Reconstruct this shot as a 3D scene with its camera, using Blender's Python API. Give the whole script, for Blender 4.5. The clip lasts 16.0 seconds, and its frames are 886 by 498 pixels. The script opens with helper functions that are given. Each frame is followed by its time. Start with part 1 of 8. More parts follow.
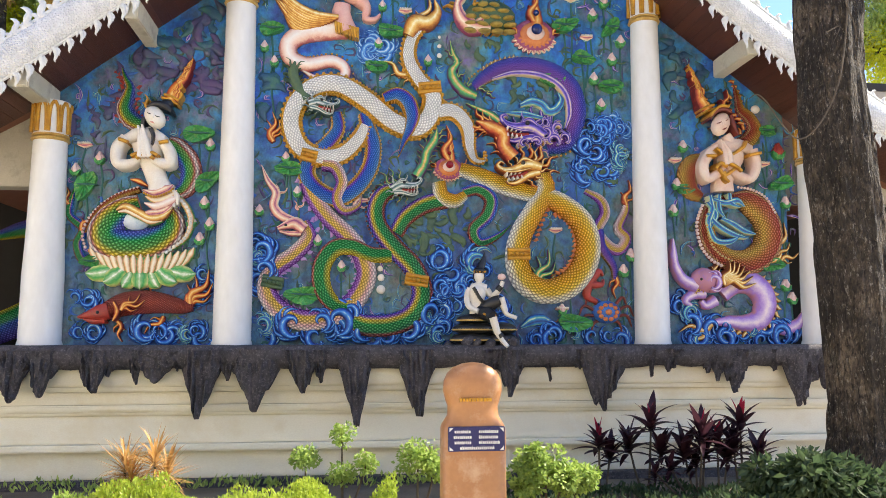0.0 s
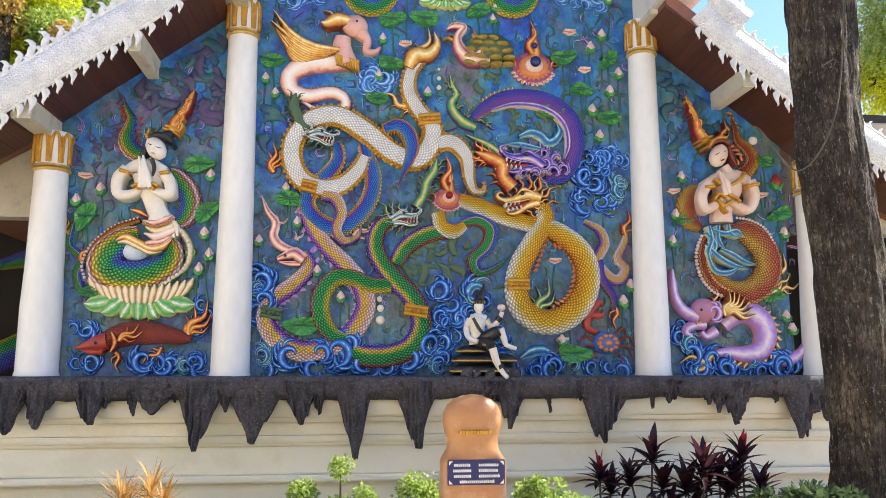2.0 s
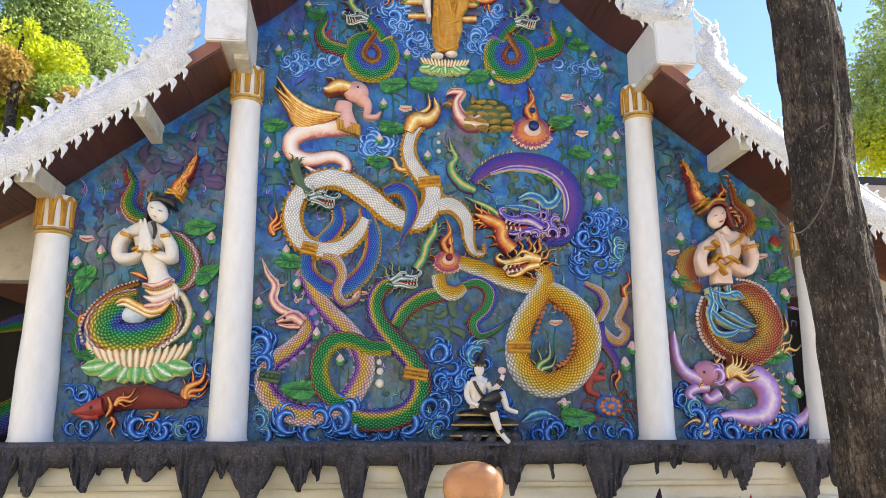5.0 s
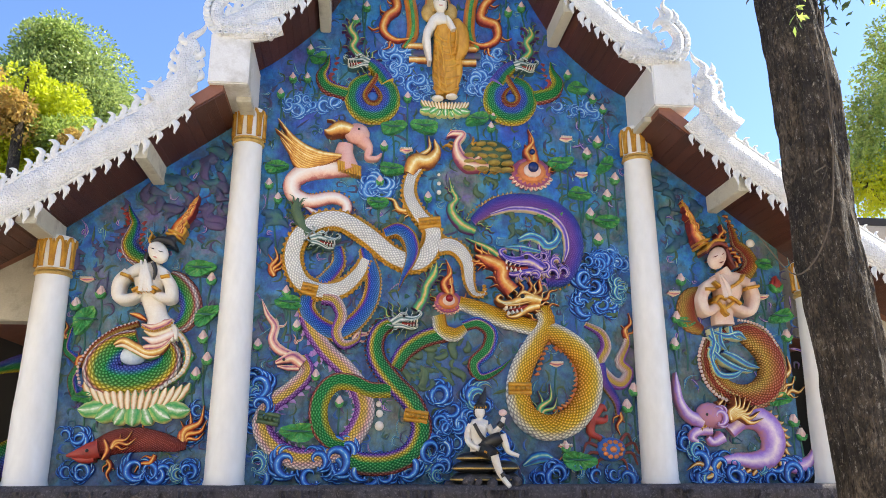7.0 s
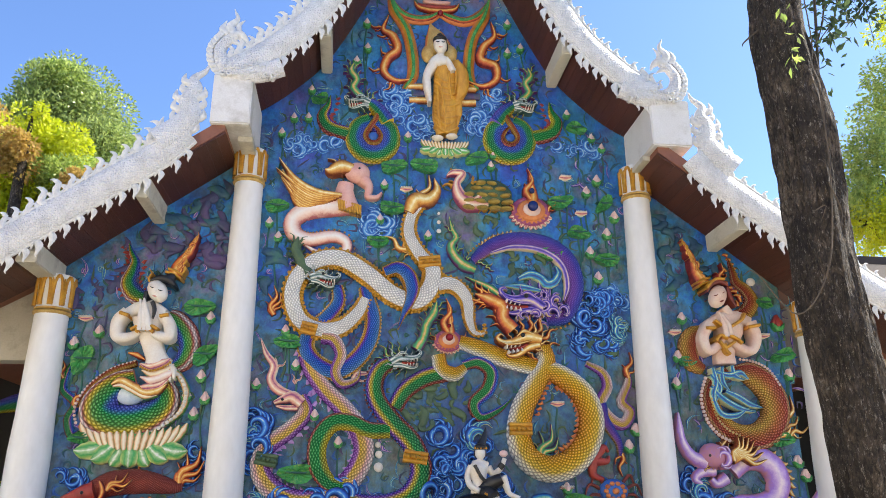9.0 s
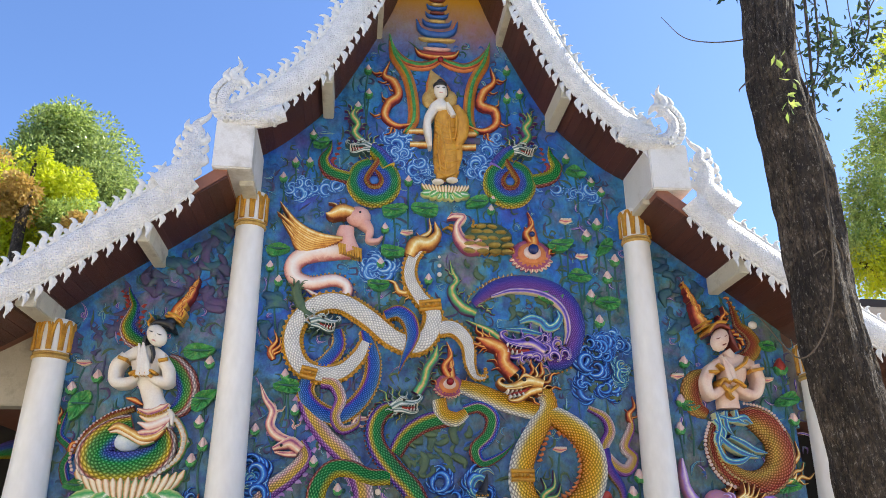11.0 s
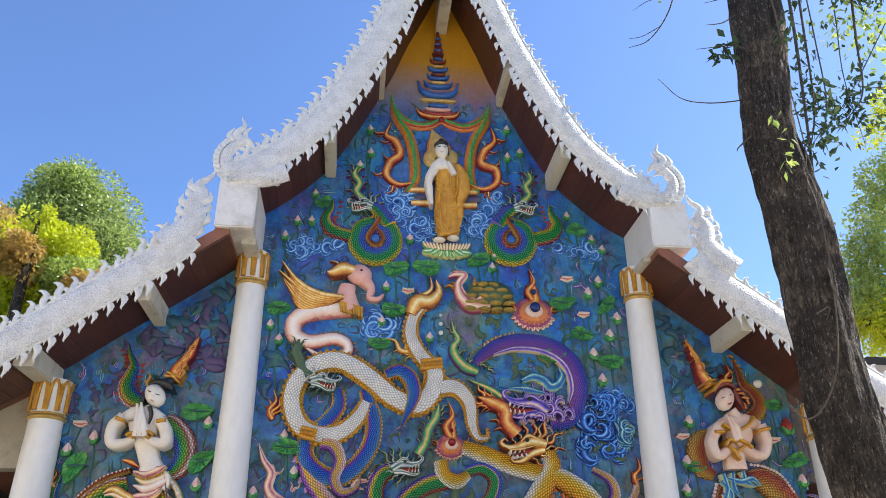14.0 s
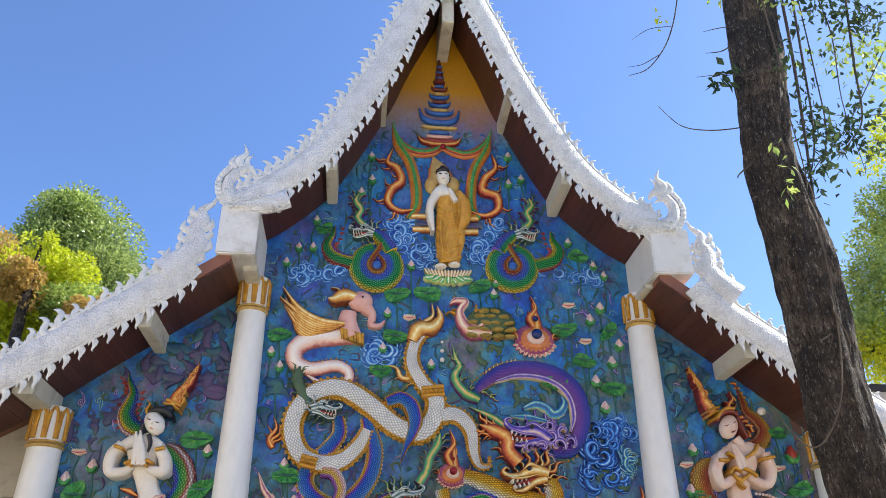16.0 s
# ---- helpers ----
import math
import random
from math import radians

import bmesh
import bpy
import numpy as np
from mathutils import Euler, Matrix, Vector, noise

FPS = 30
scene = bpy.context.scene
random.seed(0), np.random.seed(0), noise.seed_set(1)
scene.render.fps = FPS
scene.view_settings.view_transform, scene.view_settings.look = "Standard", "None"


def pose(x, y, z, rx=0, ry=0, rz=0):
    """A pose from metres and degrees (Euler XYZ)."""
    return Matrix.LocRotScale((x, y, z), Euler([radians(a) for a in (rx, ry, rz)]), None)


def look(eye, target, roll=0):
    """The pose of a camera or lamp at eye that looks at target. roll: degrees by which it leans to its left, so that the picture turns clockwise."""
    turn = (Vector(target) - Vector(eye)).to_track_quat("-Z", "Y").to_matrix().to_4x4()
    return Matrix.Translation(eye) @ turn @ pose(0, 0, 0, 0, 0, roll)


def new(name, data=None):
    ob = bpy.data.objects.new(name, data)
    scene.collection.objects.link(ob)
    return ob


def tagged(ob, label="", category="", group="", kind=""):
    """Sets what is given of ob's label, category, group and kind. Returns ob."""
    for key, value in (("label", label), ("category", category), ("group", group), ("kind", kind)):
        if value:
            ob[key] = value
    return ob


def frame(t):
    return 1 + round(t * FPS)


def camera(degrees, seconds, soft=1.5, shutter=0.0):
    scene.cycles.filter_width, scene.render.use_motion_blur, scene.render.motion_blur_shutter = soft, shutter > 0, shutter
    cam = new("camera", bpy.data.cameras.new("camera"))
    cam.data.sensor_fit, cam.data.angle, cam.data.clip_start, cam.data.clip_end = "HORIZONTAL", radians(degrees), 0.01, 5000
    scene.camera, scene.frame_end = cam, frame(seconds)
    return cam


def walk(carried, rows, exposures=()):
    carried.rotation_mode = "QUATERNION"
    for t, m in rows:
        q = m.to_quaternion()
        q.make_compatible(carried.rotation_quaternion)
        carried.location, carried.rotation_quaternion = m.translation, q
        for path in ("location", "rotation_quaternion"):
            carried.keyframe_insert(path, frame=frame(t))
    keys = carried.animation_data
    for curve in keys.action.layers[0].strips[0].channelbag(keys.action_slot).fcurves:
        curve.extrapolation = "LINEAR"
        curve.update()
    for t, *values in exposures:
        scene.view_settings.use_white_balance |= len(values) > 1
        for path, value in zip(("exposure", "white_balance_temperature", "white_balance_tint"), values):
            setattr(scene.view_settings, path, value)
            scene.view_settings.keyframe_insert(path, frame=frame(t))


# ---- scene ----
# ---- camera ----
cam = camera(59.5, 16.0, soft=0.9)
# seconds, height, yaw, pitch, roll of a hand-held camera that tilts up
ROWS = [
    (0, 1.6000, -6.470, 6.240, 0.009),
    (0.5, 1.6031, -6.498, 6.682, 0.046),
    (1, 1.6063, -6.541, 7.169, 0.069),
    (1.5, 1.6094, -6.529, 7.741, 0.037),
    (2, 1.6125, -6.506, 8.407, 0.030),
    (2.5, 1.6156, -6.495, 9.122, -0.010),
    (3, 1.6188, -6.485, 9.864, -0.006),
    (3.5, 1.6219, -6.470, 10.587, -0.026),
    (4, 1.6250, -6.495, 11.339, -0.070),
    (6.5, 1.6406, -6.499, 15.107, -0.084),
    (7, 1.6438, -6.498, 15.805, -0.083),
    (7.5, 1.6469, -6.497, 16.481, -0.109),
    (8, 1.6500, -6.491, 17.164, -0.107),
    (8.5, 1.6531, -6.491, 17.851, -0.089),
    (9, 1.6562, -6.507, 18.586, -0.093),
    (11.5, 1.6719, -6.455, 22.461, -0.179),
    (12, 1.6750, -6.442, 23.176, -0.173),
    (12.5, 1.6781, -6.403, 23.909, -0.180),
    (13, 1.6813, -6.389, 24.579, -0.171),
    (13.5, 1.6844, -6.377, 25.268, -0.176),
    (14, 1.6875, -6.384, 25.896, -0.240),
    (14.5, 1.6906, -6.368, 26.466, -0.233),
    (15, 1.6938, -6.328, 26.975, -0.218),
    (15.5, 1.6969, -6.285, 27.427, -0.232),
    (16, 1.7000, -6.283, 27.788, -0.216),
]
EYE_X = -0.93
walk(cam, [(t, pose(EYE_X, 0, z, 90 + pitch, 0, yaw) @ pose(0, 0, 0, 0, 0, roll)) for t, z, yaw, pitch, roll in ROWS],
     exposures=[(0.0, 1.39, 7250, 8), (4.0, 1.39, 7200, 8), (9.0, 1.22, 7000, 8), (16.0, 0.94, 6700, 8)])

# ---- world and sun ----
SUN_FROM = Vector((0.80, 0.15, 0.92)).normalized()   # from the right, a little behind the gable
world = bpy.data.worlds.new("sky")
scene.world = world
world.use_nodes = True
wn = world.node_tree
sky = wn.nodes.new("ShaderNodeTexSky")
sky.sky_type = "NISHITA"
sky.sun_disc = False
sky.sun_elevation = math.asin(SUN_FROM.z)
sky.sun_rotation = math.atan2(SUN_FROM.x, SUN_FROM.y)
sky.air_density, sky.dust_density, sky.ozone_density = 1.0, 0.6, 4.0
deep = wn.nodes.new("ShaderNodeMix")     # a clear dry-season sky, deeper blue than the model's
deep.data_type, deep.blend_type = "RGBA", "MULTIPLY"
deep.inputs[0].default_value = 1.0
deep.inputs[7].default_value = (0.88, 1.02, 1.30, 1)
wn.links.new(sky.outputs[0], deep.inputs[6])
wn.links.new(deep.outputs[2], wn.nodes["Background"].inputs[0])
wn.nodes["Background"].inputs[1].default_value = 0.105
sun = new("sun", bpy.data.lights.new("sun", "SUN"))
sun.data.energy, sun.data.angle, sun.data.color = 5.0, radians(0.5), (1.0, 0.95, 0.86)
sun.matrix_world = look(SUN_FROM * 50, (0, 0, 0))

WALL = 8.5      # front plane of the gable wall
EAVE = 7.6      # front plane of the roof's edge

# ---- materials ----


def nodes_of(name):
    m = bpy.data.materials.new(name)
    m.use_nodes = True
    nt = m.node_tree
    return m, nt, nt.nodes["Principled BSDF"]


def ramp_node(nt, stops, interp="LINEAR"):
    r = nt.nodes.new("ShaderNodeValToRGB")
    e = r.color_ramp.elements
    r.color_ramp.interpolation = interp
    while len(e) < len(stops):
        e.new(0.5)
    for el, (p, c) in zip(e, stops):
        el.position, el.color = p, (*c, 1)
    return r


def mix_node(nt, fac, a, b, mode="MIX"):
    m = nt.nodes.new("ShaderNodeMix")
    m.data_type, m.blend_type = "RGBA", mode
    for sock, v in ((m.inputs[0], fac), (m.inputs[6], a), (m.inputs[7], b)):
        if isinstance(v, bpy.types.NodeSocket):
            nt.links.new(v, sock)
        elif isinstance(v, (int, float)):
            sock.default_value = v
        else:
            sock.default_value = (*v, 1)
    return m.outputs[2]


def noise_node(nt, scale, detail=4, rough=0.55, vec=None, stretch=None):
    n = nt.nodes.new("ShaderNodeTexNoise")
    n.inputs["Scale"].default_value, n.inputs["Detail"].default_value, n.inputs["Roughness"].default_value = scale, detail, rough
    if vec is None:
        g = nt.nodes.new("ShaderNodeNewGeometry")
        vec = g.outputs["Position"]
    if stretch:
        mp = nt.nodes.new("ShaderNodeMapping")
        mp.inputs["Scale"].default_value = stretch
        nt.links.new(vec, mp.inputs[0])
        vec = mp.outputs[0]
    nt.links.new(vec, n.inputs["Vector"])
    return n.outputs["Fac"]


def bump_node(nt, bsdf, height, strength, distance):
    b = nt.nodes.new("ShaderNodeBump")
    b.inputs["Strength"].default_value, b.inputs["Distance"].default_value = strength, distance
    nt.links.new(height, b.inputs["Height"])
    nt.links.new(b.outputs[0], bsdf.inputs["Normal"])


def paint(name, a, b=None, scale=7.0, rough=0.5, metal=0.0, bump=0.25, fine=60.0, stretch=None, dirt=None, vary=0.0):
    """A painted or natural surface: two tones mottled at a large and a fine scale, with fine relief."""
    m, nt, p = nodes_of(name)
    b = b or tuple(c * 0.72 for c in a)
    big = noise_node(nt, scale, 5, 0.6, stretch=stretch)
    r = ramp_node(nt, [(0.32, b), (0.66, a)])
    nt.links.new(big, r.inputs[0])
    small = noise_node(nt, fine, 3, stretch=stretch)
    col = mix_node(nt, 0.3, r.outputs[0], mix_node(nt, small, tuple(c * 0.55 for c in b), tuple(min(1, c * 1.25) for c in a)))
    if dirt:
        d = noise_node(nt, dirt[1], 6, 0.7)
        dr = ramp_node(nt, [(0.52, (0, 0, 0)), (0.72, (1, 1, 1))])
        nt.links.new(d, dr.inputs[0])
        col = mix_node(nt, dr.outputs[0], col, dirt[0])
    if vary:
        oi = nt.nodes.new("ShaderNodeObjectInfo")
        hsv = nt.nodes.new("ShaderNodeHueSaturation")
        mr = nt.nodes.new("ShaderNodeMapRange")
        mr.inputs["To Min"].default_value, mr.inputs["To Max"].default_value = 1 - vary, 1 + vary
        nt.links.new(oi.outputs["Random"], mr.inputs["Value"])
        nt.links.new(mr.outputs[0], hsv.inputs["Value"])
        nt.links.new(col, hsv.inputs["Color"])
        col = hsv.outputs[0]
    nt.links.new(col, p.inputs["Base Color"])
    p.inputs["Roughness"].default_value, p.inputs["Metallic"].default_value = rough, metal
    if bump:
        bump_node(nt, p, small, bump, 0.01)
    return m


def scales(name, bands, length=0.05, rows=9, line=0.35, rough=0.27, metal=0.0, interp="LINEAR", depth=0.012, dab=True, jitter=0.12):
    """Painted scales on a swept body: colour bands across it, diamond scales along it, from the body's UV (metres along, 0..1 across)."""
    m, nt, p = nodes_of(name)
    uv = nt.nodes.new("ShaderNodeUVMap")
    sep = nt.nodes.new("ShaderNodeSeparateXYZ")
    nt.links.new(uv.outputs[0], sep.inputs[0])
    r = ramp_node(nt, bands, interp)
    nt.links.new(sep.outputs[1], r.inputs[0])
    mp = nt.nodes.new("ShaderNodeMapping")
    mp.inputs["Scale"].default_value = (1 / length, rows, 1)
    nt.links.new(uv.outputs[0], mp.inputs[0])
    rot = nt.nodes.new("ShaderNodeMapping")
    rot.inputs["Rotation"].default_value = (0, 0, radians(45))
    nt.links.new(mp.outputs[0], rot.inputs[0])
    v = nt.nodes.new("ShaderNodeTexVoronoi")
    v.feature, v.distance = "F1", "CHEBYCHEV"
    v.inputs["Scale"].default_value, v.inputs["Randomness"].default_value = 1.0, jitter
    nt.links.new(rot.outputs[0], v.inputs["Vector"])
    edge = ramp_node(nt, [(0.25, (1, 1, 1)), (0.5, (0, 0, 0))])
    nt.links.new(v.outputs["Distance"], edge.inputs[0])
    n = noise_node(nt, 9, 4)
    tone = mix_node(nt, 0.5, r.outputs[0], mix_node(nt, n, (0.62, 0.62, 0.66), (1.5, 1.5, 1.45)), "MULTIPLY")
    dark = mix_node(nt, 1.0, tone, (line, line, line * 1.05), "MULTIPLY")
    col = mix_node(nt, edge.outputs[0], dark, tone)
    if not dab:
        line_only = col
    core = ramp_node(nt, [(0.05, (1, 1, 1)), (0.24, (0, 0, 0))])   # each scale has a dab of lighter paint, a highlight put into the colour
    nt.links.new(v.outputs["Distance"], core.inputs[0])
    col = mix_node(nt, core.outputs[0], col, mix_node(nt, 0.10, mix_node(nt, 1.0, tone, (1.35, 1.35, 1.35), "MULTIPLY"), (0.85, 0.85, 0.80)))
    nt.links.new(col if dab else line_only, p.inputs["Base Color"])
    p.inputs["Roughness"].default_value, p.inputs["Metallic"].default_value = rough, metal
    bump_node(nt, p, edge.outputs[0], 1.0, depth)
    return m


def stripes(name, bands, count=4.0, rough=0.55):
    """Ribs that run along a swept body: wave crests, clouds, flames and feathers."""
    m, nt, p = nodes_of(name)
    uv = nt.nodes.new("ShaderNodeUVMap")
    sep = nt.nodes.new("ShaderNodeSeparateXYZ")
    nt.links.new(uv.outputs[0], sep.inputs[0])
    mul = nt.nodes.new("ShaderNodeMath")
    mul.operation = "PINGPONG"
    mul.inputs[1].default_value = 0.5 / count
    nt.links.new(sep.outputs[1], mul.inputs[0])
    sc = nt.nodes.new("ShaderNodeMath")
    sc.operation = "MULTIPLY"
    sc.inputs[1].default_value = 2 * count
    nt.links.new(mul.outputs[0], sc.inputs[0])
    n = noise_node(nt, 16, 6, 0.7)
    ad = nt.nodes.new("ShaderNodeMath")
    ad.operation = "MULTIPLY_ADD"
    ad.inputs[1].default_value, ad.inputs[2].default_value = 1.0, -0.52
    nt.links.new(n, ad.inputs[0])
    su = nt.nodes.new("ShaderNodeMath")
    su.operation = "ADD"
    nt.links.new(sc.outputs[0], su.inputs[0])
    nt.links.new(ad.outputs[0], su.inputs[1])
    r = ramp_node(nt, bands)
    nt.links.new(su.outputs[0], r.inputs[0])
    nt.links.new(r.outputs[0], p.inputs["Base Color"])
    p.inputs["Roughness"].default_value = rough
    bump_node(nt, p, sc.outputs[0], 0.5, 0.012)
    return m


def mural_ground(name):
    """The wall's painted ground: airbrushed clouds of blue, teal, violet and grey-green, ochre in the gable's tip."""
    m, nt, p = nodes_of(name)
    g = nt.nodes.new("ShaderNodeNewGeometry")
    sep = nt.nodes.new("ShaderNodeSeparateXYZ")
    nt.links.new(g.outputs["Position"], sep.inputs[0])
    a = noise_node(nt, 0.8, 4, 0.6)
    ra = ramp_node(nt, [(0.30, (0.10, 0.06, 0.30)), (0.40, (0.015, 0.09, 0.44)), (0.49, (0.02, 0.20, 0.52)), (0.56, (0.07, 0.17, 0.20)), (0.66, (0.13, 0.08, 0.30))])
    nt.links.new(a, ra.inputs[0])
    b = noise_node(nt, 2.4, 6, 0.66)
    rb = ramp_node(nt, [(0.30, (0.03, 0.02, 0.13)), (0.41, (0.012, 0.10, 0.50)), (0.49, (0.03, 0.26, 0.50)), (0.56, (0.07, 0.20, 0.13)), (0.63, (0.21, 0.19, 0.14)), (0.72, (0.20, 0.10, 0.38))])
    nt.links.new(b, rb.inputs[0])
    col = mix_node(nt, 0.62, ra.outputs[0], rb.outputs[0])
    low = nt.nodes.new("ShaderNodeMapRange")          # the water greys and greens towards the bed of the pond
    low.inputs["From Min"].default_value, low.inputs["From Max"].default_value = 4.4, 2.6
    low.inputs["To Max"].default_value = 0.5
    nt.links.new(sep.outputs[2], low.inputs["Value"])
    murk = ramp_node(nt, [(0.36, (0.03, 0.06, 0.13)), (0.5, (0.075, 0.12, 0.10)), (0.64, (0.17, 0.16, 0.11))])
    nt.links.new(noise_node(nt, 1.7, 5, 0.6), murk.inputs[0])
    col = mix_node(nt, low.outputs[0], col, murk.outputs[0])
    high = nt.nodes.new("ShaderNodeMapRange")         # clearer blue and violet sky in the gable
    high.inputs["From Min"].default_value, high.inputs["From Max"].default_value = 4.8, 6.2
    high.inputs["To Max"].default_value = 0.6
    nt.links.new(sep.outputs[2], high.inputs["Value"])
    air = ramp_node(nt, [(0.36, (0.07, 0.05, 0.36)), (0.46, (0.012, 0.10, 0.52)), (0.56, (0.02, 0.22, 0.50)), (0.68, (0.06, 0.18, 0.20))])
    nt.links.new(noise_node(nt, 1.3, 4, 0.55), air.inputs[0])
    col = mix_node(nt, high.outputs[0], col, air.outputs[0])
    c = noise_node(nt, 9, 8, 0.74, stretch=(1, 1, 0.75))
    # mottled paint, with shade painted into the low spots of the same relief
    dab_shade = ramp_node(nt, [(0.38, (0.12, 0.12, 0.24)), (0.5, (0.92, 0.92, 0.95)), (0.63, (1.75, 1.7, 1.6))])
    nt.links.new(c, dab_shade.inputs[0])
    col = mix_node(nt, 0.55, col, dab_shade.outputs[0], "MULTIPLY")
    mr = nt.nodes.new("ShaderNodeMapRange")
    mr.inputs["From Min"].default_value, mr.inputs["From Max"].default_value = 7.75, 8.7
    nt.links.new(sep.outputs[2], mr.inputs["Value"])
    col = mix_node(nt, mr.outputs[0], col, mix_node(nt, a, (0.56, 0.24, 0.006), (0.64, 0.32, 0.012)))
    nt.links.new(col, p.inputs["Base Color"])
    p.inputs["Roughness"].default_value = 0.42
    bump_node(nt, p, c, 0.8, 0.03)
    return m


def stucco(name):
    """White stucco pressed into small overlapping scales, greyed in the hollows."""
    m, nt, p = nodes_of(name)
    g = nt.nodes.new("ShaderNodeNewGeometry")
    v = nt.nodes.new("ShaderNodeTexVoronoi")
    v.inputs["Scale"].default_value, v.inputs["Randomness"].default_value = 44, 0.8
    nt.links.new(g.outputs["Position"], v.inputs["Vector"])
    h = ramp_node(nt, [(0.15, (1, 1, 1)), (0.75, (0, 0, 0))])
    nt.links.new(v.outputs["Distance"], h.inputs[0])
    tone = ramp_node(nt, [(0.3, (0.62, 0.62, 0.62)), (0.55, (0.82, 0.82, 0.82))])
    nt.links.new(noise_node(nt, 5, 6, 0.7), tone.inputs[0])
    col = mix_node(nt, h.outputs[0], mix_node(nt, 1.0, tone.outputs[0], (0.88, 0.88, 0.89), "MULTIPLY"), tone.outputs[0])
    nt.links.new(col, p.inputs["Base Color"])
    p.inputs["Roughness"].default_value = 0.6
    bump_node(nt, p, h.outputs[0], 1.0, 0.011)
    return m


M_WALL = mural_ground("mural_ground")
M_WHITE = paint("white_plaster", (0.80, 0.79, 0.77), (0.70, 0.69, 0.66), 2.2, 0.6, dirt=((0.42, 0.39, 0.33), 1.6), bump=0.15)
M_COLUMN = paint("white_column_paint", (0.84, 0.83, 0.80), (0.80, 0.79, 0.76), 1.2, 0.4, bump=0.08, fine=14, stretch=(1, 1, 0.4))
M_CREAM = paint("cream_plaster", (0.86, 0.82, 0.69), (0.82, 0.76, 0.62), 1.3, 0.6, stretch=(1, 1, 2.2), dirt=((0.72, 0.64, 0.47), 1.1), bump=0.15)
M_STUCCO = paint("white_stucco", (0.78, 0.78, 0.76), (0.58, 0.58, 0.57), 16, 0.6, bump=1.0, fine=34)
M_STUCCO_SCALE = stucco("white_stucco_scales")
M_LINTEL = paint("stained_cream_plaster", (0.52, 0.48, 0.38), (0.38, 0.34, 0.27), 2.2, 0.65, dirt=((0.26, 0.23, 0.18), 2.4))
M_BEAM = paint("cream_beam_paint", (0.68, 0.65, 0.54), (0.55, 0.52, 0.42), 3, 0.55, dirt=((0.35, 0.31, 0.24), 3.0))
M_BOARD = paint("brown_soffit_board", (0.105, 0.034, 0.020), (0.06, 0.020, 0.013), 3, 0.5, stretch=(6, 1, 1), bump=0.3, vary=0.16)
M_ROOF = paint("roof_tile", (0.30, 0.12, 0.07), None, 6)
M_ROCK = paint("dark_cement_rock", (0.092, 0.084, 0.096), (0.022, 0.020, 0.025), 9, 0.85, bump=1.0, fine=70, stretch=(2.2, 2.2, 0.6), dirt=((0.19, 0.175, 0.185), 42))
M_GOLD = paint("gold_paint", (0.70, 0.37, 0.04), (0.42, 0.17, 0.02), 16, 0.35, 0.25, bump=0.5, fine=90)
M_GOLD_PALE = paint("pale_gold_paint", (0.70, 0.50, 0.17), (0.48, 0.26, 0.06), 14, 0.4, 0.1, bump=0.4)
M_BRICKGOLD = paint("olive_gold_paint", (0.50, 0.37, 0.09), (0.22, 0.15, 0.04), 18, 0.4, 0.1, bump=0.5)
M_ORANGE = paint("orange_paint", (0.72, 0.27, 0.08), (0.50, 0.10, 0.03), 11, 0.42, bump=0.4)
M_RED = paint("red_paint", (0.45, 0.05, 0.03), (0.22, 0.02, 0.02), 12, 0.4, bump=0.5)
M_DARKRED = paint("dark_red_paint", (0.25, 0.045, 0.03), (0.11, 0.02, 0.018), 12, 0.42, bump=0.5)
M_PINK = paint("pink_paint", (0.80, 0.50, 0.42), (0.66, 0.28, 0.25), 8, 0.45)
M_PINKWHITE = paint("pale_pink_paint", (0.82, 0.66, 0.58), (0.70, 0.44, 0.38), 10, 0.45)
M_SKIN = paint("white_skin_paint", (0.84, 0.80, 0.73), (0.76, 0.66, 0.56), 9, 0.42, bump=0.1)
M_SKIN_ROSE = paint("rose_skin_paint", (0.80, 0.66, 0.55), (0.70, 0.42, 0.32), 8, 0.42, bump=0.1)
M_BLACK = paint("black_paint", (0.022, 0.022, 0.025), (0.012, 0.012, 0.014), 10, 0.35)
M_GREEN = paint("leaf_green_paint", (0.07, 0.42, 0.10), (0.012, 0.15, 0.045), 22, 0.35, bump=0.9, fine=70, dirt=((0.30, 0.48, 0.12), 26))
M_STEM = paint("dark_green_paint", (0.03, 0.15, 0.11), (0.02, 0.09, 0.09), 9, 0.5)
M_OLIVE = paint("mossy_green_paint", (0.10, 0.16, 0.06), (0.03, 0.08, 0.07), 7, 0.5, bump=0.7)
M_ROCKPAINT = paint("violet_rock_paint", (0.11, 0.06, 0.17), (0.03, 0.07, 0.13), 5, 0.5, bump=0.8, fine=35, dirt=((0.05, 0.15, 0.10), 7))
M_BLUEROCK = paint("green_blue_rock_paint", (0.03, 0.14, 0.16), (0.02, 0.05, 0.15), 6, 0.5, bump=0.8, fine=35, dirt=((0.06, 0.17, 0.07), 6))
M_BUD = paint("lotus_pink_paint", (0.84, 0.68, 0.60), (0.74, 0.38, 0.38), 18, 0.42)
M_PEARL = paint("pale_blue_white_paint", (0.80, 0.84, 0.86), (0.30, 0.48, 0.74), 5, 0.3, bump=0)
M_PURPLE = paint("lilac_paint", (0.52, 0.33, 0.66), (0.34, 0.16, 0.52), 5, 0.42)
M_SILVER = stripes("silver_green_ribbed_paint", [(0.0, (0.04, 0.10, 0.10)), (0.35, (0.22, 0.32, 0.30)), (0.7, (0.60, 0.64, 0.60)), (1.0, (0.86, 0.86, 0.78))], 2)
M_JEWEL_BLUE = paint("blue_jewel", (0.01, 0.03, 0.16), None, 4, 0.08, bump=0)
M_JEWEL_RED = paint("red_jewel", (0.30, 0.01, 0.02), None, 4, 0.08, bump=0)
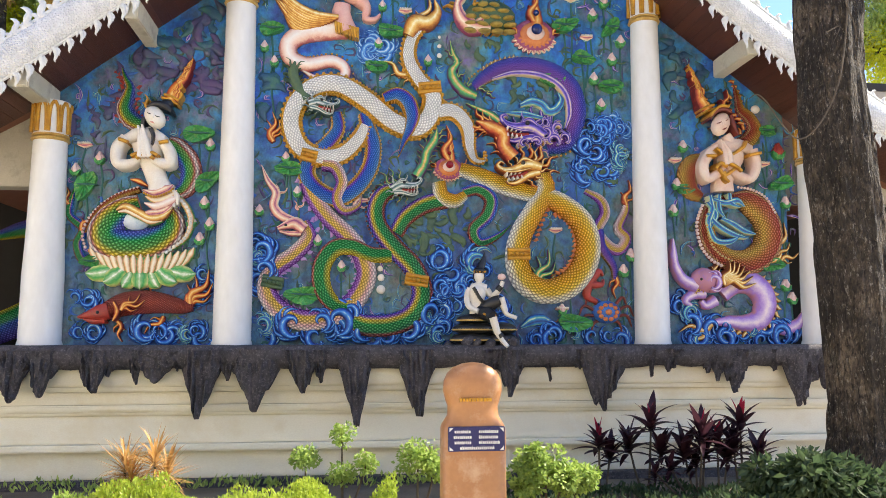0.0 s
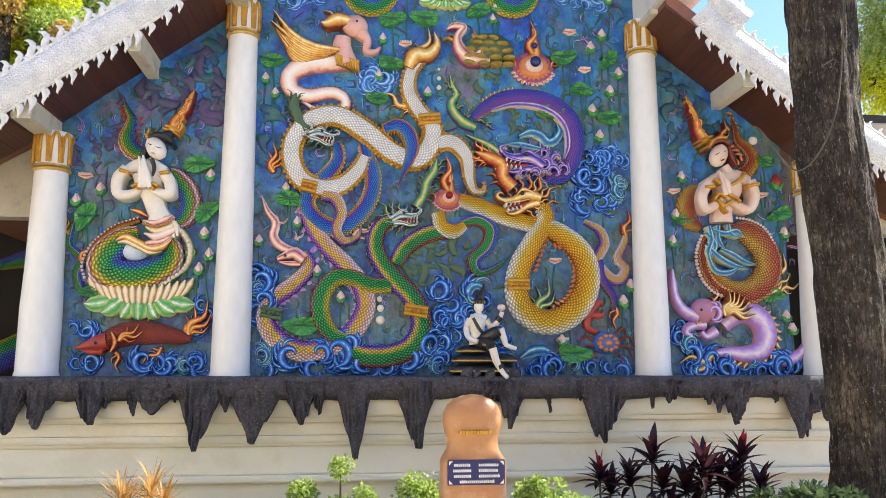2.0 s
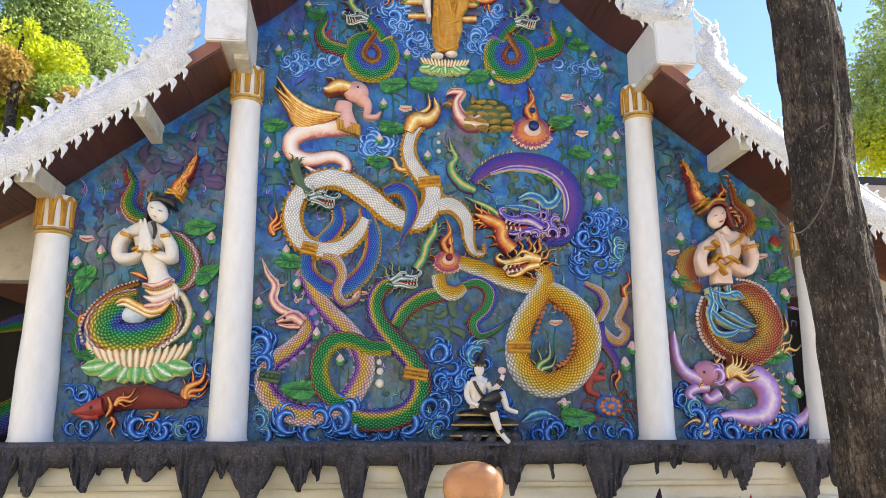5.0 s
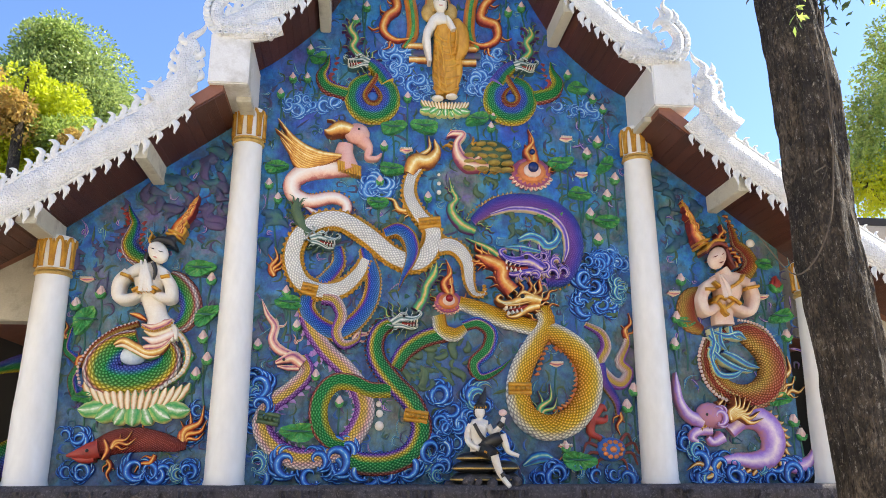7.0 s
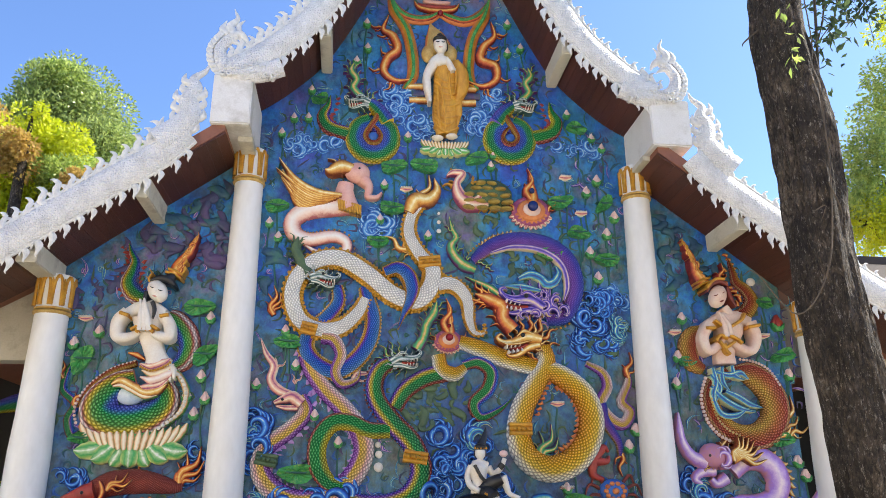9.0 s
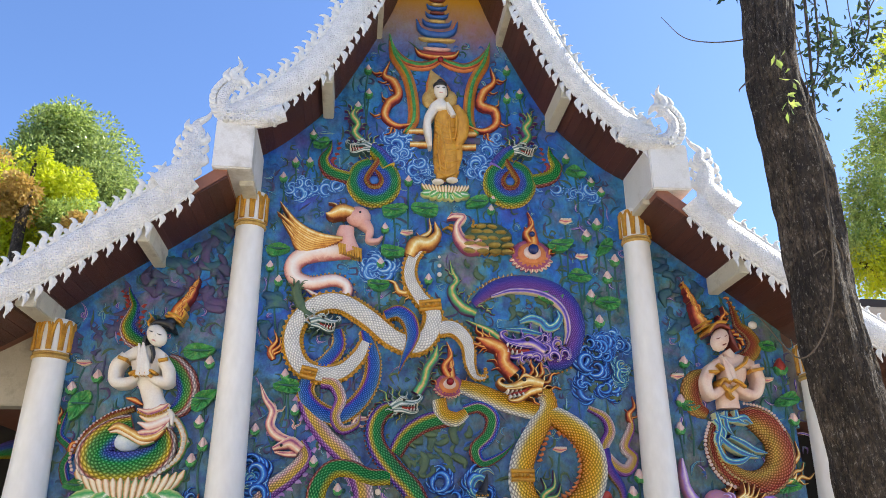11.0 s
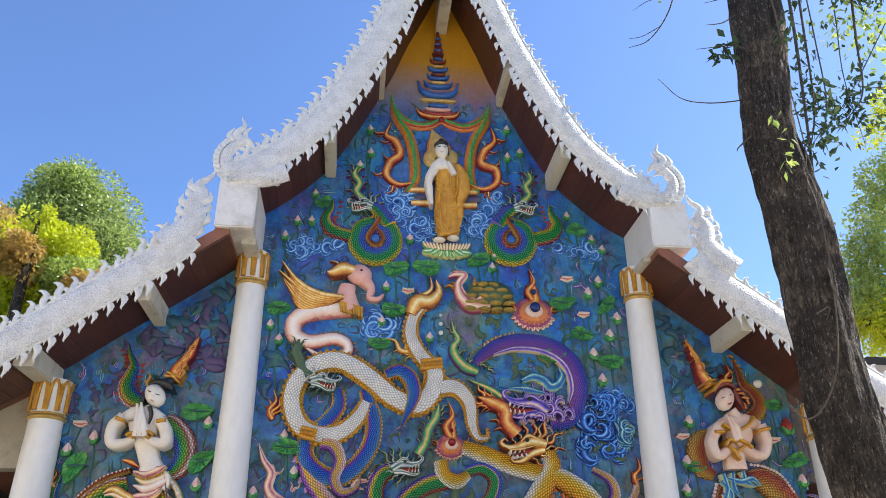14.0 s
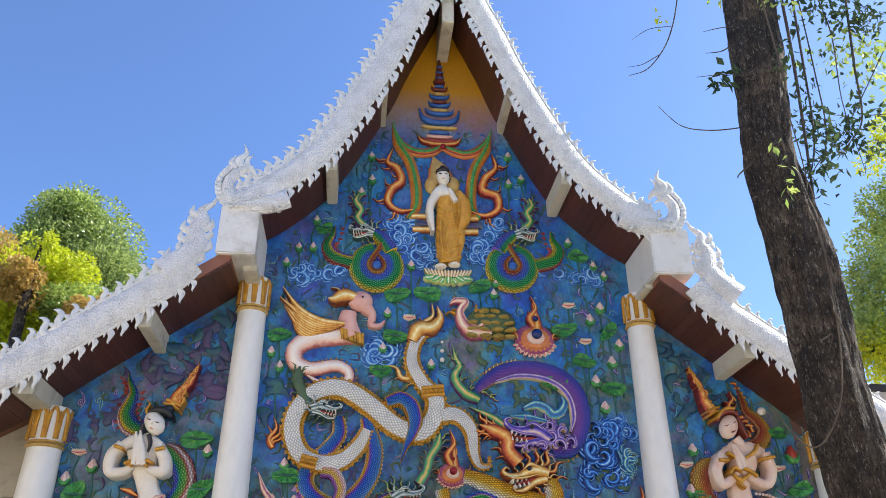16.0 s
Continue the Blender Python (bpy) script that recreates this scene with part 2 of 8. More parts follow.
M_BLUE = paint("blue_paint", (0.04, 0.17, 0.52), (0.02, 0.07, 0.30), 10, 0.42, bump=0.4)
M_ROBE = paint("saffron_robe_paint", (0.74, 0.40, 0.05), (0.46, 0.18, 0.015), 9, 0.45, bump=0.5, fine=26, stretch=(1.4, 1, 0.6))

GOLD3, WHITE3, GREEN3, BLUE3, VIO3, YEL3 = (0.66, 0.34, 0.03), (0.90, 0.88, 0.83), (0.015, 0.33, 0.07), (0.015, 0.12, 0.68), (0.18, 0.04, 0.48), (0.72, 0.52, 0.03)
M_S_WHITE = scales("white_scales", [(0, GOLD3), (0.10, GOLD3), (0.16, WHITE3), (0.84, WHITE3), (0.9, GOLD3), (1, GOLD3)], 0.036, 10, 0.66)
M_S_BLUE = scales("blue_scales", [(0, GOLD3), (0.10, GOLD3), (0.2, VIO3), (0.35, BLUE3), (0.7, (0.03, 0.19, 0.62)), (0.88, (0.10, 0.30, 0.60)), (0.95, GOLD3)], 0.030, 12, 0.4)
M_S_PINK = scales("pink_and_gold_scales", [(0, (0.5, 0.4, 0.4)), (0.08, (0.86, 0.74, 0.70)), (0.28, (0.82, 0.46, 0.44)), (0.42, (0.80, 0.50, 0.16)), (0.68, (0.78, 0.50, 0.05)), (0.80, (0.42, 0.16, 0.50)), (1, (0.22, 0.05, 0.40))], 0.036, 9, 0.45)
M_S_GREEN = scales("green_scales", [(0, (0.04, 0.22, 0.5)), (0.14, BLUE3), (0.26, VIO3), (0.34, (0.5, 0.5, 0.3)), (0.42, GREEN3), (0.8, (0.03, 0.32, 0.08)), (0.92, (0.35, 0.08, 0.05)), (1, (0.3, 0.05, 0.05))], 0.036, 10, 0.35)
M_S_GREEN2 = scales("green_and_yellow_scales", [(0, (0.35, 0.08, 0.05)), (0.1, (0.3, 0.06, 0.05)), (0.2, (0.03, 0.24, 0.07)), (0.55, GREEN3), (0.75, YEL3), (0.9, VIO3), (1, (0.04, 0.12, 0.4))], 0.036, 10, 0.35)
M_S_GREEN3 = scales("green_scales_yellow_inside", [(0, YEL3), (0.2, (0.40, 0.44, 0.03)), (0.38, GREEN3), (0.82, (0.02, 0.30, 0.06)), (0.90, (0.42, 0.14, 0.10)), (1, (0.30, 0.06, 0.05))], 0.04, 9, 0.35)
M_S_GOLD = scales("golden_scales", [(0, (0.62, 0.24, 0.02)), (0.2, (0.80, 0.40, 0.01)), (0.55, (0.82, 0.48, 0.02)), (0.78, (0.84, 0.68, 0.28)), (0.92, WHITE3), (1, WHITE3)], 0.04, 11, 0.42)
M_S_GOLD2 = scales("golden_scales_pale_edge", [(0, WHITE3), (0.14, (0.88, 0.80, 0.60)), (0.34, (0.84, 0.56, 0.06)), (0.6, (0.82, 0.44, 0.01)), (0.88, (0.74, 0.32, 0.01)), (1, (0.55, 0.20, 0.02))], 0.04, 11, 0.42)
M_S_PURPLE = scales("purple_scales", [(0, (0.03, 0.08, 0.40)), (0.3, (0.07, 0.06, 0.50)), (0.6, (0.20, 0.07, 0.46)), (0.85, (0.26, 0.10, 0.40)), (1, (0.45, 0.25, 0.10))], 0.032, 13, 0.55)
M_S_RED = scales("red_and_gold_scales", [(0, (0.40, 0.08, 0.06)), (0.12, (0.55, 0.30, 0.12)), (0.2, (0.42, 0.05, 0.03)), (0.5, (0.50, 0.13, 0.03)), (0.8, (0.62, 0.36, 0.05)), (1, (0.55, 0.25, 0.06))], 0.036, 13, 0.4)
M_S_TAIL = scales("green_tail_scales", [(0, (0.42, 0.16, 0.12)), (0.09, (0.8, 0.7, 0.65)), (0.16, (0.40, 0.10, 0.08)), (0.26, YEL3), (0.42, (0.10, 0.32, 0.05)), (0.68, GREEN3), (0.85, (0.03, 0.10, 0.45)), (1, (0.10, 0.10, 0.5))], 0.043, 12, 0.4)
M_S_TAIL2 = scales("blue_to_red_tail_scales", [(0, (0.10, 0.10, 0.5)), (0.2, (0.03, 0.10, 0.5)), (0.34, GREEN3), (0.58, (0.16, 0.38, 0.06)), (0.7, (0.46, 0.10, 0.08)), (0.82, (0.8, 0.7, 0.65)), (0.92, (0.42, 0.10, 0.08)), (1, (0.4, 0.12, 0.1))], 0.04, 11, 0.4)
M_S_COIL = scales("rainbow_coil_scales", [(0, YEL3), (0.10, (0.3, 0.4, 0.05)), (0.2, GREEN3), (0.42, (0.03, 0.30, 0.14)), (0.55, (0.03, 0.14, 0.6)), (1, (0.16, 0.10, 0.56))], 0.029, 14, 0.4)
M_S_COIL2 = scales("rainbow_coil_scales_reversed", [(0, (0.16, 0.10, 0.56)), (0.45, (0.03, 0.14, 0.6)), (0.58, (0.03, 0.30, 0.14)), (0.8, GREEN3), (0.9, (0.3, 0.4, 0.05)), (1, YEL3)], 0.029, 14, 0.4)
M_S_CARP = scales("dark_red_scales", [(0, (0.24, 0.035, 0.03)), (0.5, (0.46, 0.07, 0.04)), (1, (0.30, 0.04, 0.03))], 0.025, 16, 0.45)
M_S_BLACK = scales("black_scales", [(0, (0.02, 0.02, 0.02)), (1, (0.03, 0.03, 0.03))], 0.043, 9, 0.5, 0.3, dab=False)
M_WAVE = stripes("wave_blue_paint", [(0.0, (0.006, 0.02, 0.12)), (0.4, (0.010, 0.07, 0.38)), (0.75, (0.025, 0.21, 0.64)), (0.93, (0.10, 0.36, 0.70)), (1.0, (0.46, 0.60, 0.58))], 1)
M_CLOUD = stripes("cloud_blue_paint", [(0.0, (0.015, 0.09, 0.42)), (0.45, (0.03, 0.20, 0.58)), (0.8, (0.16, 0.40, 0.68)), (1.0, (0.50, 0.64, 0.76))], 1)
M_FLAME = stripes("flame_paint", [(0.0, (0.16, 0.012, 0.015)), (0.35, (0.52, 0.08, 0.025)), (0.75, (0.74, 0.32, 0.05)), (1.0, (0.82, 0.56, 0.20))], 1)
M_MULTI = stripes("rainbow_plume_paint", [(0.0, (0.12, 0.02, 0.14)), (0.3, (0.03, 0.20, 0.09)), (0.6, (0.07, 0.38, 0.14)), (0.85, (0.58, 0.44, 0.06)), (1.0, (0.74, 0.44, 0.28))], 1)
M_VIOLETRIB = stripes("violet_ribbed_paint", [(0.0, (0.03, 0.02, 0.20)), (0.4, (0.16, 0.09, 0.52)), (0.72, (0.45, 0.30, 0.56)), (1.0, (0.80, 0.64, 0.38))], 1.5)
M_FEATHER = stripes("gold_feather_paint", [(0.0, (0.22, 0.05, 0.02)), (0.4, (0.64, 0.28, 0.05)), (0.75, (0.80, 0.55, 0.16)), (1.0, (0.90, 0.80, 0.50))], 1)
M_TEAL = stripes("teal_sash_paint", [(0.0, (0.02, 0.05, 0.20)), (0.45, (0.02, 0.20, 0.52)), (0.75, (0.08, 0.42, 0.36)), (1.0, (0.70, 0.72, 0.42))], 1.5)
M_PETAL = stripes("lotus_petal_paint", [(0.0, (0.10, 0.34, 0.10)), (0.3, (0.66, 0.30, 0.12)), (0.6, (0.82, 0.66, 0.44)), (1.0, (0.88, 0.80, 0.62))], 1)
M_SEPAL = stripes("lotus_sepal_paint", [(0.0, (0.70, 0.68, 0.30)), (0.2, (0.30, 0.50, 0.14)), (0.5, (0.03, 0.34, 0.08)), (0.8, (0.30, 0.52, 0.24)), (1.0, (0.84, 0.86, 0.74))], 1)
M_PINKRIB = stripes("pink_ribbed_paint", [(0.0, (0.30, 0.06, 0.16)), (0.35, (0.72, 0.32, 0.26)), (0.75, (0.84, 0.58, 0.40)), (1.0, (0.90, 0.80, 0.62))], 1.5)
M_PINKSOFT = stripes("soft_pink_paint", [(0.0, (0.52, 0.16, 0.16)), (0.28, (0.78, 0.50, 0.40)), (0.6, (0.84, 0.68, 0.60)), (1.0, (0.88, 0.82, 0.76))], 1)
M_LILACRIB = stripes("lilac_ribbed_paint", [(0.0, (0.50, 0.22, 0.30)), (0.3, (0.34, 0.18, 0.60)), (0.65, (0.58, 0.40, 0.68)), (1.0, (0.84, 0.70, 0.74))], 1)

# natural


def bark(name):
    """Dark fissured bark: long upright plates with black cracks, pale lichen flecks and warm paler patches."""
    m, nt, p = nodes_of(name)
    g = nt.nodes.new("ShaderNodeNewGeometry")
    mp = nt.nodes.new("ShaderNodeMapping")
    mp.inputs["Scale"].default_value = (1, 1, 0.30)
    nt.links.new(g.outputs["Position"], mp.inputs[0])
    wob = nt.nodes.new("ShaderNodeTexNoise")
    wob.inputs["Scale"].default_value, wob.inputs["Detail"].default_value = 11, 6
    nt.links.new(mp.outputs[0], wob.inputs["Vector"])
    add = nt.nodes.new("ShaderNodeVectorMath")
    add.operation = "MULTIPLY_ADD"
    add.inputs[1].default_value = (0.16, 0.16, 0.16)
    nt.links.new(wob.outputs["Color"], add.inputs[0])
    nt.links.new(mp.outputs[0], add.inputs[2])
    height = None
    for size, lo, hi in ((19, 0.0, 0.20), (46, 0.0, 0.30)):
        v = nt.nodes.new("ShaderNodeTexVoronoi")
        v.feature = "DISTANCE_TO_EDGE"
        v.inputs["Scale"].default_value = size
        nt.links.new(add.outputs[0], v.inputs["Vector"])
        r = ramp_node(nt, [(lo, (0, 0, 0)), (hi, (1, 1, 1))])
        nt.links.new(v.outputs["Distance"], r.inputs[0])
        height = r.outputs[0] if height is None else mix_node(nt, 0.5, height, r.outputs[0])
    big = ramp_node(nt, [(0.36, (0.042, 0.031, 0.023)), (0.49, (0.095, 0.072, 0.052)), (0.64, (0.27, 0.205, 0.145))])
    nt.links.new(noise_node(nt, 2.6, 6, 0.65), big.inputs[0])
    crack = ramp_node(nt, [(0.18, (0, 0, 0)), (0.62, (1, 1, 1))])
    nt.links.new(height, crack.inputs[0])
    grain = ramp_node(nt, [(0.43, (0, 0, 0)), (0.57, (1, 1, 1))])
    nt.links.new(noise_node(nt, 30, 8, 0.8, stretch=(1.5, 1.5, 0.55)), grain.inputs[0])
    col = mix_node(nt, mix_node(nt, 0.45, grain.outputs[0], crack.outputs[0]), (0.022, 0.016, 0.012), big.outputs[0])
    fl = ramp_node(nt, [(0.55, (0, 0, 0)), (0.60, (1, 1, 1))])
    nt.links.new(noise_node(nt, 24, 9, 0.82, stretch=(1.8, 1.8, 0.8)), fl.inputs[0])
    col = mix_node(nt, mix_node(nt, 1.0, fl.outputs[0], crack.outputs[0], "MULTIPLY"), col, (0.36, 0.32, 0.265))
    nt.links.new(col, p.inputs["Base Color"])
    p.inputs["Roughness"].default_value = 0.9
    rough = mix_node(nt, 0.4, height, noise_node(nt, 60, 6, 0.7, stretch=(1.5, 1.5, 0.7)))
    bump_node(nt, p, rough, 1.0, 0.08)
    return m


M_BARK = bark("tree_bark")
M_TWIG = paint("dry_twig", (0.12, 0.09, 0.06), (0.06, 0.045, 0.03), 20, 0.8)
M_BOUNCE = paint("cream_bounce_plaster", (0.80, 0.72, 0.58), (0.74, 0.66, 0.52), 1, 0.7)
M_SOIL = paint("garden_soil", (0.20, 0.16, 0.12), (0.12, 0.095, 0.07), 4, 0.9, bump=0.8)
M_PAVING = paint("pale_paving", (0.54, 0.485, 0.40), (0.44, 0.39, 0.32), 1.2, 0.8, dirt=((0.36, 0.32, 0.26), 0.8))
M_SANDSTONE = paint("tan_sandstone_paint", (0.46, 0.22, 0.090), (0.38, 0.165, 0.065), 4, 0.38, bump=0.12, fine=30, dirt=((0.52, 0.33, 0.20), 5))
M_SIGN = paint("blue_enamel", (0.006, 0.008, 0.11), (0.005, 0.006, 0.08), 5, 0.35, bump=0)
M_LETTER = paint("white_letter", (0.80, 0.80, 0.80), None, 5, 0.5, bump=0)
# near-black, so the gallery's inner shade is painted into its surfaces
M_DARK = paint("shaded_interior", (0.035, 0.032, 0.03), None, 3, 0.8)


def leaf_material(name, a, b, rough=0.45, through_light=0.45):
    """Leaves: each its own tone, some light passing through."""
    m, nt, p = nodes_of(name)
    g = nt.nodes.new("ShaderNodeNewGeometry")
    r = ramp_node(nt, [(0.0, b), (1.0, a)])
    nt.links.new(g.outputs["Random Per Island"], r.inputs[0])
    n = noise_node(nt, 3, 3)
    col = mix_node(nt, 0.4, r.outputs[0], mix_node(nt, n, tuple(c * 0.5 for c in b), tuple(c * 1.3 for c in a)))
    nt.links.new(col, p.inputs["Base Color"])
    p.inputs["Roughness"].default_value = rough
    tr = nt.nodes.new("ShaderNodeBsdfTranslucent")
    nt.links.new(col, tr.inputs[0])
    ms = nt.nodes.new("ShaderNodeMixShader")
    ms.inputs[0].default_value = through_light
    nt.links.new(p.outputs[0], ms.inputs[1])
    nt.links.new(tr.outputs[0], ms.inputs[2])
    nt.links.new(ms.outputs[0], nt.nodes["Material Output"].inputs[0])
    return m


M_L_DARK = leaf_material("deep_green_leaf", (0.52, 0.62, 0.20), (0.05, 0.12, 0.03), 0.35)
M_L_MID = leaf_material("green_leaf", (0.56, 0.66, 0.18), (0.12, 0.24, 0.05), 0.38)
M_L_LIME = leaf_material("lime_leaf", (0.72, 0.74, 0.04), (0.40, 0.50, 0.03))
M_L_RUST = leaf_material("rusty_leaf", (0.64, 0.46, 0.12), (0.34, 0.20, 0.07))
M_L_SHRUB = leaf_material("shrub_leaf", (0.46, 0.58, 0.15), (0.16, 0.28, 0.06))
M_L_GROUND = leaf_material("yellow_green_leaf", (0.52, 0.60, 0.09), (0.26, 0.38, 0.05))
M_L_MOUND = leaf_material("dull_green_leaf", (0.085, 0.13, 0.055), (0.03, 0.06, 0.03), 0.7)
M_L_CORDY = leaf_material("maroon_leaf", (0.085, 0.025, 0.04), (0.03, 0.015, 0.022), 0.35)
M_L_CRIMSON = leaf_material("crimson_leaf", (0.60, 0.02, 0.06), (0.35, 0.015, 0.04), 0.4)
M_L_SPIKE = leaf_material("bronze_spike_leaf", (0.66, 0.44, 0.16), (0.42, 0.19, 0.07), 0.5)

# ---- mesh helpers ----


def part(name, bm, material, parent=None, label="", smooth=True):
    """Links a bmesh as one mesh object under a thing or a part."""
    me = bpy.data.meshes.new(name)
    bmesh.ops.recalc_face_normals(bm, faces=bm.faces)
    bm.to_mesh(me)
    bm.free()
    for m in material if isinstance(material, (list, tuple)) else [material]:
        me.materials.append(m)
    if smooth:
        me.shade_smooth()
        me.set_sharp_from_angle(angle=radians(50))
    ob = new(name, me)
    ob.parent = parent
    if label:
        ob["label"] = label
    return ob


def pieces(name, bm, material, parent, label=""):
    """Links each loose piece of a bmesh as a part of its own."""
    bm.verts.index_update()
    todo, groups = set(bm.verts), []
    while todo:
        stack, seen = [todo.pop()], set()
        while stack:
            v = stack.pop()
            seen.add(v)
            for e in v.link_edges:
                o = e.other_vert(v)
                if o in todo:
                    todo.discard(o)
                    stack.append(o)
        groups.append(seen)
    groups.sort(key=lambda g: min(v.index for v in g))
    src = bm.loops.layers.uv.verify()
    for g in groups:
        b2 = bmesh.new()
        uv = b2.loops.layers.uv.verify()
        made = {v: b2.verts.new(v.co) for v in sorted(g, key=lambda v: v.index)}
        for f in {f for v in g for f in v.link_faces}:
            nf = b2.faces.new([made[v] for v in f.verts])
            for a, c in zip(nf.loops, f.loops):
                a[uv].uv = c[src].uv
        part(name, b2, material, parent, label)
    bm.free()


def thing(name, label, category, group="", kind="", at=(0, 0, 0)):
    ob = new(name)
    ob.location = at
    return tagged(ob, label, category, group, kind)


def box(bm, x0, x1, y0, y1, z0, z1, bevel=0.0):
    vs = bmesh.ops.create_cube(bm, size=1)["verts"]
    bmesh.ops.transform(bm, matrix=Matrix.Translation(((x0 + x1) / 2, (y0 + y1) / 2, (z0 + z1) / 2)) @ Matrix.Diagonal((x1 - x0, y1 - y0, z1 - z0, 1)), verts=vs)
    if bevel:
        es = list({e for v in vs for e in v.link_edges})
        bmesh.ops.bevel(bm, geom=es, offset=bevel, segments=2, affect="EDGES")
    return vs


def smooth_path(pts, n):
    """A Catmull-Rom line through the points, n samples."""
    p = [Vector(q) for q in pts]
    if len(p) == 2:
        return [p[0].lerp(p[1], i / (n - 1)) for i in range(n)]
    p = [2 * p[0] - p[1]] + p + [2 * p[-1] - p[-2]]
    out, segs = [], len(p) - 3
    for i in range(n):
        u = i / (n - 1) * segs
        k = min(int(u), segs - 1)
        f = u - k
        a, b, c, d = p[k:k + 4]
        out.append(0.5 * (2 * b + (c - a) * f + (2 * a - 5 * b + 4 * c - d) * f * f + (3 * b - a - 3 * c + d) * f ** 3))
    return out


def width_at(widths, f):
    if not isinstance(widths, (list, tuple)):
        return widths
    u = f * (len(widths) - 1)
    k = min(int(u), len(widths) - 2)
    return widths[k] + (widths[k + 1] - widths[k]) * (u - k)


def sweep(bm, pts, widths, lift=0.0, round_=0.55, n=None, sides=8, y=WALL, mat=0):
    """A relief body along points (x, z) of the wall: half-round, its foot on the wall, UV in metres along and 0..1 across."""
    n = n or max(10, 7 * len(pts))
    line = smooth_path([(a, b, 0) for a, b in pts], n)
    uv = bm.loops.layers.uv.verify()
    rings, dist, along = [], [], 0.0
    for i, c in enumerate(line):
        t = (line[min(i + 1, n - 1)] - line[max(i - 1, 0)]).normalized()
        side = Vector((-t.y, t.x, 0))
        w = width_at(widths, i / (n - 1))
        if i:
            along += (c - line[i - 1]).length
        dist.append(along)
        ring = []
        for k in range(-1, sides + 2):
            a = math.pi * min(max(k, 0), sides) / sides
            q = c + side * (w * math.cos(a))
            out = 0.0 if k in (-1, sides + 1) else lift + 0.004 + w * round_ * math.sin(a)
            ring.append(bm.verts.new((q.x, y - out, q.y)))
        rings.append(ring)
    m = sides + 3
    for i in range(n - 1):
        for k in range(m - 1):
            f = bm.faces.new((rings[i][k], rings[i][k + 1], rings[i + 1][k + 1], rings[i + 1][k]))
            f.material_index = mat
            f.smooth = True
            for lp, (ii, kk) in zip(f.loops, ((i, k), (i, k + 1), (i + 1, k + 1), (i + 1, k))):
                lp[uv].uv = (dist[ii], 0.5 - 0.5 * math.cos(math.pi * min(max((kk - 1) / sides, 0), 1)))
    for ring in (rings[0], rings[-1]):
        bm.faces.new(ring).material_index = mat


def wave_crest(bm, cx, cz, r, s, a0, lift, fingers=6, swell=0.7):
    """One crest: a tapered spiral with a fan of hooked fingers along its back."""
    def at(rad, a):
        return (cx + s * rad * math.cos(radians(a)), cz + rad * math.sin(radians(a)))
    spine = [at(r * (1.15 - 0.85 * j / 7), a0 - 130 + 45 * j) for j in range(8)]
    sweep(bm, spine, [0.006, r * 0.24, r * 0.36, r * 0.36, r * 0.30, r * 0.22, r * 0.14, 0.004], lift + 0.01, swell, 22, 6)
    for k in range(fingers):
        a = a0 - 110 + 190 * k / fingers
        L = r * (0.75 + 0.25 * math.sin(k * 2.1 + cx * 9))
        b = at(r * 0.95, a)
        pts = [at(r * 0.75, a - 14), at(r * 0.95 + L * 0.30, a + 4), at(r * 0.95 + L * 0.62, a + 30), at(r * 0.95 + L * 0.62, a + 56)]
        sweep(bm, pts, [r * 0.16, r * 0.22, r * 0.14, 0.003], lift, swell * 0.85, 9, 5)


def tube(bm, pts, radii, sides=8, n=None, mat=0, cap=True):
    """A round tapered tube through points in space."""
    n = n or max(6, 4 * len(pts))
    line = smooth_path(pts, n)
    rings = []
    ref = Vector((0.31, 0.22, 0.93))
    for i, c in enumerate(line):
        t = (line[min(i + 1, n - 1)] - line[max(i - 1, 0)]).normalized()
        u = t.cross(ref)
        u = u.normalized() if u.length > 0.05 else t.cross(Vector((1, 0, 0))).normalized()
        v = t.cross(u)
        r = width_at(radii, i / (n - 1))
        rings.append([bm.verts.new(c + (u * math.cos(a) + v * math.sin(a)) * r) for a in (2 * math.pi * k / sides for k in range(sides))])
    for a, b in zip(rings, rings[1:]):
        for k in range(sides):
            f = bm.faces.new((a[k], a[(k + 1) % sides], b[(k + 1) % sides], b[k]))
            f.material_index = mat
    if cap:
        bm.faces.new(rings[0]).material_index = mat
        bm.faces.new(rings[-1]).material_index = mat


def blob(bm, c, r, turn=0.0, mat=0, seg=12):
    """A rounded lump (x, y, z half sizes), turned in the wall's plane."""
    vs = bmesh.ops.create_uvsphere(bm, u_segments=seg, v_segments=max(6, seg // 2 + 1), radius=1)["verts"]
    m = Matrix.Translation(c) @ Matrix.Rotation(radians(-turn), 4, "Y") @ Matrix.Diagonal((*r, 1))
    bmesh.ops.transform(bm, matrix=m, verts=vs)
    for f in {f for v in vs for f in v.link_faces}:
        f.material_index = mat
    return vs


def prism(bm, outline, y0, y1, mat=0):
    """A flat shape (x, z) with thickness from y0 (front) to y1."""
    a = [bm.verts.new((x, y0, z)) for x, z in outline]
    b = [bm.verts.new((x, y1, z)) for x, z in outline]
    bm.faces.new(a).material_index = mat
    bm.faces.new(b[::-1]).material_index = mat
    for k in range(len(a)):
        q = (k + 1) % len(a)
        bm.faces.new((a[k], b[k], b[q], a[q])).material_index = mat


